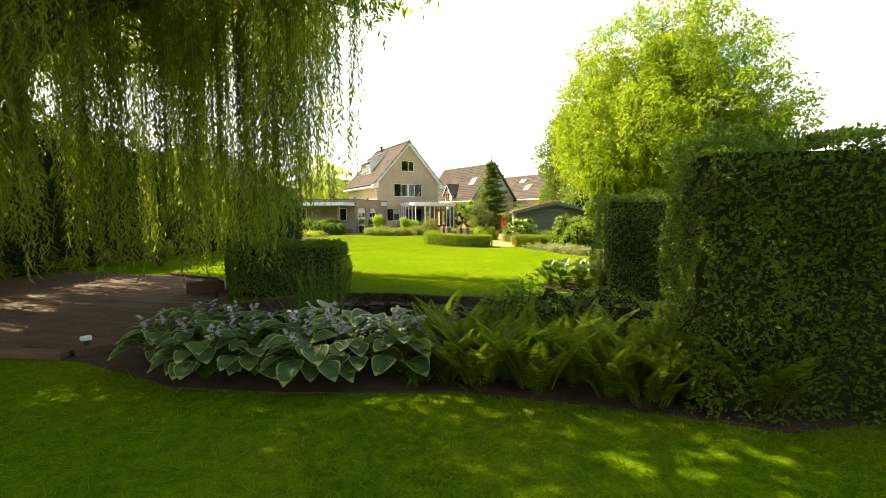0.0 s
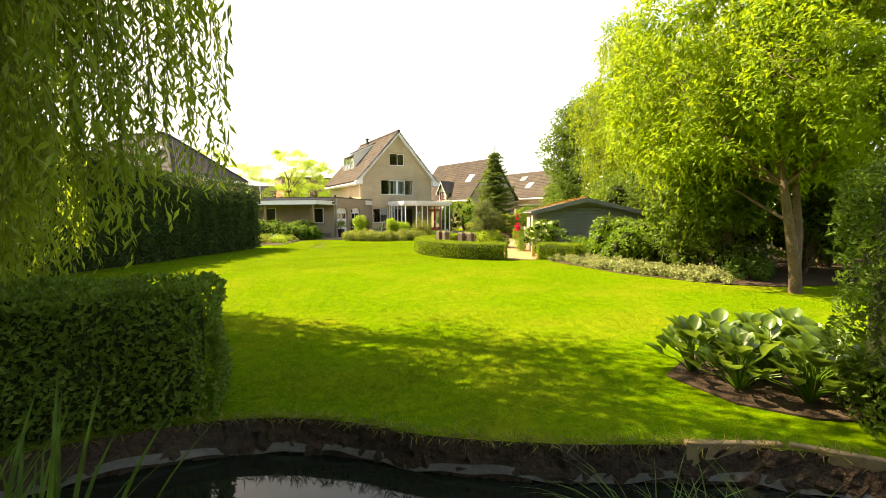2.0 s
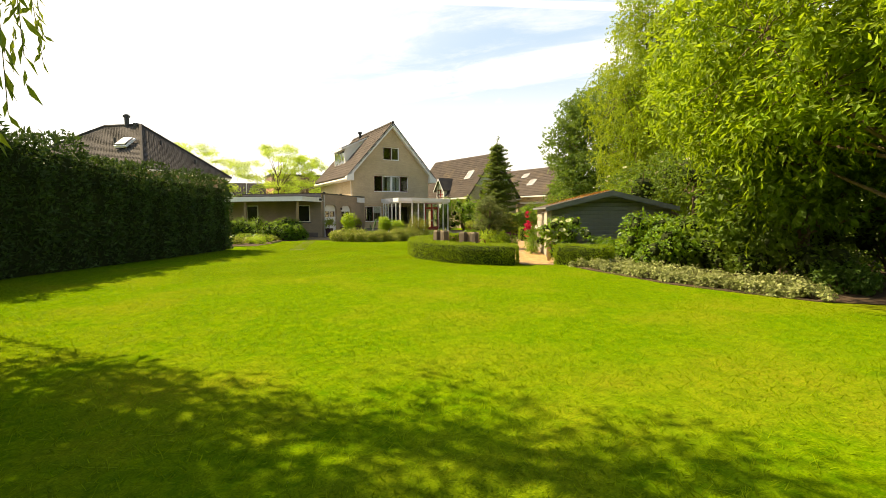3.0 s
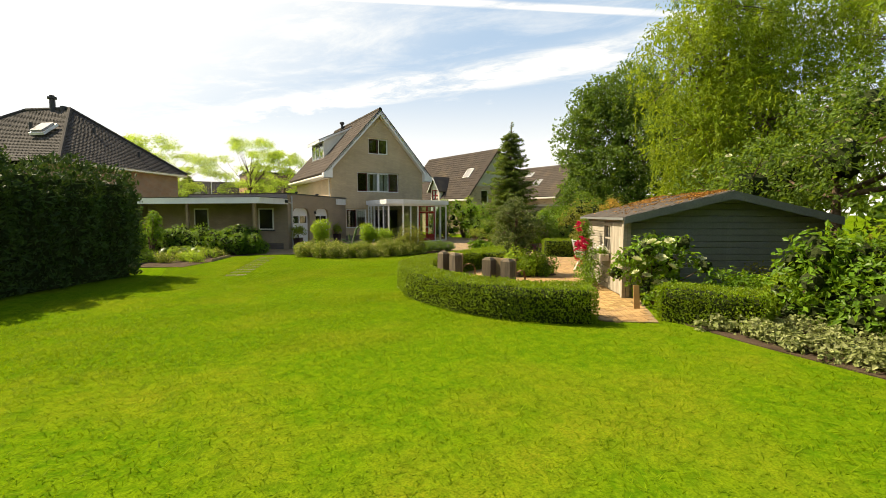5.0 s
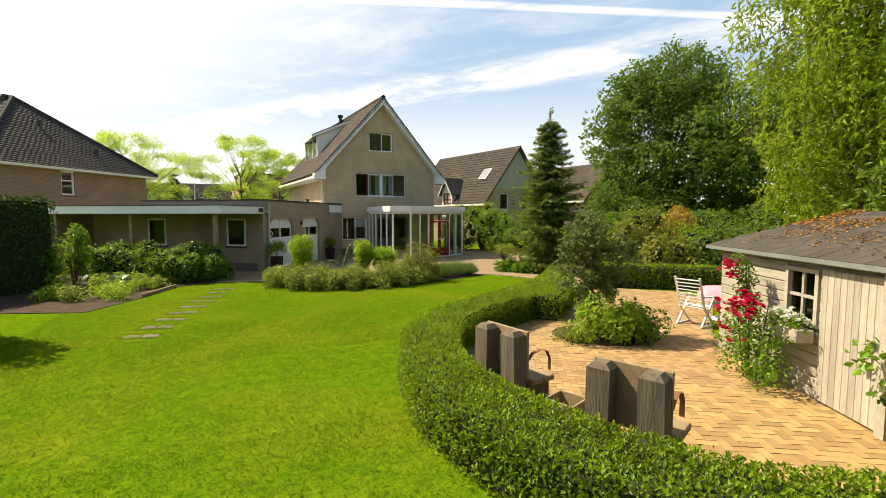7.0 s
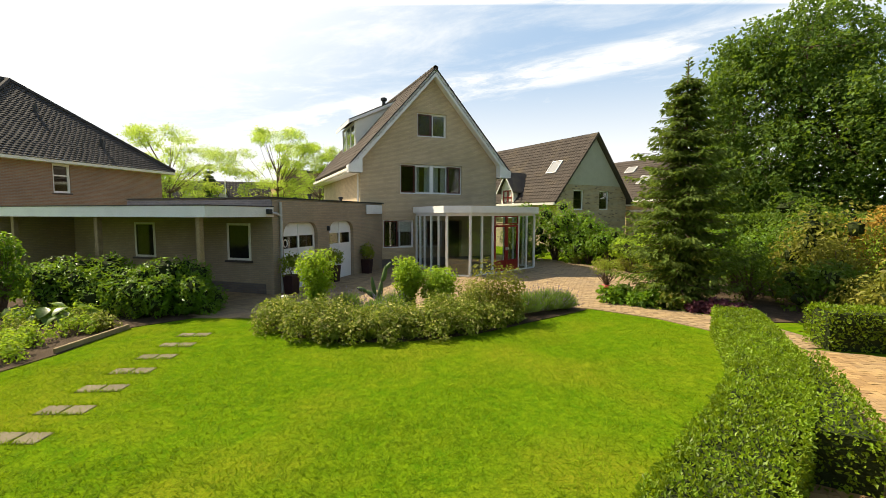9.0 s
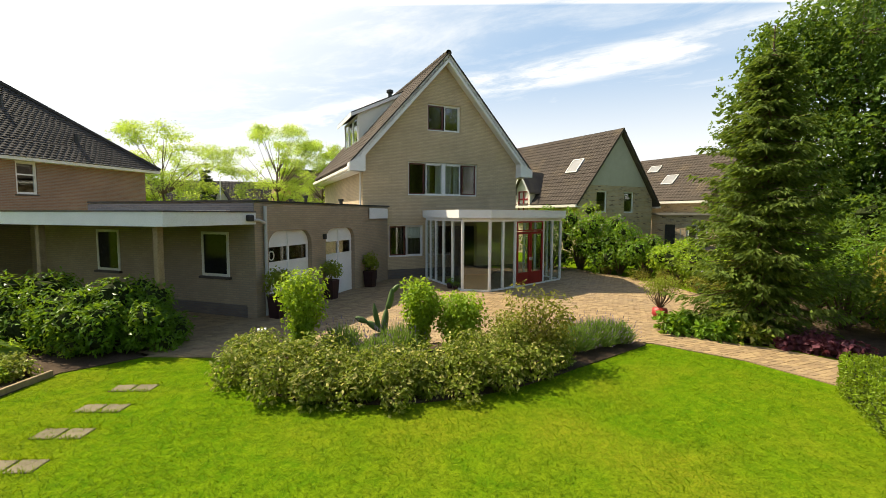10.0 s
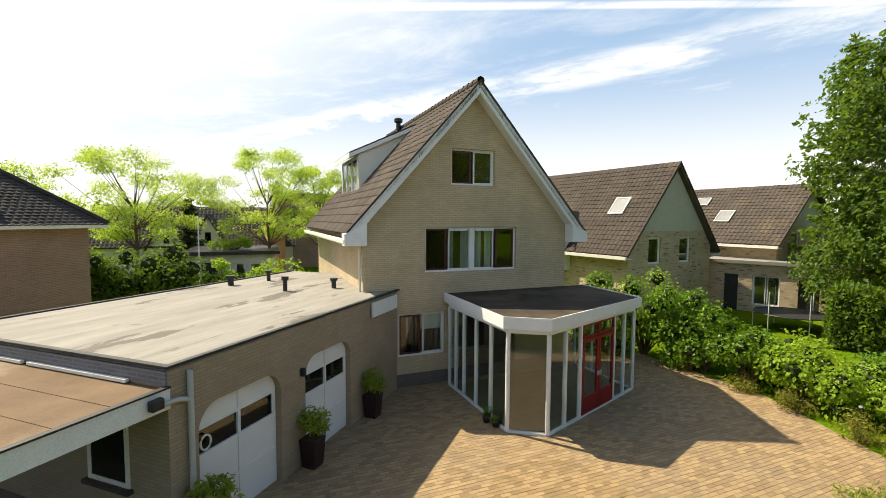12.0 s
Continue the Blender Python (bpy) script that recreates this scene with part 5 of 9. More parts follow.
for x0, x1, z0, z1 in ((-1.78, -0.85, 1.08, 2.27), (-5.9, -4.95, 1.06, 2.27)):
    w = part("side_window", frame_bars(x0, x1, z0, z1, 0.07, -0.03, 0.04), CREAM, garage, "cream window frame in the shaded wall", m=SIDE_M)
    part("pane", boxes((x0 + 0.07, x1 - 0.07, -0.012, -0.004, z0 + 0.07, z1 - 0.07)), DARKPANE, w, "dark window glass")
    part("sill", boxes((x0 - 0.06, x1 + 0.06, -0.1, -0.002, z0 - 0.07, z0 - 0.005)), PLINTH_SILL, w)
part("parapet", boxes((-0.03, -0.003, 0.0, GD, CZ + 0.03, GH - 0.06)), BLUE_BRICK, garage, "blue-grey brick upstand above the canopy")
part("flashing", boxes((-0.09, -0.033, 0.75, 3.1, CZ + 0.0, CZ + 0.05), (-0.09, -0.033, 3.25, 6.0, CZ + 0.0, CZ + 0.05)), CREAM, garage, "pale flashing strip")
for x, y, h, r in ((6.3, 3.05, 0.42, 0.08), (6.6, 5.43, 0.3, 0.11), (7.9, 5.05, 0.34, 0.08), (7.32, 2.03, 0.3, 0.09)):
    V, F = tube_arrays([(x, y, GH - 0.02), (x, y, GH + h * 0.75), (x, y, GH + h * 0.75), (x, y, GH + h), (x, y, GH + h)], [r * 0.8, r * 0.8, r * 1.3, r * 1.3, 0.01], 10)
    put("roof_vent", grid_mesh("vent", V, F), METAL_DARK, garage, "dark roof vent pipe")
part("gutter_end", boxes((-0.36, -0.16, -0.16, -0.052, CZ - 0.22, CZ - 0.06), bevel=0.02), METAL_DARK, garage)
part("entry_fascia", boxes((5.95, 7.45, -0.09, -0.05, GH - 0.5, GH - 0.1)), WHITE, garage, "white fascia board at the corner with the house")
part("wall_lamp", boxes((2.98, 3.06, -0.12, -0.003, 1.95, 2.12), bevel=0.015), METAL_DARK, garage, "small dark wall lamp")
# low neighbouring roof with a light well behind the garage

# ---- plants: makers ----
def hedge(name, path, width, height, leaf, per_m2, size, label, wob=0.04, base=0.0, aspect=0.55, inset=0.05, columns=0.0):
    """A clipped hedge along a plan path: a dark core that stands in for inner shade, and a coat of leaves."""
    Q, Nn, ln = along(path, max(8, int(len(path) * 3)))
    h = np.broadcast_to(np.asarray(height, float), (len(Q),)) if np.ndim(height) == 0 else np.interp(np.linspace(0, 1, len(Q)), np.linspace(0, 1, len(height)), height)
    w = width / 2 - inset
    if columns:
        inset, w = inset + 0.12, w - 0.12
    prof = [(-1, 0.0), (-1, 0.8), (-0.85, 1.0), (0.85, 1.0), (1, 0.8), (1, 0.0)]
    mid = Q.copy()
    mid[0] += unit((Q[1] - Q[0])[None])[0] * (inset + 0.03)
    mid[-1] += unit((Q[-2] - Q[-1])[None])[0] * (inset + 0.03)
    V = np.concatenate([np.c_[mid + Nn * (s * w), base + (h - inset) * z] for s, z in prof])
    n = len(Q)
    F = [(k * n + i, k * n + i + 1, (k + 1) * n + i + 1, (k + 1) * n + i) for k in range(len(prof) - 1) for i in range(n - 1)]
    F += [(0, n, 4 * n, 5 * n), (n, 2 * n, 3 * n, 4 * n), (n - 1, 2 * n - 1, 5 * n - 1, 6 * n - 1), (2 * n - 1, 3 * n - 1, 4 * n - 1, 5 * n - 1)]
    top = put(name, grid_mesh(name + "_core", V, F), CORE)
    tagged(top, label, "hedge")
    # coat
    hm = float(h.mean())
    area = ln * (2 * hm + width) + 2 * width * hm
    N = int(area * per_m2)
    u = rng.uniform(0, 1, N)
    q = np.stack([np.interp(u, np.linspace(0, 1, n), Q[:, k]) for k in (0, 1)], 1)
    nn = unit(np.stack([np.interp(u, np.linspace(0, 1, n), Nn[:, k]) for k in (0, 1)], 1))
    hh = np.interp(u, np.linspace(0, 1, n), h)
    side = rng.uniform(0, 2 * hm + width, N)
    lft, rgt = side < hm, (side >= hm) & (side < 2 * hm)
    off = np.where(lft, -width / 2, np.where(rgt, width / 2, rng.uniform(-width / 2, width / 2, N)))
    z = np.where(lft | rgt, rng.uniform(0, 1, N) ** 0.9 * hh, hh)
    nrm = np.c_[nn * np.where(lft, -1, np.where(rgt, 1, 0))[:, None], np.where(lft | rgt, 0.15, 1.0)]
    P = np.c_[q + nn * off[:, None], base + z]
    # closed ends
    ne = int(N * 2 * width * hm / area)
    k = rng.integers(0, N, ne)
    at0 = rng.uniform(0, 1, ne) < 0.5
    eq, en = np.where(at0[:, None], Q[0], Q[-1]), np.where(at0[:, None], Nn[0], Nn[-1])
    tang = np.stack([en[:, 1], -en[:, 0]], 1) * np.where(at0, -1, 1)[:, None]
    P[k] = np.c_[eq + en * rng.uniform(-width / 2, width / 2, (ne, 1)) + tang * 0.02, base + rng.uniform(0, 1, ne) * np.where(at0, h[0], h[-1])]
    nrm[k] = np.c_[tang, np.full(ne, 0.15)]
    lump = np.sin(P[:, 0] * 4.1 + P[:, 2] * 3) * np.sin(P[:, 1] * 3.7 + P[:, 2] * 2.3)
    P += unit(nrm) * (lump[:, None] * wob + rng.normal(0, size * 0.35, (N, 1)))
    if columns:
        ph = u * ln / columns
        bulge = np.abs(np.sin(np.pi * ph)) ** 0.7
        tall = 0.42 * np.sin(np.floor(ph) * 2.4)
        flat = nrm[:, 2] < 0.5
        P[:, :2] += unit(nrm)[:, :2] * ((bulge - 0.75) * 0.3)[:, None]
        P[:, 2] += np.where(flat, P[:, 2] / hm * 0.5, 0.5) * ((bulge - 0.6) * 1.25 + tall)
    Nv = unit(unit(nrm) + 0.75 * rand_dirs(N))
    D = unit(np.cross(Nv, rand_dirs(N)) + 0.5 * unit(nrm) + np.array([0, 0, 0.2]))
    L = size * rng.uniform(0.7, 1.3, N)
    V, F = leaf_arrays(P, D, Nv, L, L * aspect)
    ok = V[:, 2].reshape(-1, 4).min(1) > base + 0.004
    F = F.reshape(-1, 2, 3)[ok].reshape(-1, 3)
    put("leaves", grid_mesh("leaves", V, F), leaf, top)
    return top


def bush(name, x, y, r, h, leaf, count, size, label, category="shrub", aspect=0.5, lift=0.1, lumps=9, ry=None, z=0.0, squash=1.0, heart=0.0):
    """A loose shrub: short stems and lumps of leaves with gaps between them."""
    ry = ry or r
    top = empty(name, pose(x, y, z), label, category)
    stems, C = [], []
    for k in range(lumps):
        a, q = rng.uniform(0, 2 * np.pi), rng.uniform(0.15, 1.0) ** 0.6
        zc = h * rng.uniform(0.25 + lift, 0.9) * (1 - 0.25 * q)
        c = np.array([math.cos(a) * r * q * 0.72, math.sin(a) * ry * q * 0.72, zc])
        C.append(c)
        stems.append(tube_arrays([(c[0] * 0.08, c[1] * 0.08, -0.02), c * np.array([0.5, 0.5, 0.55]), c], [0.018 + 0.01 * h, 0.012 + 0.004 * h, 0.006], 5))
    tagged(put("stem_work", grid_mesh("stems", *join_arrays(stems)), BARK, top), kind="stuff")
    C = np.array(C)
    R = np.array([min(r, ry, h) * rng.uniform(0.34, 0.52) for _ in C])
    V, F = clump_leaves(C, R, max(4, count // lumps), size, aspect, squash=squash)
    V[:, 2] = np.maximum(V[:, 2], 0.01)
    put("leaves", grid_mesh("leaves", V, F), leaf, top)
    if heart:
        tagged(put("twig_work", grid_mesh("twigs", *core_arrays(C, R * heart)), CORE, top, "dark core standing in for inner shade"), kind="stuff")
    return top


def tree(name, x, y, trunk_pts, trunk_r, blobs, leaf, per, size, label, aspect=0.5, clumps=26, limb_r=0.09, rc=0.22, squash=0.85, bark=None):
    """A tree: tapered trunk, limbs to every mass of the crown, and each mass made of many leafy clumps."""
    top = empty(name, pose(x, y, 0), label, "tree")
    tp = np.asarray(trunk_pts, float)
    put("trunk", grid_mesh("trunk", *tube_arrays(tp, np.linspace(trunk_r, trunk_r * 0.45, len(tp)), 10)), bark or BARK, top, smooth=True)
    limbs, C, R = [], [], []
    for bx, by, bz, br, bh in blobs:
        c = np.array([bx, by, bz])
        s = tp[min(len(tp) - 1, max(1, int(np.argmin(np.abs(tp[:, 2] - bz * 0.6)))))]
        mid = s * 0.5 + c * 0.5 + np.array([0, 0, -0.12 * br])
        limbs.append(tube_arrays([s, mid, c], [limb_r, limb_r * 0.6, limb_r * 0.2], 6))
        d = rand_dirs(clumps)
        k = rng.uniform(0.45, 1.0, (clumps, 1))
        cc = c + d * k * np.array([br, br, bh])
        C.append(cc)
        R.append(np.full(clumps, rc * (br + bh) / 2) * rng.uniform(0.75, 1.25, clumps))
        for e in cc[::4]:
            limbs.append(tube_arrays([c, (c + e) / 2 + rng.normal(0, 0.08, 3), e], [limb_r * 0.3, limb_r * 0.18, 0.008], 4))
    tagged(put("limb_work", grid_mesh("limbs", *join_arrays(limbs)), bark or BARK, top, smooth=True), kind="stuff")
    V, F = clump_leaves(np.concatenate(C), np.concatenate(R), per, size, aspect, squash=squash)
    put("crown", grid_mesh("crown", V, F), leaf, top)
    return top


def strand_leaves(tops, lengths, step, size, aspect, sway=0.12):
    """Hanging willow switches: twigs and narrow leaves along them."""
    Ps, Ds, tw = [], [], []
    for (x, y, z), ln in zip(tops, lengths):
        n = max(4, int(ln / step))
        s = np.linspace(0, 1, n)
        a, f = rng.uniform(0, 2 * np.pi, 2), rng.uniform(1.5, 4.0)
        off = np.stack([np.sin(s * f + a[0]) - math.sin(a[0]), np.sin(s * f + a[1]) - math.sin(a[1])], 1) * sway * s[:, None]
        pts = np.c_[x + off[:, 0], y + off[:, 1], z - s * ln]
        Ps.append(pts)
        d = rng.normal(0, 0.55, (n, 3))
        d[:, 2] = -1.0
        Ds.append(d)
        if len(tw) * 2 <= len(Ps):
            tw.append(tube_arrays(pts[:: max(1, n // 4)], np.linspace(0.008, 0.003, len(pts[:: max(1, n // 4)])), 3))
    P, D = np.concatenate(Ps), np.concatenate(Ds)
    L = size * rng.uniform(0.6, 1.3, len(P))
    V, F = leaf_arrays(P, D, rand_dirs(len(P)), L, L * aspect)
    return (V, F), join_arrays(tw)


def inside(P, poly):
    """Which plan points lie inside an outline."""
    P, Q = np.asarray(P, float), np.asarray(poly, float)
    x, y = P[:, 0], P[:, 1]
    c = np.zeros(len(P), bool)
    for (x0, y0), (x1, y1) in zip(Q, np.roll(Q, -1, axis=0)):
        cross = ((y0 > y) != (y1 > y)) & (x < (x1 - x0) * (y - y0) / (y1 - y0 + 1e-12) + x0)
        c ^= cross
    return c


def broad_leaf(name, L, W, inner, margin, droop=0.35, cup=0.12, n=7, heart=0.12, rim=0.8):
    """One broad leaf: an inner blade and a margin, cupped and drooping; its stalk starts at the origin and it points along +y."""
    t = np.linspace(0, 1, n)
    w = W / 2 * np.sin(np.pi * np.clip(t, 0, 1) ** 0.72) ** 0.8
    y = t * L - heart * L * (t == 0)
    V, F, M = [], [], []

    def at(f, yy, ww):
        return (f * ww, yy, cup * W * (f * ww / (W / 2)) ** 2 - droop * L * (yy / L) ** 2)
    cols = [-1.0, -rim, 0.0, rim, 1.0]
    for yy, ww in zip(y, w):
        V += [at(c, yy, max(ww, 0.004)) for c in cols]
    for i in range(n - 1):
        for j in range(4):
            F.append((i * 5 + j, i * 5 + j + 1, (i + 1) * 5 + j + 1, (i + 1) * 5 + j))
            M.append(1 if j in (0, 3) or i == n - 2 else 0)
    me = grid_mesh(name, V, F)
    me.materials.append(inner)
    me.materials.append(margin)
    me.polygons.foreach_set("material_index", np.array(M, np.int32))
    me.polygons.foreach_set("use_smooth", np.ones(len(F), bool))
    return me


def place_parts(parent, name, meshes, mats):
    for i, m in enumerate(mats):
        ob = new(name, meshes[i % len(meshes)])
        ob.parent = parent
        ob.matrix_basis = m


def rosette(name, x, y, n, meshes, r, h, label, category="perennial", tilt=(15, 60), z=0.0, part_name="leaf", scale=(0.75, 1.15)):
    """A perennial: broad leaves on stalks that spread from one crown."""
    top = empty(name, pose(x, y, z), label, category)
    stalks, mats = [], []
    for k in range(n):
        a = 360.0 * k / n * 2.4 + rng.uniform(-20, 20)
        q = math.sqrt((k + 0.5) / n)
        rr, hh = r * q * rng.uniform(0.75, 1.0), h * (1.0 - 0.62 * q ** 2) * rng.uniform(0.85, 1.1)
        t = tilt[0] + (tilt[1] - tilt[0]) * q + rng.uniform(-8, 8)
        ca, sa = math.cos(radians(a)), math.sin(radians(a))
        p = Vector((ca * rr, sa * rr, max(0.05, hh)))
        s = rng.uniform(*scale)
        mats.append(Matrix.Translation(p) @ Matrix.Rotation(radians(a - 90), 4, "Z") @ Matrix.Rotation(radians(-t + 20), 4, "X") @ Matrix.Rotation(radians(rng.uniform(-14, 14)), 4, "Y") @ Matrix.Scale(s, 4))
        stalks.append(tube_arrays([(0, 0, 0), (ca * rr * 0.45, sa * rr * 0.45, hh * 0.7), tuple(p)], [0.007, 0.006, 0.004], 4))
    tagged(put("stalk_work", grid_mesh("stalks", *join_arrays(stalks)), LUSH, top), kind="stuff")
    place_parts(top, part_name, meshes, mats)
    return top


def frond_mesh(name, L, W, leaf, arch=0.16):
    """One fern frond, arching, with a double row of leaflets."""
    s = np.linspace(0.08, 1, 42) ** 0.95
    P = np.c_[np.zeros(42), L * (0.10 * s + 0.26 * s ** 2.2), L * (1.0 * s - arch * s ** 2.6)]
    w = W * np.sin(np.pi * s ** 0.75) ** 0.9 + 0.01
    T = unit(np.gradient(P, axis=0))
    items = []
    for sg in (-1, 1):
        D = np.c_[np.full(42, sg), T[:, 1] * 0.45, T[:, 2] * 0.45 - 0.12]
        items.append(leaf_arrays(P, D, np.tile([0, -0.6, 0.8], (42, 1)) + rng.normal(0, 0.2, (42, 3)), w * rng.uniform(0.85, 1.1, 42), L / 42 * 1.05, 0.1))
    V, F = tube_arrays(P[::7], np.linspace(0.006, 0.002, len(P[::7])), 3)
    F3 = np.concatenate([F[:, [0, 1, 2]], F[:, [0, 2, 3]]])
    items.append((V, F3))
    me = grid_mesh(name, *join_arrays(items))
    me.materials.append(leaf)
    return me


def blade_mesh(name, L, W, leaf, bend=0.3):
    """One strap leaf, upright and bending over."""
    s = np.linspace(0, 1, 7)
    c = np.c_[np.zeros(7), bend * L * s ** 2.5, L * s * (1 - 0.35 * bend * s ** 2)]
    w = W / 2 * (1 - s ** 3) * np.minimum(1, 0.5 + s * 3)
    V = np.concatenate([c - np.c_[w, w * 0, w * 0], c + np.c_[w * 0, w * 0.3, w * 0], c + np.c_[w, w * 0, w * 0]])
    F = [(i, i + 1, 7 + i + 1, 7 + i) for i in range(6)] + [(7 + i, 7 + i + 1, 14 + i + 1, 14 + i) for i in range(6)]
    me = grid_mesh(name, V, F)
    me.materials.append(leaf)
    return me


def tuft(name, x, y, n, meshes, r, label, category="plant", z=0.0, lean=28, part_name="leaf", scale=(0.6, 1.1)):
    """A clump of strap leaves or fronds from one root."""
    top = empty(name, pose(x, y, z), label, category)
    mats = []
    for k in range(n):
        a, q = rng.uniform(0, 360), math.sqrt(rng.uniform())
        ca, sa = math.cos(radians(a)), math.sin(radians(a))
        mats.append(Matrix.Translation((ca * r * q, sa * r * q, 0)) @ Matrix.Rotation(radians(a - 90 + rng.uniform(-25, 25)), 4, "Z") @ Matrix.Rotation(radians(-lean * q * rng.uniform(0.4, 1.2)), 4, "X") @ Matrix.Scale(rng.uniform(*scale), 4))
    place_parts(top, part_name, meshes, mats)
    return top


def flowers(parent, pts, size, material, name="flower", petals=6):
    """Small open flowers at local points."""
    V0, F0 = [], []
    for ring, rise, reach in ((0.0, 0.3, 1.0), (0.5, 1.0, 0.72), (0.2, 2.2, 0.5)):
        for k in range(max(3, int(petals * (0.4 + 0.6 * reach)))):
            a = 2 * np.pi * (k + ring) / max(3, int(petals * (0.4 + 0.6 * reach)))
            d, q = reach * np.array([math.cos(a), math.sin(a), rise]) / math.hypot(1, rise * 0.6), reach * np.array([-math.sin(a), math.cos(a), 0])
            b = len(V0)
            V0 += [np.zeros(3), d * 0.6 - q * 0.4, d * 1.0, d * 0.6 + q * 0.4]
            F0 += [(b, b + 1, b + 2, b + 3)]
    me = grid_mesh(name, np.array(V0) * size, F0)
    me.materials.append(material)
    for p in pts:
        ob = new(name, me)
        ob.parent = parent
        ob.matrix_basis = Matrix.Translation(p) @ Euler(rng.uniform(-0.7, 0.7, 3)).to_matrix().to_4x4() @ Matrix.Scale(rng.uniform(0.75, 1.2), 4)

# ---- hedges ----
ARC = smooth_path([(10.75, 19.75), (10.05, 20.2), (9.45, 21.0), (9.1, 22.1), (9.0, 23.3), (9.25, 24.5), (9.8, 25.5), (10.65, 26.35), (11.8, 27.0), (13.25, 27.75), (14.85, 28.85), (16.2, 30.1), (17.3, 31.2)], 4)
hedge("curved_box_hedge", ARC, 0.8, 0.62, BOX, 1800, 0.045, "low clipped box hedge curving round the patio", 0.02)
hedge("box_hedge", [(12.15, 19.3), (12.4, 18.6), (12.75, 17.8)], 0.75, 0.62, BOX, 1600, 0.045, "low clipped box hedge beside the patio entrance", 0.02)
hedge("box_hedge", [(13.1, 27.05), (14.2, 27.95), (15.3, 28.95)], 0.9, 0.6, BOX, 900, 0.045, "low clipped box hedge swelling behind the curve", 0.02)
hedge("box_hedge", [(18.2, 30.2), (19.2, 29.6), (20.9, 27.9)], 0.7, 0.75, BOX, 700, 0.06, "low clipped hedge behind the patio", 0.02)
hedge("conifer_hedge", [(1.7, 31.2), (-0.6, 27.7), (-3.4, 23.6), (-6.2, 19.4), (-8.6, 15.4), (-11, 10.5)], 1.7, [3.0, 3.1, 3.9, 4.6, 4.7, 4.7], YEW, 205, 0.16, "tall dark clipped conifer hedge along the lawn", 0.06, aspect=0.4, columns=1.15)
hedge("conifer_hedge", [(1.2, 38.0), (-2.0, 34.0), (-4.0, 31.5)], 1.2, 2.9, YEW, 120, 0.12, "lower dark hedge in front of the garage canopy", 0.06)
hedge("privet_hedge", [(-1.55, 9.95), (0.85, 9.85)], 1.25, 1.1, PRIVET, 1500, 0.06, "waist-high dark clipped hedge by the pond", 0.09, inset=0.1)
hedge("privet_hedge", [(2.6, 2.1), (4.9, 0.6), (7.0, -0.8)], 1.1, 2.46, PRIVET, 1250, 0.052, "tall clipped hedge in shade at the lawn's edge", 0.11, inset=0.12)
hedge("privet_hedge", [(5.75, 6.5), (7.6, 5.25), (10.3, 3.4)], 1.2, 2.15, PRIVET, 1000, 0.055, "man-high clipped hedge beside the pond", 0.11, inset=0.12)

# ---- trees ----
RENDER_FAR = surface("pale_render", (0.55, 0.54, 0.5), (0.62, 0.61, 0.57), 1.0, 20.0, 0.85)
ORANGE_BRICK = brickwork("orange_brick", (0.45, 0.2, 0.09), (0.52, 0.25, 0.12), (0.4, 0.3, 0.24))
WILLOW_TWIG = surface("willow_twig", (0.13, 0.12, 0.03), (0.18, 0.16, 0.05), 5.0, 50.0, 0.8, bump=0.0)


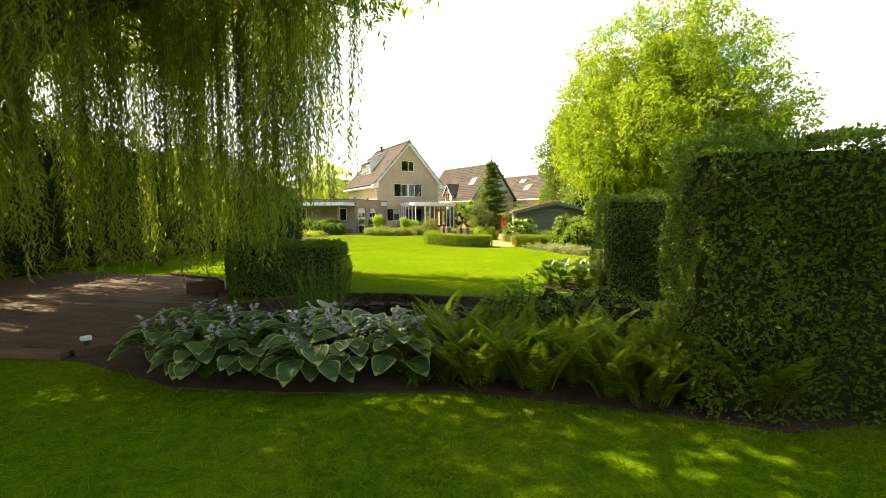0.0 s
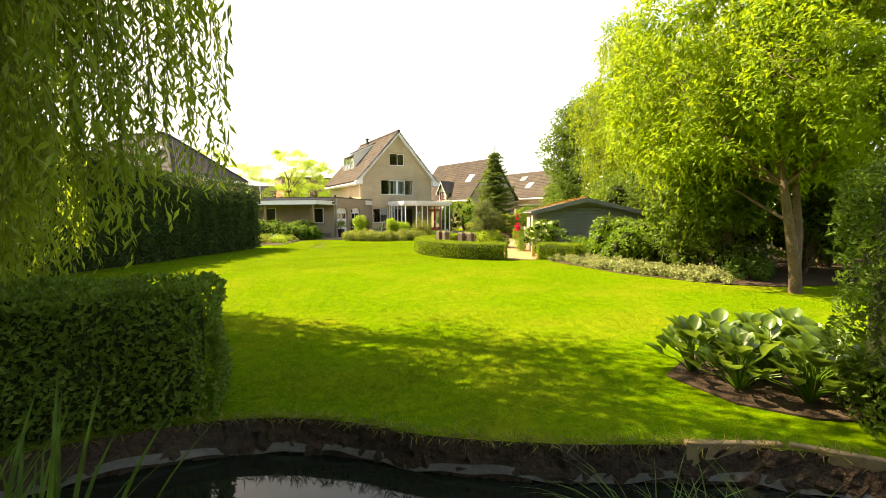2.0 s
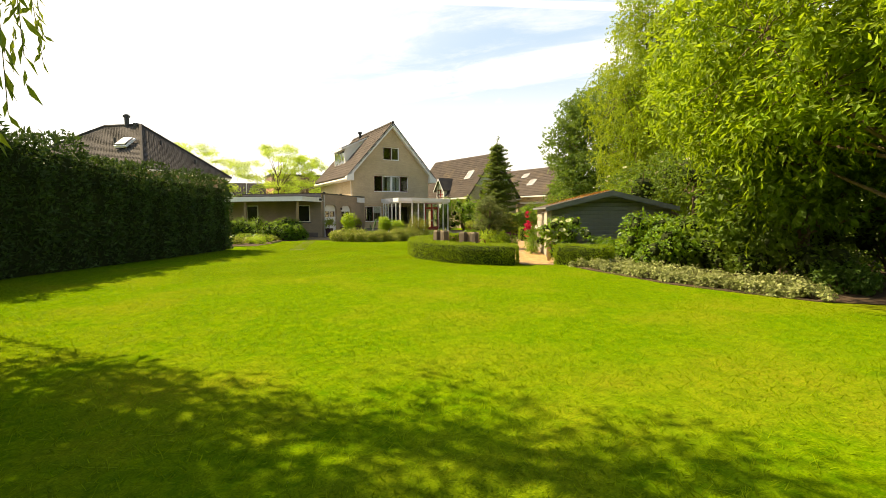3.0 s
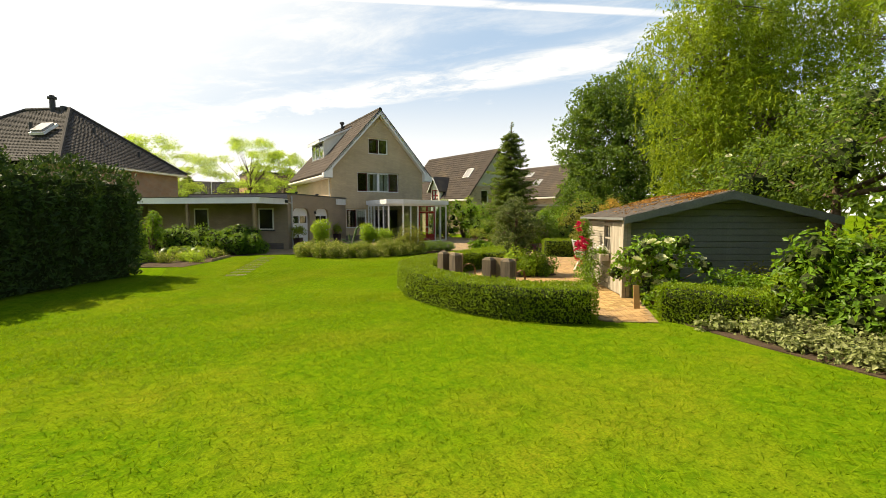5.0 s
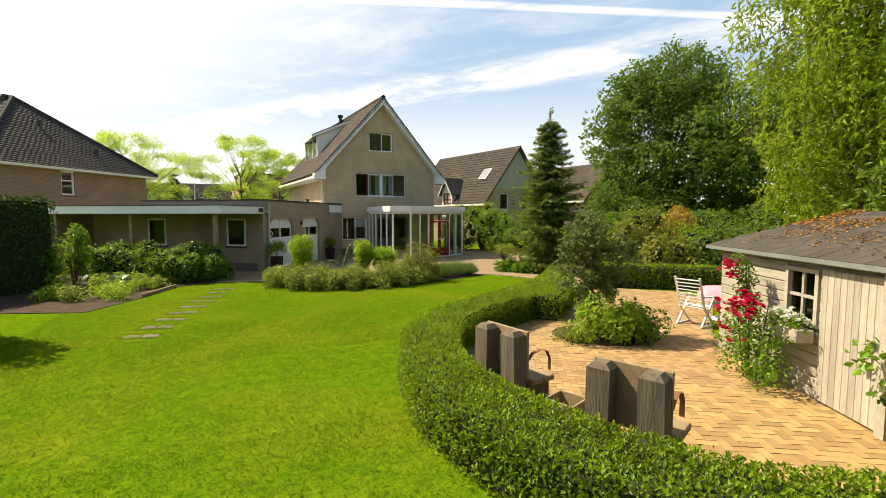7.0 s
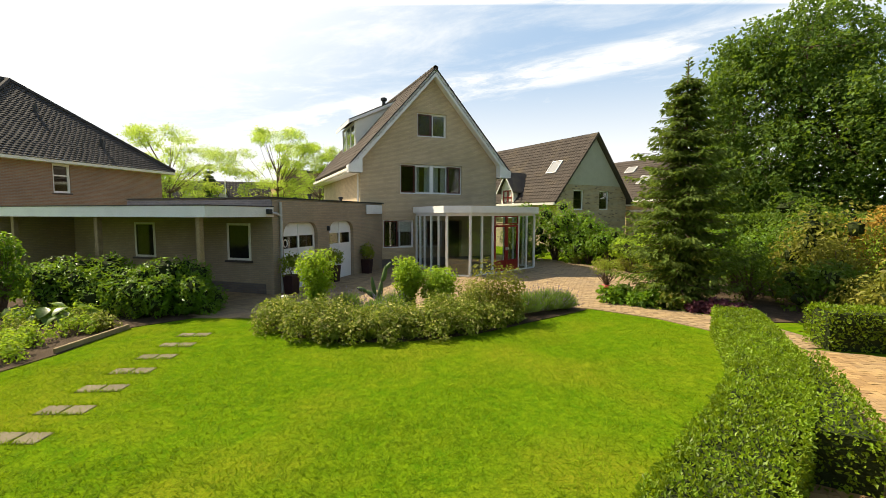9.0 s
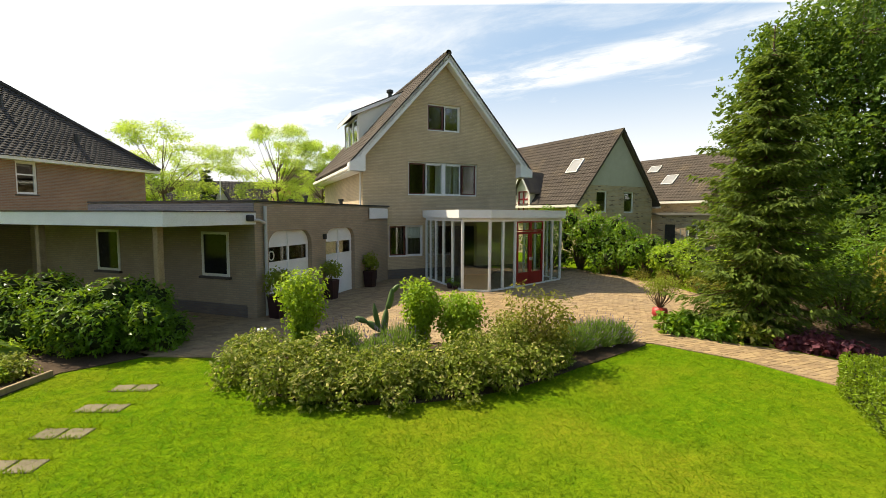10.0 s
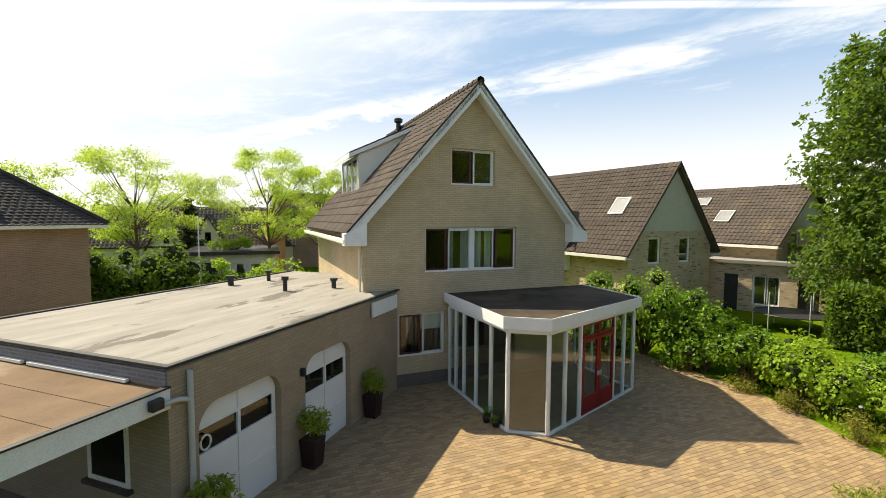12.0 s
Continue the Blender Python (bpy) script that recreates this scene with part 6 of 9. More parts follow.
def willow():
    """The weeping willow that hangs over the pond terrace."""
    ox, oy = -6.4, 10.2
    top = empty("weeping_willow", pose(ox, oy, 0), "large weeping willow with long hanging switches", "tree")
    tp = [(0, 0, -0.1), (0.1, 0.0, 1.2), (0.3, 0.1, 2.6), (0.6, 0.1, 4.2)]
    put("trunk", grid_mesh("trunk", *tube_arrays(tp, [0.5, 0.42, 0.36, 0.3], 12)), BARK, top, smooth=True)
    tops, lens, limbs, C = [], [], [], []
    n_arm = 88
    for k in range(n_arm):
        a = 2 * np.pi * (k + rng.uniform()) / n_arm
        q = rng.uniform(0.25, 1.0) ** 0.55
        # crown plan: an oval leaning out over the pond
        wx, wy = -3.9 + math.cos(a) * 6.3 * q, 10.9 + math.sin(a) * 5.9 * q
        wx = min(wx, 1.0 if wy < 12.3 else 1.0 - 0.38 * (wy - 12.3))
        far_right = wx - (0.95 if wy < 12.3 else 0.95 - 0.38 * (wy - 12.3))
        wz = 9.4 - 2.6 * q ** 2 + rng.uniform(-0.5, 0.4)
        e = np.array([wx - ox, wy - oy, wz])
        mid = np.array([e[0] * 0.55, e[1] * 0.55, wz * 0.82 + 1.2])
        limbs.append(tube_arrays([(0.4, 0.1, 3.4), mid * np.array([0.5, 0.5, 0.8]), mid, e], [0.12, 0.085, 0.05, 0.012], 5))
        for _ in range(5):
            C.append(e + rng.normal(0, 0.55, 3) * [1, 1, 0.45])
            C.append(mid + (e - mid) * rng.uniform(0, 1) + rng.normal(0, 0.6, 3) * [1, 1, 0.4])
        if far_right > 0 or (wy < 8.2 and wx > -4.5):
            n, lo, hi = 9, 0.4, 1.3                      # only short switches on the pond side
            low = None
        else:
            n, low = 22, rng.uniform(0.2, 1.2) if rng.uniform() < 0.75 else rng.uniform(1.8, 4.2)
            if far_right > -1.4:
                low = rng.uniform(2.4, 4.0)
        knots = e + rng.normal(0, 0.42, (3, 3)) * [1, 1, 0.45]
        for i in range(n):
            p = knots[i % 3] + rng.normal(0, 0.1, 3) * [1, 1, 0.6]
            tops.append(p)
            lens.append(rng.uniform(lo, hi) if low is None else max(0.8, (p[2] - low) * (1.0, 0.82, 0.6)[i % 3] - abs(rng.normal(0, 0.3))))
        if low is not None and far_right < -1.4:
            for u in rng.uniform(0, 0.9, 6):
                p = mid + (e - mid) * u + rng.normal(0, 0.3, 3) * [1, 1, 0.2]
                tops.append(p)
                lens.append(rng.uniform(1.2, 3.6))
    # long narrow curtains that almost reach the terrace
    for wx, wy, low in ((-0.75, 10.2, 0.5), (-1.15, 10.9, 0.35), (-1.7, 11.6, 0.6), (-2.3, 10.4, 0.3), (-2.9, 11.2, 0.8), (-0.5, 11.2, 1.2), (-0.2, 10.7, 1.5), (0.2, 11.2, 1.7), (0.65, 11.5, 2.0), (-3.5, 9.9, 0.4), (-4.2, 10.6, 0.5), (-5.0, 9.6, 0.6)):
        b = np.array([wx - ox, wy - oy, rng.uniform(7.4, 8.4)])
        for _ in range(30):
            p = b + rng.normal(0, 0.13, 3) * [1, 1, 1.5]
            tops.append(p)
            lens.append(max(1.0, p[2] - low - abs(rng.normal(0, 0.9))))
    # full hanging bundles on the lawn side
    for _ in range(32):
        wx, wy = rng.uniform(-8.6, -3.3), rng.uniform(5.6, 9.2)
        b = np.array([wx - ox, wy - oy, rng.uniform(5.6, 7.6)])
        low = rng.uniform(1.3, 2.8) if wx < -4.3 else rng.uniform(2.6, 4.0)
        for _ in range(9):
            p = b + rng.normal(0, 0.11, 3) * [1, 1, 0.8]
            tops.append(p)
            lens.append(max(0.8, p[2] - low - abs(rng.normal(0, 0.4))))
    tagged(put("limb_work", grid_mesh("limbs", *join_arrays(limbs)), BARK, top, smooth=True), kind="stuff")
    (V, F), (TV, TF) = strand_leaves(tops, lens, 0.09, 0.155, 0.26, 0.14)
    tagged(put("twig_work", grid_mesh("switches", TV, TF), WILLOW_TWIG, top, "thin hanging twigs"), kind="stuff")
    # the dense roof of the crown, thickened to shade the lawn
    ra, rq = rng.uniform(0, 2 * np.pi, 310), rng.uniform(0, 1, 310) ** 0.5
    roof = np.c_[-5.2 - ox + np.cos(ra) * rq * 6.4, 7.2 - oy + np.sin(ra) * rq * 7.6, 9.6 - 2.0 * rq ** 2 + rng.normal(0, 0.3, 310)]
    roof = roof[(roof[:, 0] + ox < -1.6) | (roof[:, 1] + oy < 4.5)]
    ra, rq = rng.uniform(0, 2 * np.pi, 150), rng.uniform(0, 1, 150) ** 0.5
    back = np.c_[-4.9 - ox + np.cos(ra) * rq * 3.4, 14.2 - oy + np.sin(ra) * rq * 4.0, 8.6 - 1.8 * rq ** 2 + rng.normal(0, 0.3, 150)]
    # the next two sets lie above the view, added only to cast shade
    over = np.c_[0.9 - ox + rng.normal(0, 1.0, 50), 10.1 - oy + rng.normal(0, 0.9, 50), 8.4 + rng.normal(0, 0.35, 50)]
    shade_clumps = np.c_[rng.uniform(-4.0, 2.2, 95) - ox, rng.uniform(2.6, 7.0, 95) - oy, 8.8 + rng.normal(0, 0.3, 95)]
    roof = np.concatenate([roof, back, over, shade_clumps])
    crown = [(V, F), clump_leaves(np.array(C), 0.55, 38, 0.19, 0.28), clump_leaves(roof, 0.85, 60, 0.30, 0.34)]
    put("crown", grid_mesh("crown", *join_arrays(crown)), WILLOW, top)
    return top


willow()


def big_crown(name, x, y, trunk_pts, trunk_r, blobs, leaf, per, size, label, aspect=0.45, shell=46, rc=0.3, hang=0.0, bark=None, limb_r=0.09, strands=420, heart=0.0):
    """A full-crowned tree: every mass is a shell of overlapping leafy clumps with uneven edges."""
    top = empty(name, pose(x, y, 0), label, "tree")
    tp = np.asarray(trunk_pts, float)
    put("trunk", grid_mesh("trunk", *tube_arrays(tp, np.linspace(trunk_r, trunk_r * 0.4, len(tp)), 10)), bark or BARK, top, smooth=True)
    limbs, C, R = [], [], []
    for bx, by, bz, br, bh in blobs:
        c = np.array([bx, by, bz], float)
        s = tp[min(len(tp) - 1, max(1, int(np.argmin(np.abs(tp[:, 2] - bz * 0.6)))))]
        limbs.append(tube_arrays([s, s * 0.45 + c * 0.55 + [0, 0, -0.1 * br], c], [limb_r, limb_r * 0.6, limb_r * 0.25], 6))
        n = int(shell * (br + bh) / 2)
        d = rand_dirs(n)
        k = np.where(rng.uniform(size=(n, 1)) < 0.75, rng.uniform(0.72, 1.08, (n, 1)), rng.uniform(0.2, 0.7, (n, 1)))
        cc = c + d * k * np.array([br, br, bh])
        C.append(cc)
        R.append(rc * rng.uniform(0.6, 1.35, n))
        for e in cc[::5]:
            limbs.append(tube_arrays([c, (c + e) / 2 + rng.normal(0, 0.1, 3), e], [limb_r * 0.3, limb_r * 0.18, 0.008], 4))
    tagged(put("limb_work", grid_mesh("limbs", *join_arrays(limbs)), bark or BARK, top, smooth=True), kind="stuff")
    C, R = np.concatenate(C), np.concatenate(R)
    ok = C[:, 2] > 0.35
    C, R = C[ok], R[ok]
    crown = [clump_leaves(C, R, per, size, aspect, squash=0.8)]
    if hang:
        k = rng.choice(len(C), strands, replace=strands > len(C))
        (V, F), _ = strand_leaves([tuple(C[i] + rng.normal(0, R[i] * 0.45, 3)) for i in k], rng.uniform(0.4, hang, len(k)), 0.055, size * 0.9, 0.3, 0.08)
        crown.append((V, F))
    V, F = join_arrays(crown)
    put("crown", grid_mesh("crown", V, F), leaf, top)
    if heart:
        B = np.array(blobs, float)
        tagged(put("twig_work", grid_mesh("twigs", *core_arrays(B[:, :3], heart * np.minimum(B[:, 3], B[:, 4]))), CORE, top, "dark core standing in for shade in the crown"), kind="stuff")
    return top


# the light tree on the lawn, its crown rising from a forked trunk
light_tree = big_crown("corkscrew_willow", 12.45, 10.55, [(0, 0, -0.1), (-0.05, 0.0, 0.5), (-0.12, 0.05, 1.0), (-0.22, 0.1, 1.6), (-0.3, 0.2, 2.4), (-0.2, 0.5, 3.6), (0.2, 0.9, 5.2)], 0.135,
          [(0.3, 0.6, 8.4, 2.1, 1.7), (2.6, 0.6, 7.8, 1.9, 1.8), (1.4, 0.4, 6.6, 2.2, 1.8), (-1.2, 1.2, 3.7, 1.2, 1.1), (0.3, -0.8, 3.7, 1.3, 1.1), (1.7, 0.5, 3.5, 1.5, 1.2), (0.7, 2.8, 3.2, 1.3, 1.3), (-1.0, 2.3, 5.0, 1.7, 1.8), (1.9, 0.9, 5.6, 2.0, 1.9), (0.1, 2.8, 7.0, 2.0, 1.8), (1.3, -1.5, 5.6, 1.9, 1.8), (-0.9, 0.2, 5.0, 1.4, 1.2), (2.6, 2.9, 4.0, 1.9, 2.0), (0.4, 3.8, 4.7, 1.7, 1.7), (3.6, 0.0, 4.4, 1.7, 2.0), (1.4, 4.6, 5.2, 1.8, 2.0), (2.4, 2.0, 7.4, 1.9, 1.6), (2.7, -1.5, 5.0, 1.6, 2.0), (1.0, 4.9, 4.3, 1.2, 1.2)],
          GOLD, 50, 0.155, "light yellow-green willow tree with forked bark trunk", 0.42, shell=50, rc=0.34, hang=1.2, limb_r=0.042, strands=700)
V, F = tube_arrays([(0.0, 0.02, 0.6), (0.2, 0.1, 1.3), (0.32, 0.25, 2.2), (0.55, 0.5, 3.4), (1.0, 0.6, 4.6)], [0.1, 0.09, 0.075, 0.06, 0.035], 8)
put("second_trunk", grid_mesh("trunk", V, F), BARK, light_tree, smooth=True)
big_crown("golden_willow", 23.6, 25.4, [(0, 0, -0.1), (0.1, 0, 2.0), (0.1, 0.2, 4.5), (0, 0.2, 7.5)], 0.32,
          [(0, 0, 10.4, 2.5, 2.6), (-1.5, 0.6, 8.0, 2.0, 2.3), (1.8, -0.6, 8.0, 2.6, 2.6), (0.4, -1.4, 5.6, 2.6, 2.2), (-1.3, 0.2, 5.3, 1.9, 1.9), (2.8, -2.5, 5.4, 2.6, 2.6), (3.4, 0.8, 10.0, 2.4, 2.4), (3.8, -4.0, 8.4, 2.8, 2.8), (5.5, -1.5, 11.0, 2.6, 2.6), (5.8, -6.0, 6.4, 2.6, 2.8), (-0.4, 0.4, 12.3, 1.6, 1.4), (0.2, 0.2, 3.2, 2.2, 1.8), (2.6, -1.0, 2.8, 2.4, 1.8)],
          WEEP, 42, 0.2, "tall yellow-green weeping willow behind the shed", 0.34, shell=48, rc=0.52, hang=2.2, strands=1300)
big_crown("maple", 38.5, 43.4, [(0, 0, -0.1), (0.1, 0, 3.0), (0.1, 0.2, 7.0), (0, 0.2, 11)], 0.4,
          [(0, 0, 12.6, 3.4, 3.0), (-2.7, 2.2, 8.6, 3.0, 3.2), (2.6, -0.6, 9.4, 3.6, 3.4), (-0.2, -2.0, 7.0, 3.4, 3.2), (-3.0, 0.4, 5.2, 2.8, 2.8), (3.4, -3.5, 6.2, 3.6, 3.4), (3.4, 1.4, 13.0, 3.0, 2.8), (0, -6, 8.0, 3.4, 3.6), (3, -8, 10.5, 3.6, 3.6), (-1.8, 2.4, 11.8, 2.2, 2.2), (2, -10, 5.5, 3.4, 3.4), (-1.5, -1.5, 3.6, 2.8, 2.2), (2.0, -5.0, 3.4, 3.0, 2.2), (-2.5, 3.0, 3.4, 2.4, 2.2)],
          MAPLE, 32, 0.25, "broad dark green deciduous tree", 0.68, shell=58, rc=0.62)


def spruce(x, y, h, r, label, name="spruce", whorls=30, arms=9, size=0.14, leaf=None, taper=0.9, spire=0.6):
    """A conifer: tiers of boughs that droop and lift at the tip, hung with sprays, below a bare leader."""
    top = empty(name, pose(x, y, 0), label, "tree")
    put("trunk", grid_mesh("trunk", *tube_arrays([(0, 0, -0.05), (0, 0, h * 0.5), (0.02, 0, h)], [0.12, 0.07, 0.012], 7)), BARK, top, smooth=True)
    P, D, N, br = [], [], [], []
    for k in range(whorls):
        zc = 0.4 + (h - spire - 0.4) * (k / (whorls - 1)) ** 0.9
        rw = (r * (1 - zc / h) ** taper * min(1.0, 0.6 + 1.2 * zc / h) + 0.06) * rng.uniform(0.72, 1.12)
        turn = rng.uniform(0, 2 * np.pi)
        for j in range(arms):
            a = turn + 2 * np.pi * j / arms + rng.normal(0, 0.16)
            ln = rw * rng.uniform(0.6, 1.12)
            z = zc + rng.normal(0, 0.06)
            n = max(7, int(30 * ln / r) + 5)
            s = np.linspace(0.06, 1, n)
            dx = np.c_[np.cos(a) * s * ln, np.sin(a) * s * ln, z + 0.05 * ln - 0.42 * ln * s + 0.26 * ln * s ** 3]
            br.append(tube_arrays(dx[:: max(1, n // 4)], np.linspace(0.012, 0.004, len(dx[:: max(1, n // 4)])), 3))
            out, sd = np.array([math.cos(a), math.sin(a), 0.0]), np.array([-math.sin(a), math.cos(a), 0.0])
            for rep in range(5):
                w = (0.34 * ln * (1 - s) ** 0.6 + 0.03)[:, None] * rng.uniform(-1, 1, (n, 1))
                P.append(dx + sd * w + np.array([0, 0, -1.0]) * (np.abs(w) * 0.35 + rng.uniform(0, 0.07, (n, 1))))
                D.append(out * 0.7 + sd * np.sign(w) * rng.uniform(0.2, 0.9, (n, 1)) + np.array([0, 0, -0.45]) + rng.normal(0, 0.22, dx.shape))
                N.append(np.tile([0, 0, 1.0], (n, 1)) + rng.normal(0, 0.35, dx.shape))
    s = np.linspace(0, 1, 26)
    P.append(np.c_[np.zeros(26) + 0.015, np.zeros(26), h - spire + spire * 0.95 * s])
    D.append(np.c_[rng.normal(0, 0.8, (26, 2)), np.full(26, 0.5)])
    N.append(rand_dirs(26))
    P, D, N = np.concatenate(P), np.concatenate(D), np.concatenate(N)
    L = size * rng.uniform(0.6, 1.25, len(P))
    put("branch_work", grid_mesh("branches", *join_arrays(br)), BARK, top)
    V, F = leaf_arrays(P, D, N, L, L * 0.36)
    V[:, 2] = np.maximum(V[:, 2], 0.02)
    put("crown", grid_mesh("crown", V, F), leaf or SPRUCE, top)
    return top


spruce(19.25, 34.4, 6.95, 2.25, "slender green spruce beside the path", size=0.17, taper=0.7)
ELDER = [(0, 0, 3.4, 1.8, 1.4), (-1.2, 1.6, 2.6, 1.5, 1.3), (1.6, 2.2, 3.2, 1.7, 1.5), (0.9, -1.5, 3.8, 1.8, 1.5), (1.8, 0.2, 4.8, 1.7, 1.3), (-0.4, 3.0, 2.3, 1.4, 1.1), (2.4, -2.4, 4.6, 1.8, 1.7), (0.6, -3.4, 3.4, 1.7, 1.6), (2.6, -4.4, 5.2, 1.8, 1.7)]
elder = big_crown("elder", 19.2, 19.6, [(0, 0, -0.1), (0.05, 0, 1.2), (0.1, 0.1, 2.4), (0.1, 0.1, 3.6)], 0.16,
          ELDER, DARKLEAF, 34, 0.15, "dark elder with flat cream flower heads behind the shed", 0.55, shell=34, rc=0.4, heart=0.4)
UMBEL = foliage("elder_flower", (0.55, 0.55, 0.32), (0.66, 0.66, 0.42), (0.7, 0.72, 0.4), 0.3)
flowers(elder, [tuple(np.array(b[:3]) + unit(rng.normal(size=3) + [-0.9, -0.5, 0.5]) * [b[3], b[3], b[4]] * 0.98) for b in ELDER for _ in range(5)], 0.085, UMBEL, "flower_head", 9)
spruce(38.9, 48.9, 15.2, 3.0, "tall dark fir beside the maple", "fir", 22, 8, 0.36, MAPLE, 0.8, 0.5)
big_crown("broadleaf_tree", 14.5, 13.5, [(0, 0, -0.1), (0.05, 0, 1.2), (0.1, 0.1, 2.6), (0.1, 0.1, 4.2)], 0.14,
          [(0, 0, 3.9, 1.6, 1.4), (-1.0, -0.4, 2.7, 1.2, 1.2), (0.9, -0.9, 3.0, 1.4, 1.4), (0.6, 1.0, 2.4, 1.4, 1.4), (-0.4, 0.9, 1.8, 1.2, 1.1), (1.6, -1.8, 2.4, 1.3, 1.5)],
          DARKLEAF, 40, 0.17, "dark broad-leaved small tree at the bed's edge", 0.7, shell=40, rc=0.36)
# unseen trees, added outside the garden to shade the lawn and block sky
big_crown("shade_tree", -10.5, 3.5, [(0, 0, -0.1), (0.1, 0, 2.5), (0.1, 0.2, 5), (0, 0.2, 8)], 0.35,
          [(0, 0, 9.0, 3.2, 2.4), (2.6, 1.0, 7.0, 2.8, 2.2), (-1.0, -2.4, 7.0, 2.8, 2.4), (2.4, -2.8, 7.6, 3.0, 2.2), (1.5, 3.2, 8.2, 2.6, 2.0)],
          DARKLEAF, 22, 0.55, "unseen tree added to shade the lawn", 0.6, shell=34, rc=0.75)
big_crown("shade_tree", -9.0, -4.5, [(0, 0, -0.1), (0.1, 0, 2.5), (0.1, 0.2, 5), (0, 0.2, 8)], 0.35,
          [(0, 0, 8.0, 3.2, 2.4), (2.6, 1.0, 6.0, 2.8, 2.4), (-1.0, -2.4, 6.0, 2.8, 2.4), (2.4, -2.8, 6.6, 3.0, 2.6), (1.5, 3.2, 7.2, 2.8, 2.2)],
          DARKLEAF, 22, 0.55, "unseen tree added behind the lawn for shade", 0.6, shell=34, rc=0.75)
big_crown("shade_tree", 0.5, -9.5, [(0, 0, -0.1), (0.1, 0, 2.5), (0.1, 0.2, 5), (0, 0.2, 8)], 0.35,
          [(0, 0, 8.0, 3.2, 2.4), (2.6, 1.0, 5.6, 2.8, 2.6), (-2.4, 0.4, 5.6, 2.8, 2.6), (3.4, -1.8, 6.6, 3.0, 2.6), (-1.5, 1.2, 7.2, 2.8, 2.2)],
          DARKLEAF, 14, 0.68, "unseen tree added to block the sky behind", 0.6, shell=34, rc=0.75)

# pale street trees and green beyond the garage
for x, y, h, s in ((-0.6, 69.5, 9.6, 1.7), (8.2, 68.8, 10.3, 1.4), (12.2, 72.0, 9.2, 1.2), (-9.0, 70.5, 8.4, 1.5)):
    bl = []
    for u in np.linspace(0.4, 1.0, 46):
        wide = 3.3 * s * math.sin(math.pi * (0.12 + 0.8 * (u - 0.42) / 0.58)) ** 0.7
        a = rng.uniform(0, 2 * np.pi)
        bl.append((math.cos(a) * wide * rng.uniform(0.3, 1), math.sin(a) * wide * rng.uniform(0.3, 1), h * u + rng.normal(0, 0.15), 0.62 * s, 0.2 * s))
    big_crown("false_acacia", x, y, [(0, 0, -0.1), (0.1, 0, h * 0.3), (0.0, 0.1, h * 0.45), (0, 0, h * 0.6)], 0.13, bl, ROBINIA, 17, 0.18, "airy pale green street tree", 0.42, shell=34, rc=0.36, limb_r=0.035)
spruce(1.85, 74.5, 7.4, 1.6, "small dark conifer in a far garden", "far_conifer", 16, 6, 0.34, YEW)
for x, y, r, h in ((0.7, 60.0, 1.5, 4.2), (3.3, 60.2, 1.9, 4.1), (-1.9, 60.5, 1.5, 4.2)):
    bush("round_tree", x, y, r, h, DARKLEAF, 2600, 0.22, "dense round-headed dark green tree", "tree", 0.6, lift=0.05, lumps=22, heart=0.5)
bush("lime_shrub", 9.0, 60.0, 1.6, 3.0, LIME, 2200, 0.2, "bright lime-green shrub beyond the garage roof", "shrub", 0.55, lift=-0.05, lumps=16)
bush("upright_shrub", 6.0, 62.0, 0.7, 3.5, LIME, 900, 0.2, "upright bright green shrub beyond the roof", "shrub", 0.5, lumps=12)
hedge("far_hedge", [(-8, 66), (2, 65), (14, 63.5)], 1.2, 1.4, DARKLEAF, 60, 0.22, "clipped hedge beyond the garage", 0.08)


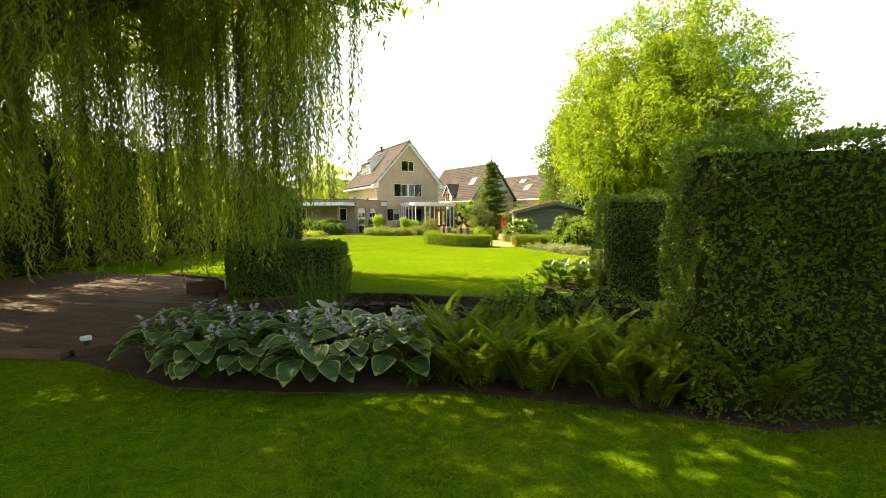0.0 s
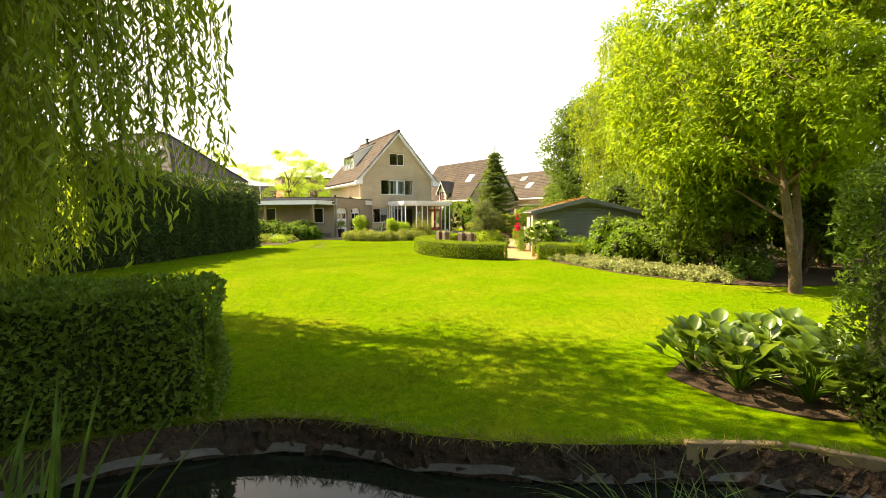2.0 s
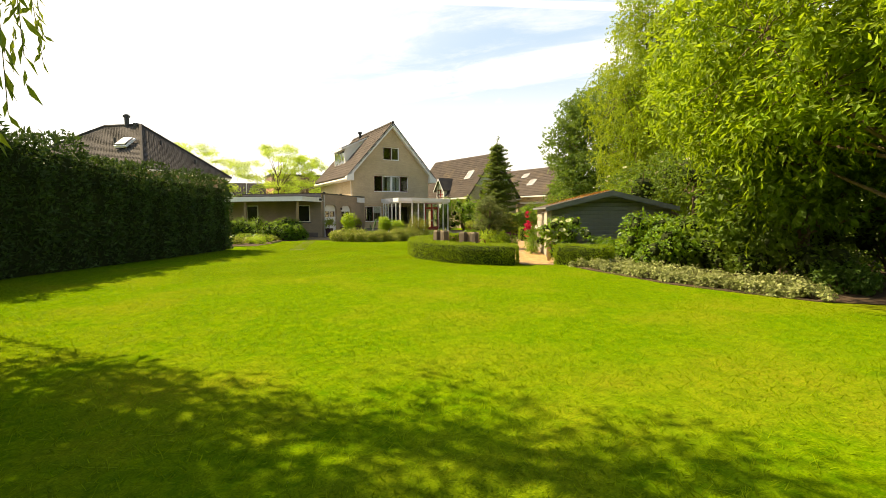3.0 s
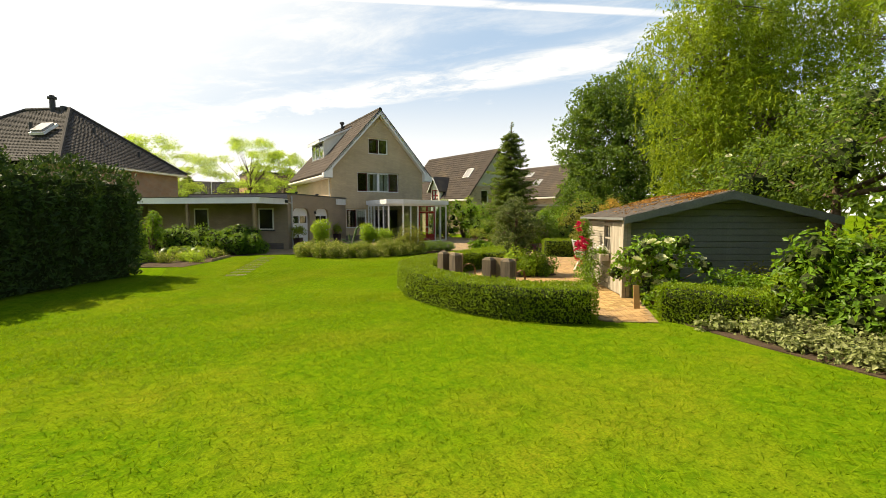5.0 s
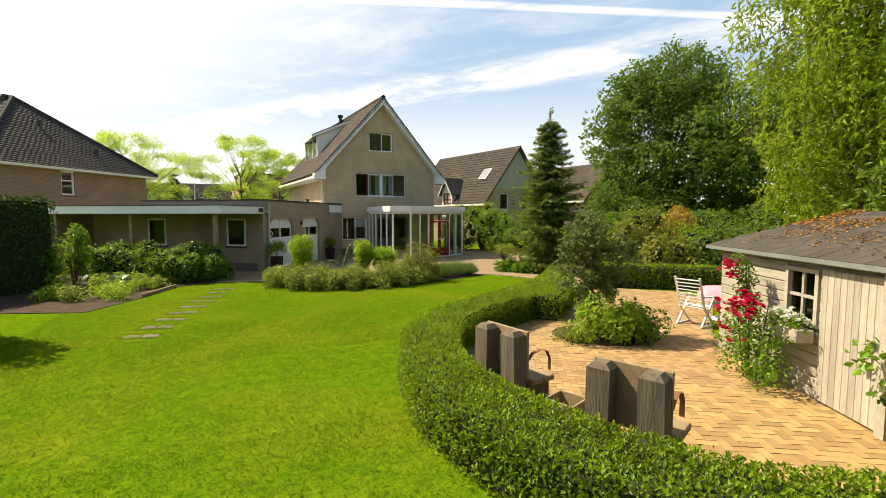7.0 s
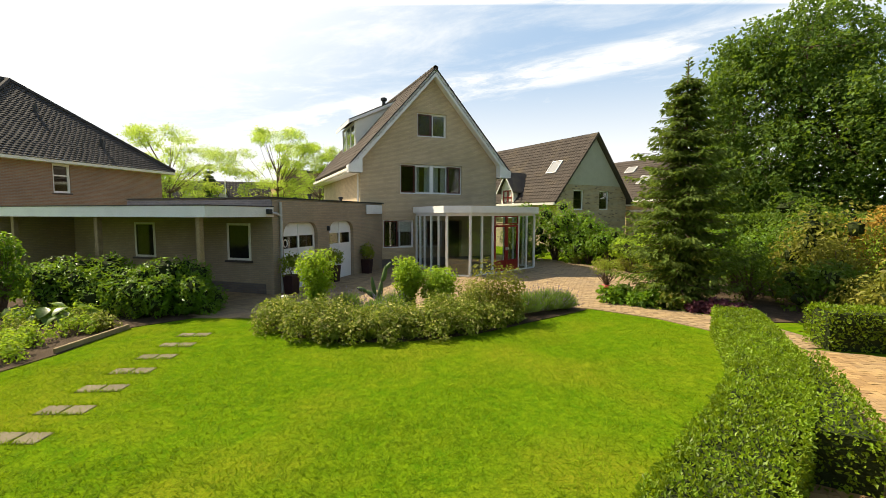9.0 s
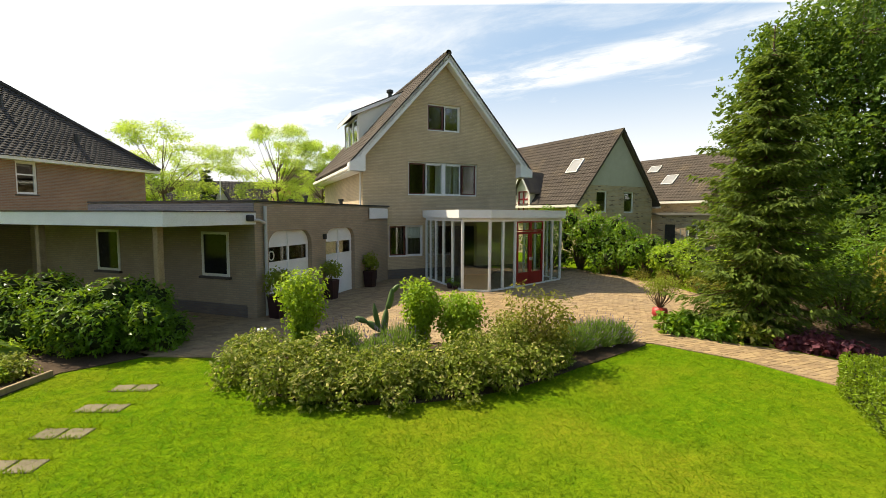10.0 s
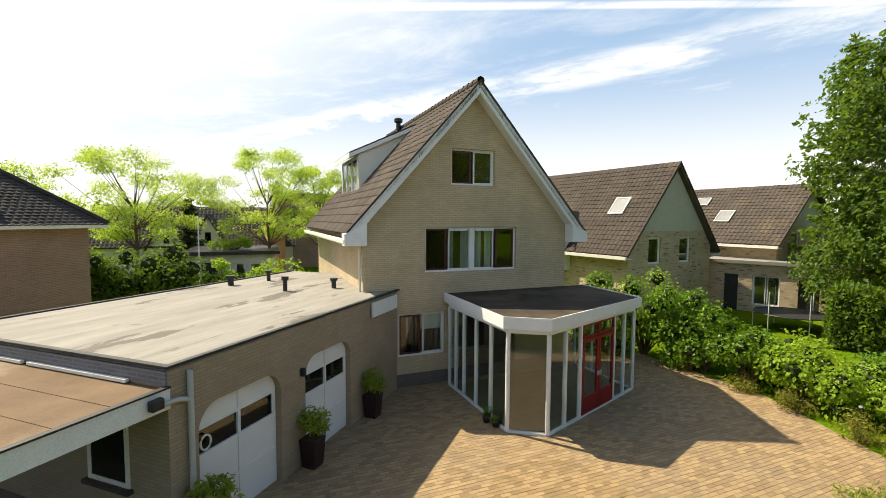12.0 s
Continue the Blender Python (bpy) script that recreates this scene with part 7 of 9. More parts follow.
def row_house():
    """A long dark-roofed house with pale cross gables, beyond the street trees."""
    h = empty("row_house", pose(-7.0, 78.0, 0), "long far house, dark tiled roof with pale cross gables", "house")
    ln, dp, ev, rd = 17.0, 8.0, 2.7, 6.1
    part("wall", panel(rect(0, ln, 0, ev), [rect(10.6, 12.0, 0.9, 2.2), rect(14.0, 15.4, 0.9, 2.2)], 0, 0.3), RENDER_FAR, h, "pale rendered wall")
    part("wall", boxes((0, ln, dp - 0.3, dp, 0, ev), (0, 0.3, 0.3, dp - 0.3, 0, ev), (ln - 0.3, ln, 0.3, dp - 0.3, 0, ev)), RENDER_FAR, h)
    for x0 in (10.6, 14.0):
        window(h, x0, x0 + 1.4, 0.9, 2.2, 0.1, (1.0,), sill=False)
    nx, ny, sl4 = 52, 15, math.hypot(dp / 2 + 0.3, (rd - ev) * (dp / 2 + 0.3) / (dp / 2))
    tile_roof(h, (-0.3, -0.3, ev - 0.1), (1, 0, 0), (0, dp / 2, rd - ev), nx, ny, (ln + 0.6) / nx, sl4 / ny, TILE_DARK, 0, "roof_slope", label="dark tiled roof slope")
    bm = bmesh.new()
    vs = [bm.verts.new(p) for p in ((-0.3, dp / 2, rd + 0.05), (ln + 0.3, dp / 2, rd + 0.05), (ln + 0.3, dp + 0.3, ev - 0.1), (-0.3, dp + 0.3, ev - 0.1), (-0.3, dp / 2, rd - 0.1), (ln + 0.3, dp / 2, rd - 0.1), (ln + 0.3, dp + 0.3, ev - 0.25), (-0.3, dp + 0.3, ev - 0.25))]
    for f in ((0, 1, 2, 3), (7, 6, 5, 4), (0, 4, 5, 1), (1, 5, 6, 2), (2, 6, 7, 3), (3, 7, 4, 0)):
        bm.faces.new([vs[k] for k in f])
    bmesh.ops.recalc_face_normals(bm, faces=bm.faces)
    part("roof_slope", bm, TILE_DARK, h)
    for gx in (0.0, ln - 0.3):
        part("gable_wall", panel([(0.3, ev), (dp - 0.3, ev), (dp / 2, rd - 0.15)], [], 0, 0.3), RENDER_FAR, h, m=Matrix.Translation((gx + 0.3, 0, 0)) @ Matrix.Rotation(math.pi / 2, 4, "Z"))
    for gx in (6.4, 9.7):
        g = part("cross_gable", panel([(gx - 1.5, ev - 0.2), (gx + 1.5, ev - 0.2), (gx, ev + 2.6)], [rect(gx - 0.25, gx + 0.25, ev + 0.2, ev + 1.2)], -0.25, 0.0), RENDER_FAR, h, "pale gable with a narrow window")
        part("pane", boxes((gx - 0.25, gx + 0.25, -0.12, -0.1, ev + 0.2, ev + 1.2)), GLASS_DARK, g)
        for sgn in (-1, 1):
            part("gable_roof", panel([(gx, ev + 2.62), (gx + sgn * 1.75, ev - 0.6), (gx + sgn * 1.75, ev - 0.42), (gx, ev + 2.8)], [], -0.45, 3.2), TILE_DARK, h, "dark gable roof")
    return h


def bungalow():
    """A low flat-roofed pale building with a planted roof edge."""
    h = empty("bungalow", pose(3.2, 66.0, 0, 0, 0, 3), "low pale flat-roofed building with a dark roof edge", "outbuilding")
    holes = [rect(0.9, 1.9, 0.0, 2.2), rect(3.0, 3.6, 1.1, 2.1), rect(3.9, 4.7, 1.1, 2.1)]
    part("wall", panel(rect(0, 5.6, 0, 2.7), holes, 0, 0.3), RENDER_FAR, h, "pale rendered wall")
    part("wall", boxes((0, 0.3, 0.3, 6, 0, 2.7), (5.3, 5.6, 0.3, 6, 0, 2.7), (0.3, 5.3, 5.7, 6, 0, 2.7)), RENDER_FAR, h)
    part("roof", boxes((-0.3, 5.9, -0.4, 6.2, 2.7, 2.95)), METAL_DARK, h, "dark flat roof edge")
    part("door", boxes((0.9, 1.9, 0.12, 0.17, 0, 2.2)), METAL_DARK, h, "dark glazed door")
    window(h, 3.0, 3.6, 1.1, 2.1, 0.1, (1.0,), sill=False)
    window(h, 3.9, 4.7, 1.1, 2.1, 0.1, (1.0,), sill=False)
    return h


def plain_block(name, x, y, turn, w, d, z, brick, label):
    """A far flat-roofed block, of which only walls and roof edge show."""
    h = empty(name, pose(x, y, 0, 0, 0, turn), label, "house")
    part("wall", boxes((0, w, 0, 0.3, 0, z), (0, w, d - 0.3, d, 0, z), (0, 0.3, 0.3, d - 0.3, 0, z), (w - 0.3, w, 0.3, d - 0.3, 0, z)), brick, h)
    part("roof", boxes((-0.15, w + 0.15, -0.15, d + 0.15, z, z + 0.25)), METAL_DARK, h, "dark flat roof")
    return h


row_house()
bungalow()
bush("roof_greenery", 6.0, 67.5, 2.2, 1.0, LIME, 1500, 0.16, "green planting along the flat roof's edge", "shrub", 0.5, lift=-0.05, lumps=16, ry=0.7, z=2.9)
plain_block("orange_house", 8.1, 73.0, 6, 1.3, 6, 5.6, ORANGE_BRICK, "narrow orange brick end of a far house")
plain_block("far_block", 8.6, 82.0, 4, 9.0, 7, 7.6, RED_BRICK, "dark flat-topped far block")
put_pole = empty("flagpole", pose(4.35, 64.0, 0), "slim white metal flagpole in a far garden", "pole")
put("pole", grid_mesh("pole", *tube_arrays([(0, 0, 0), (0, 0, 5.2)], [0.05, 0.035], 8)), WHITE, put_pole, smooth=True)
put("knob", grid_mesh("knob", *tube_arrays([(0, 0, 5.18), (0, 0, 5.24), (0, 0, 5.3)], [0.01, 0.06, 0.01], 8)), ZINC, put_pole)

# ---- round the pond ----
CREAMEDGE = foliage("cream_leaf_margin", (0.26, 0.33, 0.10), (0.34, 0.41, 0.14), (0.5, 0.62, 0.18), 0.3, 0.4)
BERG = foliage("glossy_leaf", (0.06, 0.125, 0.012), (0.12, 0.2, 0.024), (0.34, 0.5, 0.045), 0.32, 0.36, spec=0.4)
PALEFLOWER = foliage("pale_lilac_petal", (0.42, 0.40, 0.47), (0.54, 0.53, 0.58), (0.7, 0.68, 0.72), 0.4)
STRAP = foliage("strap_leaf", (0.045, 0.098, 0.013), (0.075, 0.14, 0.02), (0.2, 0.33, 0.03), 0.3, 0.55)
strip = [(-4.25, 6.6), (-3.14, 5.74), (-2.06, 4.35), (-1.0, 3.7), (0.57, 3.03), (1.44, 2.35), (2.16, 1.7), (2.74, 1.1), (3.6, 0.9), (4.6, 2.2), (4.6, 3.1), (3.4, 2.95), (2.1, 3.65), (0.7, 4.5), (-0.95, 5.25), (-2.0, 6.2), (-2.3, 7.2)]
tagged(part("planting_bed", slab(strip, 0.0, 0.02), SOIL), "dark earth bed between lawn and pond", "bed", kind="structure")
hosta_leaves = [broad_leaf("hosta_leaf", 0.235 * s, 0.215 * s, HOSTA, CREAMEDGE, 0.3, 0.16, rim=0.87) for s in (0.9, 1.05, 1.2)]
for k, (x, y) in enumerate([(-2.2, 5.1), (-1.75, 4.75), (-1.25, 4.35), (-1.35, 4.9), (-0.75, 4.2), (-0.8, 4.75), (-0.25, 3.9), (-0.2, 4.45), (0.25, 3.75), (-2.0, 5.6), (-1.55, 5.35), (-0.4, 5.0), (0.3, 4.2), (-1.75, 4.45), (-0.7, 3.9)]):
    h = rosette("hosta", x, y, 34, hosta_leaves, 0.45, 0.54, "large blue-green hosta with cream leaf margins", "hosta", (-10, 32), 0.02)
    for j in range(2):
        px_, py_ = rng.uniform(-0.25, 0.25, 2)
        put("flower_stalk", grid_mesh("stalk", *tube_arrays([(px_ * 0.3, py_ * 0.3, 0.1), (px_, py_, 0.42), (px_ * 1.4, py_ * 1.4, 0.64)], [0.006, 0.005, 0.003], 4)), LUSH, h)
        flowers(h, [(px_ * (1 + 0.3 * u) + rng.normal(0, 0.02), py_ * (1 + 0.3 * u) + rng.normal(0, 0.02), 0.48 + 0.16 * u) for u in np.linspace(0, 1, 7)], 0.035, PALEFLOWER, "bell_flower", 5)
fronds = [frond_mesh("frond", L, 0.13 * L / 0.8, FERN) for L in (0.7, 0.82, 0.95)]
for x, y in [(0.75, 3.4), (1.05, 3.75), (1.25, 3.0), (1.6, 3.35), (1.75, 2.6), (2.1, 3.0), (2.2, 2.2), (2.55, 2.6), (2.6, 1.75), (2.95, 2.2), (0.85, 4.1), (3.0, 2.75), (1.3, 2.65), (2.9, 1.45), (3.3, 1.9), (1.9, 2.2), (1.0, 3.2), (1.45, 3.7), (2.35, 3.3), (0.6, 3.7), (1.2, 3.4), (1.8, 3.0), (2.4, 1.95), (2.75, 2.35), (0.9, 3.05), (2.05, 1.95)]:
    tuft("fern", x, y, 19, fronds, 0.16, "feathery green fern with arching fronds", "fern", 0.01, 17, "frond", (0.65, 1.1))
lilies = [blade_mesh("blade", L, 0.022, STRAP, 0.5) for L in (0.45, 0.55)]
for x, y in ((0.45, 3.45), (0.62, 3.25), (0.3, 3.35)):
    tuft("day_lily", x, y, 34, lilies, 0.1, "low tuft of arching grassy leaves", "perennial", 0.01, 45)
irises = [blade_mesh("blade", L, 0.032, STRAP, b) for L, b in ((1.4, 0.12), (1.25, 0.32), (1.55, 0.2))]
for x, y, n in ((-0.15, 7.15, 44), (0.15, 7.4, 36), (-0.4, 7.4, 30)):
    tuft("water_iris", x, y, n, irises, 0.2, "tall clump of sword-leaved water iris", "iris", -0.35, 24)
sedge = [blade_mesh("blade", L, 0.008, STRAP, 0.75) for L in (0.75, 0.9)]
for x, y in ((3.3, 6.25), (3.55, 6.1), (3.15, 6.45)):
    tuft("sedge", x, y, 75, sedge, 0.13, "arching tussock of fine sedge", "grass", -0.28, 50)


def lily_pads():
    """Floating pads of the water lily, some tilted up at the rim."""
    top = empty("water_lily", pose(2.0, 6.25, -0.262), "water lily with many round floating pads", "water lily")
    PAD = foliage("lily_pad", (0.055, 0.09, 0.022), (0.11, 0.13, 0.04), (0.12, 0.18, 0.04), 0.12, 0.42, spec=0.35)
    a = np.linspace(radians(12), radians(348), 15)
    V = [(0, 0, 0.004)] + [(math.cos(q), math.sin(q), 0.012 + 0.02 * math.sin(3 * q)) for q in a]
    me = grid_mesh("pad", V, [(0, i, i + 1) for i in range(1, 15)])
    me.materials.append(PAD)
    done = []
    for k in range(900):
        p = np.array([rng.normal(0, 0.5), rng.normal(0, 0.4)])
        r = rng.uniform(0.09, 0.16)
        if all(np.hypot(*(p - q)) > (r + s) * 0.62 for q, s in done) and len(done) < 80:
            done.append((p, r))
            ob = new("pad", me)
            ob.parent = top
            up = rng.uniform() < 0.55
            ob.matrix_basis = Matrix.Translation((p[0], p[1], rng.uniform(0.03, 0.09) if up else 0.001 * (k % 5))) @ Euler((rng.normal(0, 0.35 if up else 0.02), rng.normal(0, 0.35 if up else 0.02), rng.uniform(0, 6.28))).to_matrix().to_4x4() @ Matrix.Scale(r, 4)


lily_pads()
berg_leaves = [broad_leaf("leaf", 0.165 * s, 0.165 * s, BERG, BERG, 0.12, 0.22) for s in (0.85, 1.0, 1.15)]
for x, y in ((5.7, 8.15), (5.65, 7.6), (5.9, 7.1), (6.2, 8.2), (6.2, 7.65), (6.4, 7.15), (6.7, 8.05), (6.75, 7.5), (7.1, 7.9), (6.2, 6.75)):
    rosette("elephant_ears", x, y, 54, berg_leaves, 0.4, 0.52, "glossy big-leaved perennial in sun", "perennial", (-35, -20))
soil_patch = [(5.35, 8.2), (5.3, 7.4), (5.6, 6.9), (6.2, 6.5), (7.2, 7.0), (7.4, 8.1), (6.3, 8.6)]
tagged(part("planting_bed", slab(soil_patch, 0.0, 0.02), SOIL), "bare earth with dead leaves under the big-leaved plants", "bed", kind="structure")
for x, y, r, h in ((2.55, 3.55, 0.5, 1.1), (2.95, 3.2, 0.5, 0.95), (2.2, 3.7, 0.4, 0.95)):
    bush("waterside_shrub", x, y, r, h, PRIVET, 1900, 0.05, "dense dark green small-leaved shrub at the water", "shrub", 0.45, lift=-0.05, lumps=18, heart=0.5)
for x, y, h in ((1.85, 3.7, 1.35), (1.58, 3.85, 1.25), (2.05, 3.55, 1.1)):
    bush("leafy_perennial", x, y, 0.26, h, LUSH, 380, 0.08, "upright leafy green perennial at the water", "perennial", 0.35, lumps=8)
bush("white_shrub", -3.95, 17.3, 0.7, 1.3, OLIVE, 1500, 0.07, "pale flowering shrub at the lawn edge", "shrub", 0.5)
for x, y in ((-6.5, 16.5), (-7.6, 15.0), (-5.4, 18.2)):
    bush("low_shrub", x, y, 0.7, 0.6, OLIVE, 900, 0.08, "low shrub under the conifer hedge", "shrub", 0.5)

DRYGRASS = foliage("dry_bank_grass", (0.10, 0.14, 0.015), (0.26, 0.21, 0.06), (0.4, 0.38, 0.1), 0.3, 0.7)


def bank_fringe():
    """Uncut grass that leans over the pond's rim."""
    n = 5200
    k, u = rng.integers(0, len(POND), n), rng.uniform(0, 1, (n, 1))
    c = POND.mean(0)
    P = POND[k] * (1 - u) + np.roll(POND, -1, 0)[k] * u
    out = unit(P - c)
    P = P + out * rng.uniform(-0.03, 0.09, (n, 1))
    D = np.c_[-out * rng.uniform(-0.3, 1.0, (n, 1)) + rng.normal(0, 0.45, (n, 2)), rng.uniform(-0.5, 0.9, n)]
    V, F = leaf_arrays(np.c_[P, np.full(n, 0.004)], D, rand_dirs(n), rng.uniform(0.05, 0.14, n), 0.008, 0.1)
    tagged(put("bank_grass", grid_mesh("bank_grass", V, F), DRYGRASS), "dry uncut grass leaning over the pond rim", "grass", kind="stuff")


bank_fringe()

# dark plank terrace under the willow
TERRACE = [(-4.4, 6.7), (-3.35, 6.1), (-2.75, 6.45), (-2.25, 7.8), (-1.82, 9.3), (-1.95, 12.2), (-3.3, 14.0), (-5.9, 15.9), (-9.5, 13.0), (-8.5, 8.5)]
terrace = tagged(part("terrace", slab(TERRACE, 0.0, 0.05), SOIL), "dark brown plank terrace in dappled shade", "terrace", kind="structure")


def planks():
    ang = radians(-38)
    c, s = math.cos(ang), math.sin(ang)
    Q = [(c * x + s * y, -s * x + c * y) for x, y in TERRACE]
    lo, hi = min(q[1] for q in Q), max(q[1] for q in Q)
    y = lo + 0.02
    while y < hi - 0.16:
        xs = []
        for yy in (y + 0.01, y + 0.13):
            cut = []
            for (x0, y0), (x1, y1) in zip(Q, Q[1:] + Q[:1]):
                if (y0 > yy) != (y1 > yy):
                    cut.append(x0 + (yy - y0) / (y1 - y0) * (x1 - x0))
            cut.sort()
            xs.append((cut[0], cut[-1]) if len(cut) >= 2 else (0, 0))
        a, b = max(xs[0][0], xs[1][0]), min(xs[0][1], xs[1][1])
        x = a
        while b - x > 0.15:
            e = min(b, x + rng.uniform(2.0, 3.4))
            part("plank", boxes((x + 0.004, e - 0.004, y, y + 0.135, 0.05, 0.078 + rng.normal(0, 0.002)), bevel=0.005), DECK, terrace, m=Matrix.Rotation(ang, 4, "Z"))
            x = e
        y += 0.142


planks()
for i, ((x0, y0), (x1, y1)) in enumerate(zip(TERRACE[:6], TERRACE[1:7])):
    ln, an = math.hypot(x1 - x0, y1 - y0), math.atan2(y1 - y0, x1 - x0)
    tagged(part("edging_sleeper", boxes((0, ln - 0.01, -0.18, -0.03, 0, 0.11 + 0.008 * (i % 3)), bevel=0.012), DECK, m=Matrix.Translation((x0, y0, 0)) @ Matrix.Rotation(an, 4, "Z")), "dark timber sleeper edging the terrace", "edging", "terrace edging")
trough = empty("trough", pose(-2.1, 10.2, 0.078, 0, 0, 20), "dark red-brown planter trough on the terrace", "planter")
part("body", panel(rect(-0.35, 0.35, 0, 0.24), [], -0.14, 0.14), DECK, trough)
part("earth", boxes((-0.31, 0.31, -0.11, 0.11, 0.24, 0.252)), SOIL, trough)
lamp = empty("garden_light", pose(-3.25, 6.25, 0.0, 0, 0, 30), "small pale garden marker light at the terrace edge", "garden light")
part("stake", boxes((-0.02, 0.02, -0.02, 0.02, 0.0, 0.16)), METAL_DARK, lamp)
part("head", boxes((-0.06, 0.06, -0.04, 0.04, 0.16, 0.22), bevel=0.01), WHITE, lamp)
# stone edging on the far side of the pond
for x0, y0, x1, y1 in ((5.95, 5.6, 6.6, 4.9), (4.9, 6.75, 5.35, 6.2), (4.2, 7.12, 4.85, 6.78)):
    ln, an = math.hypot(x1 - x0, y1 - y0), math.atan2(y1 - y0, x1 - x0)
    tagged(part("edging_board", boxes((0, ln, -0.03, 0.03, -0.2, 0.03), bevel=0.008), OAK, m=Matrix.Translation((x0, y0, 0)) @ Matrix.Rotation(an, 4, "Z")), "grey weathered board edging the pond", "edging", "pond edging")

# ---- beds and shrubs along the house drive ----
def soil_bed(outline, label):
    return tagged(part("planting_bed", slab(outline, 0.0, 0.018), SOIL), label, "bed", kind="structure")


FRONT_BED = [tuple(p) for p in smooth_path([(8.35, 34.65), (9.1, 33.75), (10.0, 33.35), (11.0, 33.15), (12.4, 33.25), (13.95, 33.75), (15.3, 34.2), (16.2, 34.6), (15.4, 35.1), (13.6, 35.7), (12.4, 36.2), (11.2, 36.4), (9.6, 36.6), (8.5, 36.3), (8.1, 35.5)], 3)]
soil_bed(FRONT_BED, "earth bed of low shrubs before the drive")
for x, y, r, h in ((8.45, 34.9, 0.75, 0.98), (9.2, 34.3, 0.8, 0.95), (10.0, 34.0, 0.75, 0.85), (10.8, 33.9, 0.75, 0.9), (11.6, 33.8, 0.75, 0.95), (12.4, 34.0, 0.75, 0.98), (8.4, 35.7, 0.6, 0.85), (8.9, 34.2, 0.7, 0.8), (9.6, 33.75, 0.7, 0.75), (10.4, 33.5, 0.7, 0.75), (11.2, 33.45, 0.7, 0.75), (12.0, 33.5, 0.7, 0.8), (12.7, 33.7, 0.65, 0.8), (13.5, 34.1, 0.55, 0.7)):
    bush("low_shrub", x, y, r, h * 0.76, SPECK, 2300, 0.078, "low shrub with pale-edged small leaves", "shrub", 0.55, lift=-0.05, lumps=16)
bush("olive_shrub", 13.25, 34.5, 0.85, 1.45, OLIVE, 3600, 0.085, "rounded olive and bronze leaved shrub", "shrub", 0.5, lift=-0.05, lumps=20)
bush("olive_shrub", 12.75, 34.1, 0.6, 1.05, SPECK, 2000, 0.05, "rounded shrub with yellowish leaves", "shrub", 0.5, lift=-0.05, lumps=12)


def lavender(x, y, r, h):
    top = empty("lavender", pose(x, y, 0), "grey-green lavender mound with faded flower spikes", "lavender")
    n = 2600
    d = rand_dirs(n)
    d[:, 2] = np.abs(d[:, 2]) + 0.25
    d = unit(d)
    P = d * rng.uniform(0.1, 0.75, (n, 1)) * np.array([r, r, h])
    V, F = leaf_arrays(P, unit(d + 0.35 * rand_dirs(n) + [0, 0, 0.5]), rand_dirs(n), 0.2 * rng.uniform(0.6, 1.2, n), 0.012)
    tagged(put("foliage", grid_mesh("stems", V, F), LAV, top), kind="stuff")
    k = rng.integers(0, n, 260)
    V, F = leaf_arrays(P[k] * 1.1 + d[k] * 0.2, d[k] + [0, 0, 0.6], rand_dirs(260), 0.075, 0.018)
    tagged(put("flower_work", grid_mesh("spikes", V, F), LAVF, top), kind="stuff")


for x, y, r, h in ((9.9, 35.6, 0.62, 0.72), (10.95, 35.4, 0.65, 0.72), (14.3, 34.6, 0.65, 0.68), (14.95, 34.7, 0.62, 0.66), (15.5, 34.75, 0.5, 0.55), (10.4, 34.9, 0.5, 0.6)):
    lavender(x, y, r, h)


def topiary(x, y, z0, z1, r, label):
    """A clipped young tree: leafy stem and a fuller oblong head."""
    top = empty("clipped_bush", pose(x, y, 0), label, "shrub")
    put("stem", grid_mesh("stem", *tube_arrays([(0, 0, -0.02), (0.02, 0, z0), (0, 0.02, z1 - 0.2)], [0.03, 0.022, 0.01], 6)), BARK, top)
    n = 90
    z = np.linspace(0.15, z1 - 0.12, n)
    rad = np.where(z > z0, r * np.sqrt(np.clip(1 - ((z - (z0 + z1) / 2) / (z1 - z0) * 1.75) ** 2, 0.15, 1)), r * 0.42)
    a = rng.uniform(0, 2 * np.pi, n)
    q = rng.uniform(0.3, 1.0, n)
    C = np.c_[np.cos(a) * rad * q * 0.75, np.sin(a) * rad * q * 0.75, z]
    V, F = clump_leaves(C, np.where(z > z0, r * 0.45, r * 0.3), 52, 0.085, 0.55)
    put("leaves", grid_mesh("leaves", V, F), LIME, top)


topiary(9.2, 35.9, 0.75, 1.66, 0.5, "lime-green clipped bush on a leafy stem")
topiary(11.42, 35.5, 0.7, 1.46, 0.42, "lime-green clipped bush with a leafy stem")
topiary(12.1, 35.15, 0.45, 1.2, 0.5, "lime-green rounded bush before the drive")


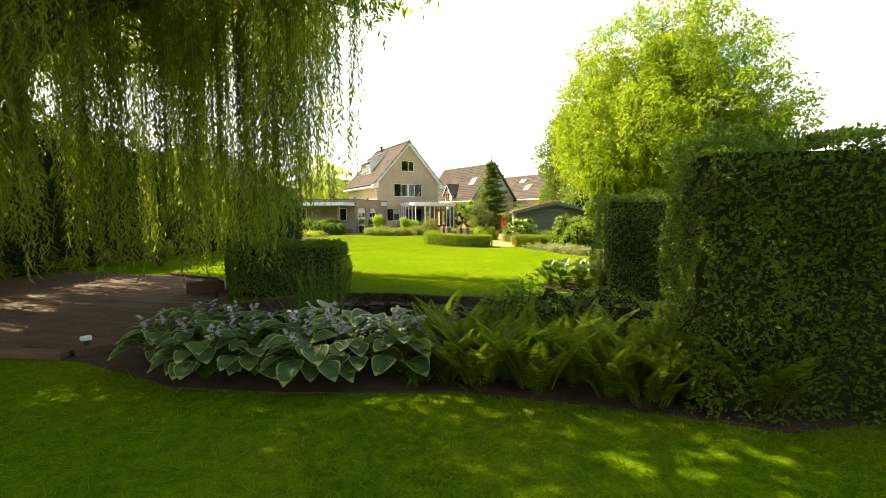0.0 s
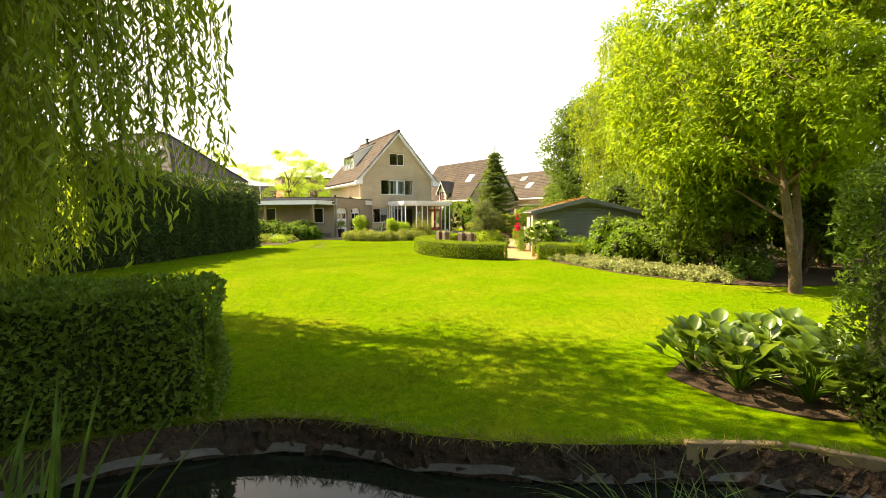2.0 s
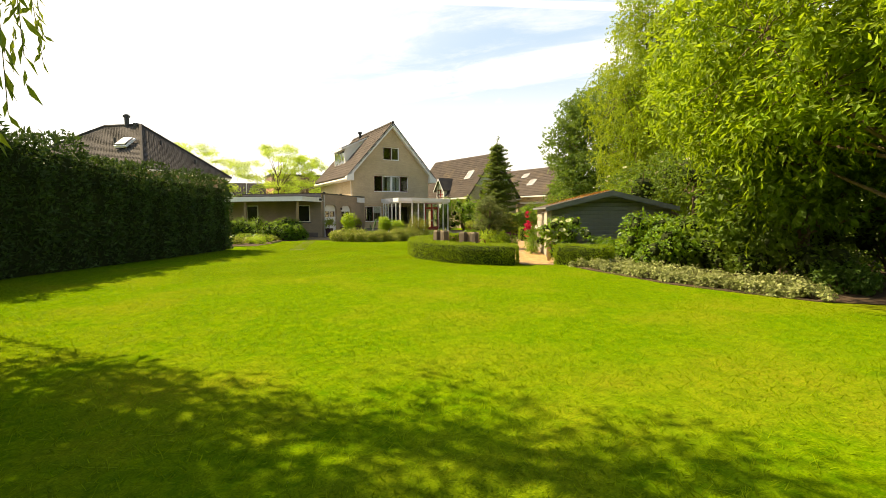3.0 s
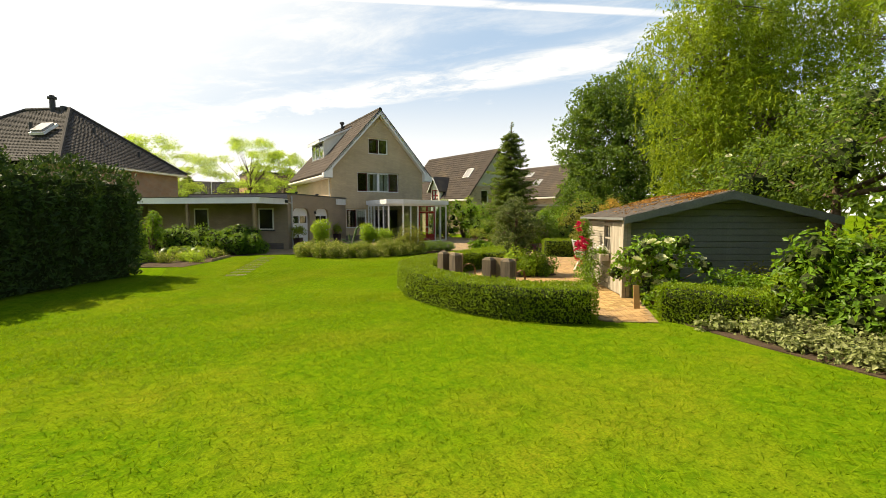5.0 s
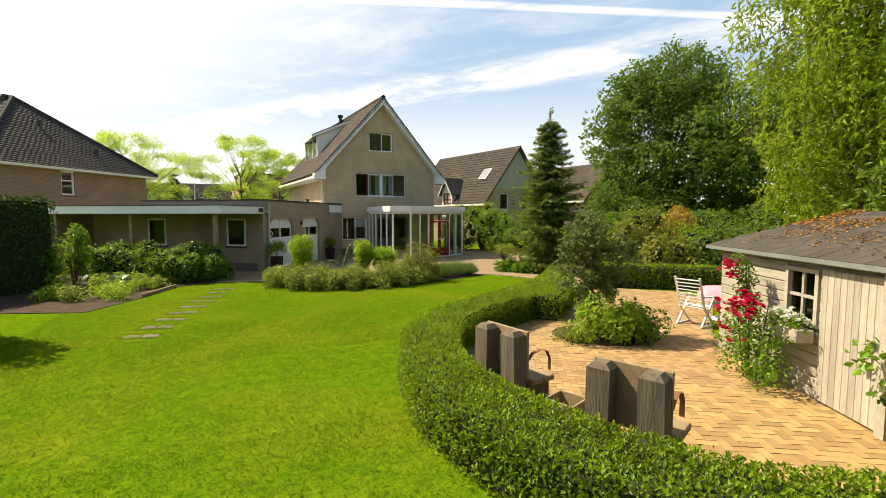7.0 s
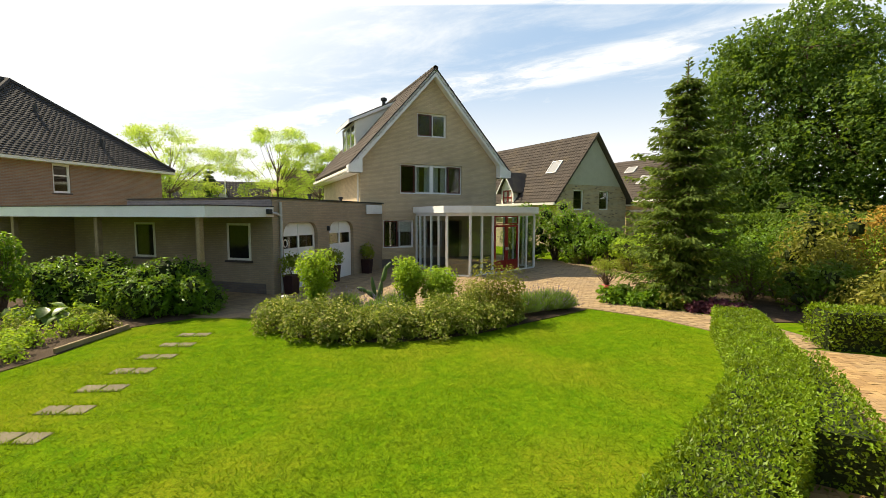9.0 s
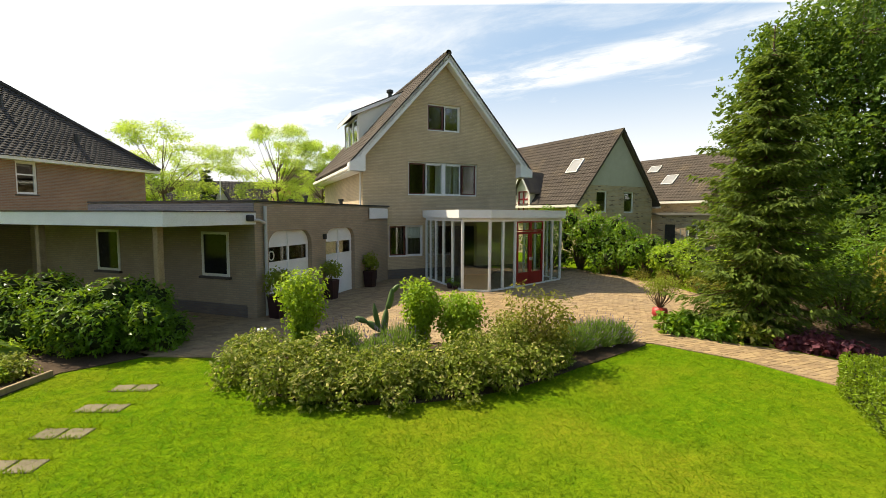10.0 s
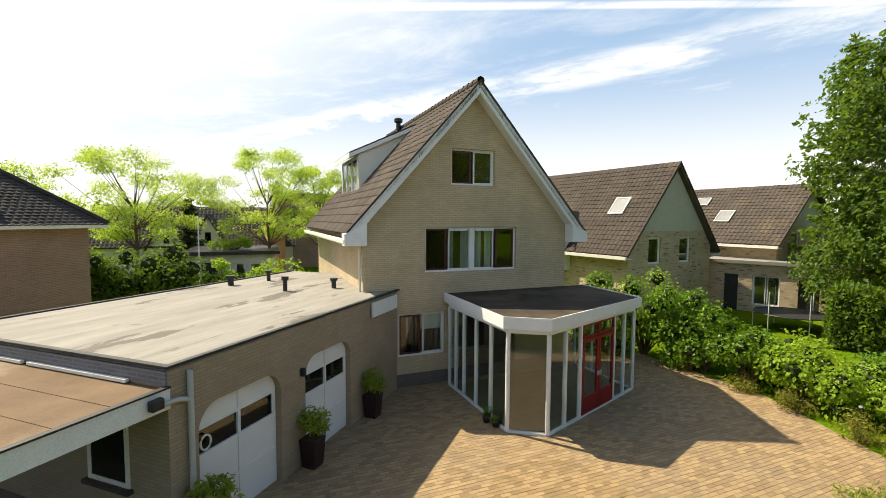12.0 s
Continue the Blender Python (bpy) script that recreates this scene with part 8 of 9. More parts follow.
def cactus(x, y):
    top = empty("cactus", pose(x, y, 0), "tall prickly cactus in a pale round pot", "cactus")
    CACT = surface("cactus_skin", (0.08, 0.13, 0.035), (0.12, 0.18, 0.05), 6.0, 60.0, 0.6)
    put("pot", grid_mesh("pot", *tube_arrays([(0, 0, 0.0), (0, 0, 0.02), (0, 0, 0.24), (0, 0, 0.29), (0, 0, 0.29), (0, 0, 0.25)], [0.02, 0.15, 0.22, 0.25, 0.21, 0.02], 16)), STONE, top, smooth=True)
    for pts, w in (([(0, 0, 0.3), (0.05, 0, 0.7), (0.1, 0.02, 1.05)], 0.075), ([(0.1, 0.02, 1.0), (0.22, 0.02, 1.22), (0.24, 0, 1.62)], 0.07), ([(0.24, 0, 1.5), (0.33, 0, 1.62), (0.42, 0, 1.72)], 0.05),
                   ([(-0.02, 0, 0.4), (-0.25, 0.02, 0.62), (-0.42, 0, 0.72)], 0.07), ([(-0.4, 0, 0.7), (-0.55, 0, 0.8), (-0.7, 0, 0.86)], 0.06), ([(-0.08, 0, 0.5), (-0.2, 0, 0.85), (-0.22, 0, 1.22)], 0.055)):
        P = smooth_path3(pts) * [0.8, 0.8, 0.72] + [0, 0, 0.08]
        s = np.linspace(0, 1, len(P))
        put("stem", grid_mesh("stem", *tube_arrays(P, w * np.sqrt(np.clip(np.sin(np.pi * (0.08 + 0.9 * s)), 0.02, 1)), 7)), CACT, top, smooth=True)


def smooth_path3(pts, n=8):
    P = np.asarray(pts, float)
    t = np.linspace(0, 1, n)[:, None]
    return (1 - t) ** 2 * P[0] + 2 * t * (1 - t) * P[1] + t * t * P[2]


cactus(10.75, 35.95)
post_light = empty("path_light", pose(8.45, 36.2, 0), "low post light with a white cap", "garden light")
part("post", boxes((-0.04, 0.04, -0.04, 0.04, 0, 0.5)), OAK, post_light)
part("cap", boxes((-0.08, 0.08, -0.08, 0.08, 0.5, 0.55), bevel=0.01), WHITE, post_light)

# pots along the garage doors
def pot_shrub(x, y, h=0.62):
    top = empty("potted_shrub", pose(x, y, 0.012, 0, 0, 50), "leafy shrub in a tall dark square pot", "potted plant", "pots along the garage")
    bm = bmesh.new()
    box(bm, -0.2, 0.2, -0.2, 0.2, 0.0, h, bevel=0.012)
    for v in bm.verts:
        k = 0.78 + 0.22 * v.co.z / h
        v.co.x, v.co.y = v.co.x * k, v.co.y * k
    part("pot", bm, POT, top, "dark glazed pot")
    part("earth", boxes((-0.17, 0.17, -0.17, 0.17, h, h + 0.012)), SOIL, top)
    put("stems", grid_mesh("stems", *join_arrays([tube_arrays([(0, 0, h), (math.cos(a) * 0.12, math.sin(a) * 0.12, h + 0.35)], [0.012, 0.006], 4) for a in (0.2, 1.7, 3.1, 4.6)])), BARK, top)
    C = rand_dirs(16) * np.array([0.26, 0.26, 0.2]) * rng.uniform(0.4, 1, (16, 1)) * 1.25 + [0, 0, h + 0.36]
    put("leaves", grid_mesh("leaves", *clump_leaves(C, 0.16, 40, 0.11, 0.42)), POTLEAF, top)


POTLEAF = foliage("yellow_green_leaf", (0.15, 0.21, 0.02), (0.25, 0.30, 0.035), (0.45, 0.52, 0.05), 0.35)
POT = surface("dark_glazed_pot", (0.028, 0.012, 0.013), (0.045, 0.02, 0.02), 5.0, 60.0, 0.4, bump=0.05)
for x, y in ((8.68, 39.55), (10.25, 41.85), (11.87, 43.85)):
    pot_shrub(x, y)
for dx, dy in ((14.6, 42.6), (14.72, 42.3)):
    t = empty("small_pot", pose(dx, dy, 0.012), "small dark pot with a trailing plant", "potted plant")
    put("pot", grid_mesh("pot", *tube_arrays([(0, 0, 0), (0, 0, 0.01), (0, 0, 0.2), (0, 0, 0.18)], [0.02, 0.09, 0.12, 0.02], 12)), POT, t, smooth=True)
    put("leaves", grid_mesh("leaves", *clump_leaves(rand_dirs(5) * 0.07 + [0, 0, 0.25], 0.09, 26, 0.06, 0.5)), LUSH, t)
RED_POT = surface("red_glazed_pot", (0.30, 0.03, 0.028), (0.40, 0.05, 0.045), 5.0, 60.0, 0.45, bump=0.05)
airy = empty("potted_shrub", pose(18.3, 36.35, 0.012), "red round pot with a thin airy yellow-green shrub", "potted plant")
put("pot", grid_mesh("pot", *tube_arrays([(0, 0, 0), (0, 0, 0.01), (0, 0, 0.12), (0, 0, 0.27), (0, 0, 0.3), (0, 0, 0.27)], [0.02, 0.13, 0.2, 0.18, 0.2, 0.02], 14)), RED_POT, airy, smooth=True)
SPRIG = [(math.cos(a) * q, math.sin(a) * q, z) for a, q, z in zip(rng.uniform(0, 6.28, 46), rng.uniform(0.08, 0.5, 46), rng.uniform(0.72, 1.05, 46))]
tagged(put("stem_work", grid_mesh("stem", *join_arrays([tube_arrays([(0, 0, 0.25), (x * 0.6, y * 0.6, z * 0.62), (x, y, z)], [0.011, 0.007, 0.003], 4) for x, y, z in SPRIG])), BARK, airy), kind="stuff")
put("leaves", grid_mesh("leaves", *clump_leaves(np.array(SPRIG), 0.09, 26, 0.08, 0.28)), POTLEAF, airy)

# bed by the garage canopy: laurel mass, low perennials, board edging
SIDE_BED = [(1.5, 33.4), (3.5, 32.6), (4.5, 34.4), (5.2, 36.3), (6.9, 37.2), (6.7, 38.0), (4.2, 40.5), (0.8, 41.5), (-0.5, 36.0)]
soil_bed(SIDE_BED, "earth bed beside the garage canopy")
for x, y, r, h in ((2.2, 40.2, 0.95, 1.5), (3.4, 39.6, 0.95, 1.55), (4.5, 38.9, 0.95, 1.5), (5.5, 38.2, 0.9, 1.45), (2.9, 39.2, 0.8, 1.3), (4.8, 38.1, 0.8, 1.25), (6.1, 37.8, 0.75, 1.3), (6.4, 37.5, 0.6, 1.05), (5.4, 37.5, 0.7, 1.1), (3.9, 38.7, 0.8, 1.35)):
    bush("laurel", x, y, r, h, LUSH, 3000, 0.125, "dense sunlit laurel with glossy green leaves", "shrub", 0.38, lift=-0.05, lumps=16, heart=0.62)
for x, y, h in ((1.9, 38.4, 2.4), (1.3, 37.6, 1.9)):
    bush("young_tree", x, y, 0.55, h, LUSH, 1300, 0.11, "slim leafy young tree by the canopy", "shrub", 0.5, lumps=14)
for k in range(16):
    x, y = rng.uniform(1.6, 4.9), rng.uniform(33.2, 37.6)
    if inside([(x, y)], SIDE_BED)[0]:
        bush("perennial", x, y, 0.45, 0.42, LIME if k % 3 else SPECK, 520, 0.075, "low mixed green perennial in the bed", "perennial", 0.55, lift=0, lumps=8)
rub = [broad_leaf("leaf", 0.3, 0.26, BERG, BERG, 0.3, 0.1)]
for x, y in ((3.3, 37.3), (3.9, 37.0), (2.7, 37.6)):
    rosette("rhubarb", x, y, 16, rub, 0.45, 0.5, "large-leaved green rhubarb plant in the bed", "perennial", (15, 55))
for x0, y0, x1, y1 in ((4.45, 34.5, 5.15, 36.2),):
    ln, an = math.hypot(x1 - x0, y1 - y0), math.atan2(y1 - y0, x1 - x0)
    tagged(part("edging_board", boxes((0, ln, -0.03, 0.03, 0, 0.11), bevel=0.008), OAK, m=Matrix.Translation((x0, y0, 0)) @ Matrix.Rotation(an, 4, "Z")), "grey timber board edging the bed", "edging", "bed edging")

# stepping stones across the lawn
for k in range(9):
    x, y = 6.62 - 0.185 * k, 35.15 - 0.72 * k
    st = empty("stepping_stone", pose(x, y, 0.0, 0, 0, -18 + rng.uniform(-3, 3)), "worn pale paving slabs sunk in the lawn", "stepping stone", "stepping stones")
    for sx in (-0.165, 0.165):
        part("slab", boxes((sx - 0.148, sx + 0.148, -0.135, 0.135, -0.03, 0.012), bevel=0.006), STONE, st)
    nb = 260
    gx, gy = rng.uniform(-0.36, 0.36, nb), rng.choice([-0.15, 0.15], nb) + rng.normal(0, 0.02, nb)
    V, F = leaf_arrays(np.c_[gx, gy, np.zeros(nb)], np.c_[rng.normal(0, 0.5, nb), -np.sign(gy) * rng.uniform(-0.2, 0.9, nb), np.full(nb, 0.9)], rand_dirs(nb), rng.uniform(0.03, 0.075, nb), 0.008, 0.1)
    tagged(put("grass_fringe", grid_mesh("grass_fringe", V, F), GRASS, st, "uncut grass round the slabs"), kind="stuff")

# the far side of the drive
for x, y, r, h in ((21.6, 46.9, 1.3, 4.0), (22.9, 46.2, 1.3, 3.9), (23.2, 45.0, 1.2, 3.3), (23.4, 43.9, 1.2, 2.8), (23.6, 42.5, 1.1, 2.3), (23.7, 41.0, 1.1, 2.1), (23.8, 39.6, 1.0, 1.7), (23.6, 38.2, 1.0, 1.7), (21.4, 47.6, 1.0, 2.2), (24.6, 46.4, 1.1, 2.4), (25.0, 42.0, 1.2, 1.7), (25.2, 39.8, 1.2, 1.7)):
    sh = bush("garden_shrub", x, y, r, h, (LUSH, DARKLEAF, LIME, LUSH, OLIVE)[int(rng.integers(0, 5))], 2100, rng.uniform(0.1, 0.16), "sunlit leafy shrub along the drive", "shrub", 0.65, lift=-0.08, lumps=13, heart=0.4)
    if y < 42:
        flowers(sh, [(rng.uniform(-0.9, -0.3) * r, rng.uniform(-0.7, 0.3) * r, h * rng.uniform(0.25, 0.8)) for _ in range(5)], 0.04, PALEFLOWER, "bloom", 5)
for x, y, r, h in ((22.9, 44.0, 0.5, 0.7), (22.95, 42.2, 0.5, 0.6), (23.0, 40.6, 0.55, 0.7), (22.6, 38.9, 0.55, 0.7), (21.9, 37.8, 0.5, 0.6)):
    bush("low_shrub", x, y, r, h, OLIVE, 900, 0.07, "low shrub at the edge of the drive", "shrub", 0.5, lift=-0.05)
for x, y in ((17.35, 35.15), (17.7, 34.75), (18.05, 34.3), (18.4, 33.85), (18.0, 35.0), (18.5, 34.4)):
    bush("ground_cover", x, y, 0.42, 0.42, LUSH if rng.uniform() < 0.75 else SPECK, 420, 0.15, "mound of pale-edged broad leaves beside the path", "perennial", 0.6, lift=0.0, lumps=9)
for x, y in ((18.75, 33.3), (18.95, 32.9), (19.1, 32.45), (19.3, 33.1)):
    bush("purple_perennial", x, y, 0.35, 0.32, PURPLE, 320, 0.12, "low purple-leaved perennial by the path", "perennial", 0.7, lift=0.0, lumps=8)
soil_bed([(17.3, 35.4), (18.7, 33.3), (19.1, 31.9), (21.5, 31.0), (27, 33), (26, 38), (22.0, 37.2), (20.4, 36.4), (18.2, 35.8)], "earth bed round the spruce")
for x, y, r, h, mt in ((21.6, 34.0, 1.1, 2.2, DARKLEAF), (21.3, 36.2, 0.9, 1.8, OLIVE), (22.6, 32.2, 1.1, 2.1, OLIVE), (23.6, 34.5, 1.3, 2.6, LUSH), (21.3, 31.0, 0.8, 1.2, OLIVE), (24.6, 32.0, 1.2, 2.4, LIME), (22.2, 37.0, 0.8, 1.5, OLIVE)):
    bush("garden_shrub", x, y, r, h, mt, 3000, 0.09, "loose shrub in the bed round the spruce", "shrub", 0.5, lift=-0.06, lumps=18)

# ---- patio furniture and plants round the shed ----
PLASTIC = surface("white_plastic", (0.72, 0.70, 0.66), (0.78, 0.77, 0.73), 4.0, 60.0, 0.4, bump=0.03)
CLOTH = surface("pink_checked_cloth", (0.62, 0.20, 0.26), (0.72, 0.34, 0.38), 9.0, 60.0, 0.9, bump=0.1)


def bar(a, b, w, d=None):
    """A square bar from a to b."""
    a, b = Vector(a), Vector(b)
    z = (b - a).normalized()
    m = Matrix.Translation(a) @ z.to_track_quat("Z", "Y").to_matrix().to_4x4()
    bm = bmesh.new()
    box(bm, -w / 2, w / 2, -(d or w) / 2, (d or w) / 2, 0, (b - a).length, m, bevel=min(w, d or w) * 0.18)
    return bm


def garden_chair(x, y, turn):
    c = empty("garden_chair", pose(x, y, 0.02, 0, 0, turn), "white slatted folding garden chair", "chair")
    for s in (-0.26, 0.26):
        part("leg", bar((s, -0.25, 0.0), (s, 0.2, 0.42), 0.04), PLASTIC, c)
        part("leg", bar((s, 0.28, 0.0), (s, -0.22, 0.62), 0.04), PLASTIC, c)
        part("back_post", bar((s, 0.16, 0.36), (s, 0.42, 1.08), 0.045, 0.03), PLASTIC, c)
        part("armrest", bar((s * 1.06, -0.26, 0.64), (s * 1.06, 0.27, 0.66), 0.055, 0.025), PLASTIC, c)
        part("foot_rail", bar((s, -0.27, 0.02), (s, 0.3, 0.02), 0.035), PLASTIC, c)
    for k in range(5):
        part("seat_slat", boxes((-0.24, 0.24, -0.24 + k * 0.085, -0.17 + k * 0.085, 0.41, 0.43), bevel=0.005), PLASTIC, c)
    for k in range(9):
        u = 0.08 + k * 0.105
        p, q = 0.16 + 0.26 * u, 0.36 + 0.72 * u
        part("back_slat", bar((-0.25, p, q), (0.25, p, q), 0.06, 0.018), PLASTIC, c)
    return c


garden_chair(15.95, 25.22, 98)


def round_table(x, y):
    t = empty("garden_table", pose(x, y, 0.02), "white round garden table", "table")
    put("top", grid_mesh("top", *tube_arrays([(0, 0, 0.68), (0, 0, 0.68), (0, 0, 0.71), (0, 0, 0.71)], [0.01, 0.55, 0.55, 0.01], 28)), PLASTIC, t)
    put("pedestal", grid_mesh("pedestal", *tube_arrays([(0, 0, 0.0), (0, 0, 0.03), (0, 0, 0.1), (0, 0, 0.6), (0, 0, 0.68)], [0.3, 0.3, 0.13, 0.13, 0.2], 16)), PLASTIC, t, smooth=True)
    cl = empty("tablecloth", pose(x, y, 0.735), "pink tablecloth hanging over the round table", "tablecloth")
    n = 44
    a = np.linspace(0, 2 * np.pi, n, endpoint=False)
    V = [(0, 0, 0)] + [(0.56 * math.cos(q), 0.56 * math.sin(q), 0) for q in a] + [((0.59 + 0.035 * math.sin(9 * q)) * math.cos(q), (0.59 + 0.035 * math.sin(9 * q)) * math.sin(q), -0.24 + 0.06 * math.sin(4 * q)) for q in a]
    F = [(0, 1 + i, 1 + (i + 1) % n, 0) for i in range(n)]
    me = bpy.data.meshes.new("cloth")
    me.from_pydata(V, [], [(0, 1 + i, 1 + (i + 1) % n) for i in range(n)] + [(1 + i, 1 + n + i, 1 + n + (i + 1) % n, 1 + (i + 1) % n) for i in range(n)])
    put("cloth", me, CLOTH, cl, smooth=True)
    cup = empty("pot_on_table", pose(x + 0.1, y, 0.737), "small white pot standing on the tablecloth", "pot")
    put("pot", grid_mesh("pot", *tube_arrays([(0, 0, 0), (0, 0, 0.005), (0, 0, 0.09), (0, 0, 0.08)], [0.01, 0.05, 0.065, 0.01], 12)), PLASTIC, cup)


round_table(17.0, 25.2)


def sleeper_bench(x, y, turn):
    """A rustic bench: two thick ridged oak uprights, a plank back before them, a low seat and bent flat-iron arms."""
    b = empty("sleeper_bench", pose(x, y, 0.02, 0, 0, turn), "rustic bench of thick weathered oak sleepers", "bench", "oak benches")
    for s in (-0.25, 0.25):
        bm = boxes((s - 0.115, s + 0.115, -0.13, 0.08, 0, 0.92))
        r = bmesh.ops.extrude_face_region(bm, geom=[f for f in bm.faces if f.normal.z > 0.9])
        for v in [g for g in r["geom"] if isinstance(g, bmesh.types.BMVert)]:
            v.co.z += 0.055
            v.co.x = s + (v.co.x - s) * 0.55
            v.co.y = -0.025 + (v.co.y + 0.025) * 0.6
        for v in bm.verts:
            v.co.x += 0.012 * math.sin(v.co.z * 3 + s * 9)
        bmesh.ops.recalc_face_normals(bm, faces=bm.faces)
        part("upright", bm, OAK_DARK, b, "thick weathered oak upright with a ridged top")
        part("bracket", boxes((s * 1.2 - 0.07, s * 1.2 + 0.07, 0.14, 0.5, 0.0, 0.3), bevel=0.01), OAK_DARK, b)
        pts = [(0.12, 0.6), (0.2, 0.67), (0.34, 0.7), (0.46, 0.66), (0.52, 0.55), (0.52, 0.4)]
        bm = bmesh.new()
        rows = [[bm.verts.new((s * 1.4 + dx, p, q + dz)) for dx, dz in ((-0.025, 0), (0.025, 0), (0.025, 0.008), (-0.025, 0.008))] for p, q in pts]
        for m, n in zip(rows, rows[1:]):
            for i in range(4):
                bm.faces.new((m[i], m[(i + 1) % 4], n[(i + 1) % 4], n[i]))
        bmesh.ops.recalc_face_normals(bm, faces=bm.faces)
        part("arm", bm, RUST, b, "bent rusty flat-iron arm")
    part("back", boxes((-0.37, 0.37, 0.084, 0.125, 0.36, 0.965), bevel=0.006), OAK, b, "upright plank back")
    for k in range(2):
        part("seat_plank", boxes((-0.44, 0.44, 0.13 + 0.2 * k, 0.32 + 0.2 * k, 0.3, 0.37), bevel=0.012), OAK, b)
    return b


def crate(x, y, turn):
    """A small open wooden box on the ground between the benches."""
    c = empty("wooden_crate", pose(x, y, 0.02, 0, 0, turn), "small open weathered wooden box between the benches", "box")
    for q in ((-0.18, 0.18, -0.18, -0.155), (-0.18, 0.18, 0.155, 0.18), (-0.18, -0.155, -0.155, 0.155), (0.155, 0.18, -0.155, 0.155)):
        part("side_board", boxes((*q, 0.0, 0.34), bevel=0.004), OAK, c)
    part("base_board", boxes((-0.155, 0.155, -0.155, 0.155, 0.02, 0.05)), OAK, c)


OAK_DARK = surface("old_oak_sleeper", (0.10, 0.078, 0.052), (0.19, 0.15, 0.10), 5.0, 34.0, 0.9, bump=0.7, depth=0.012, stain=(0.07, 0.06, 0.045), grain=(1.4, 1.4, 0.13))
RUST = surface("rusty_iron", (0.16, 0.075, 0.035), (0.24, 0.12, 0.055), 8.0, 60.0, 0.7, 0.2)
crate(10.12, 22.68, -70)
sleeper_bench(10.12, 21.83, -67)
sleeper_bench(9.86, 23.62, -80)

REDF = foliage("rose_petal", (0.44, 0.006, 0.035), (0.62, 0.014, 0.085), (0.7, 0.03, 0.1), 0.28)
WHITEF = foliage("white_petal", (0.72, 0.72, 0.62), (0.8, 0.8, 0.72), (0.8, 0.8, 0.7), 0.35)
CREAMF = foliage("cream_petal", (0.55, 0.58, 0.30), (0.68, 0.70, 0.42), (0.7, 0.75, 0.4), 0.35)


def climbing_rose(x, y):
    """Canes up the wall, a leafy lower half and trusses of red blooms."""
    r = empty("climbing_rose", pose(x, y, 0, 0, 0, -30), "climbing rose with trusses of red blooms on the shed wall", "rose")
    P = np.c_[rng.normal(0, 0.12, 44), rng.normal(0, 0.27, 44), np.linspace(0.12, 0.95, 44)]
    Q = np.c_[rng.normal(0.05, 0.05, 12), np.linspace(0.1, 0.35, 12), np.linspace(1.0, 1.75, 12)]
    put("canes", grid_mesh("canes", *join_arrays([tube_arrays([(a * 0.3, b * 0.3, 0), (a * 0.7, b * 0.7, 0.7), (a, b, z)], [0.014, 0.01, 0.005], 5) for a, b, z in ((0.06, 0.3, 1.75), (-0.1, 0.25, 1.3), (0.05, -0.3, 1.25), (-0.1, -0.1, 1.1), (0.1, 0.35, 1.6))])), BARK, r)
    put("leaves", grid_mesh("leaves", *clump_leaves(np.concatenate([P, Q]), np.r_[np.full(44, 0.2), np.full(12, 0.11)], 60, 0.055, 0.6)), LUSH, r)
    pts = []
    for cy, cz, n in ((0.33, 1.66, 9), (0.22, 1.56, 6), (-0.18, 1.30, 9), (-0.33, 1.2, 10), (-0.05, 1.12, 12), (0.12, 1.06, 8), (-0.24, 1.02, 8), (0.42, 0.98, 4), (0.3, 0.72, 6), (-0.1, 0.72, 2), (0.15, 0.55, 2)):
        pts += [(-0.2 + rng.normal(0, 0.05), cy + rng.normal(0, 0.06), cz + rng.normal(0, 0.045)) for _ in range(n + n // 2)]
    flowers(r, pts, 0.05, REDF, "bloom", 8)


climbing_rose(13.58, 22.72)
flower_box = empty("window_box", shed.matrix_basis @ side_m @ pose(2.03, -0.2, 0.76), "timber window box with white flowers under the shed window", "window box")
part("box", boxes((-0.34, 0.34, -0.11, 0.11, 0.0, 0.17), bevel=0.008), LOG, flower_box)
put("leaves", grid_mesh("leaves", *clump_leaves(np.c_[np.linspace(-0.3, 0.3, 9), rng.normal(0, 0.04, 9), np.full(9, 0.22)], 0.1, 40, 0.06, 0.5)), LUSH, flower_box)
flowers(flower_box, [(u, rng.uniform(-0.15, 0.1), 0.24 + rng.uniform(0.02, 0.17) * (1 - (u / 0.36) ** 2)) for u in rng.uniform(-0.3, 0.3, 48)], 0.04, WHITEF, "bloom", 6)
wall_pot = empty("hydrangea", pose(12.95, 20.15, 0), "tall shrub with big pale yellow-white blooms by the shed corner", "shrub")
C = np.c_[rng.normal(0, 0.34, 64), rng.normal(0, 0.32, 64), rng.uniform(0.2, 1.4, 64)]
put("stems", grid_mesh("stems", *join_arrays([tube_arrays([(0, 0, 0), tuple(c * [0.5, 0.5, 0.6]), tuple(c)], [0.016, 0.01, 0.005], 4) for c in C[::2]])), BARK, wall_pot)
put("leaves", grid_mesh("leaves", *clump_leaves(C, 0.17, 42, 0.1, 0.68)), LUSH, wall_pot)
tagged(put("twig_work", grid_mesh("twigs", *core_arrays(C[::3], 0.13)), CORE, wall_pot, "dark core standing in for inner shade"), kind="stuff")
flowers(wall_pot, [tuple(c + rng.normal(0, 0.12, 3) + [-0.22, -0.2, 0.08]) for c in C[:26]], 0.1, CREAMF, "bloom", 7)
WOODY = surface("orange_board", (0.42, 0.24, 0.09), (0.5, 0.3, 0.13), 5.0, 50.0, 0.7)
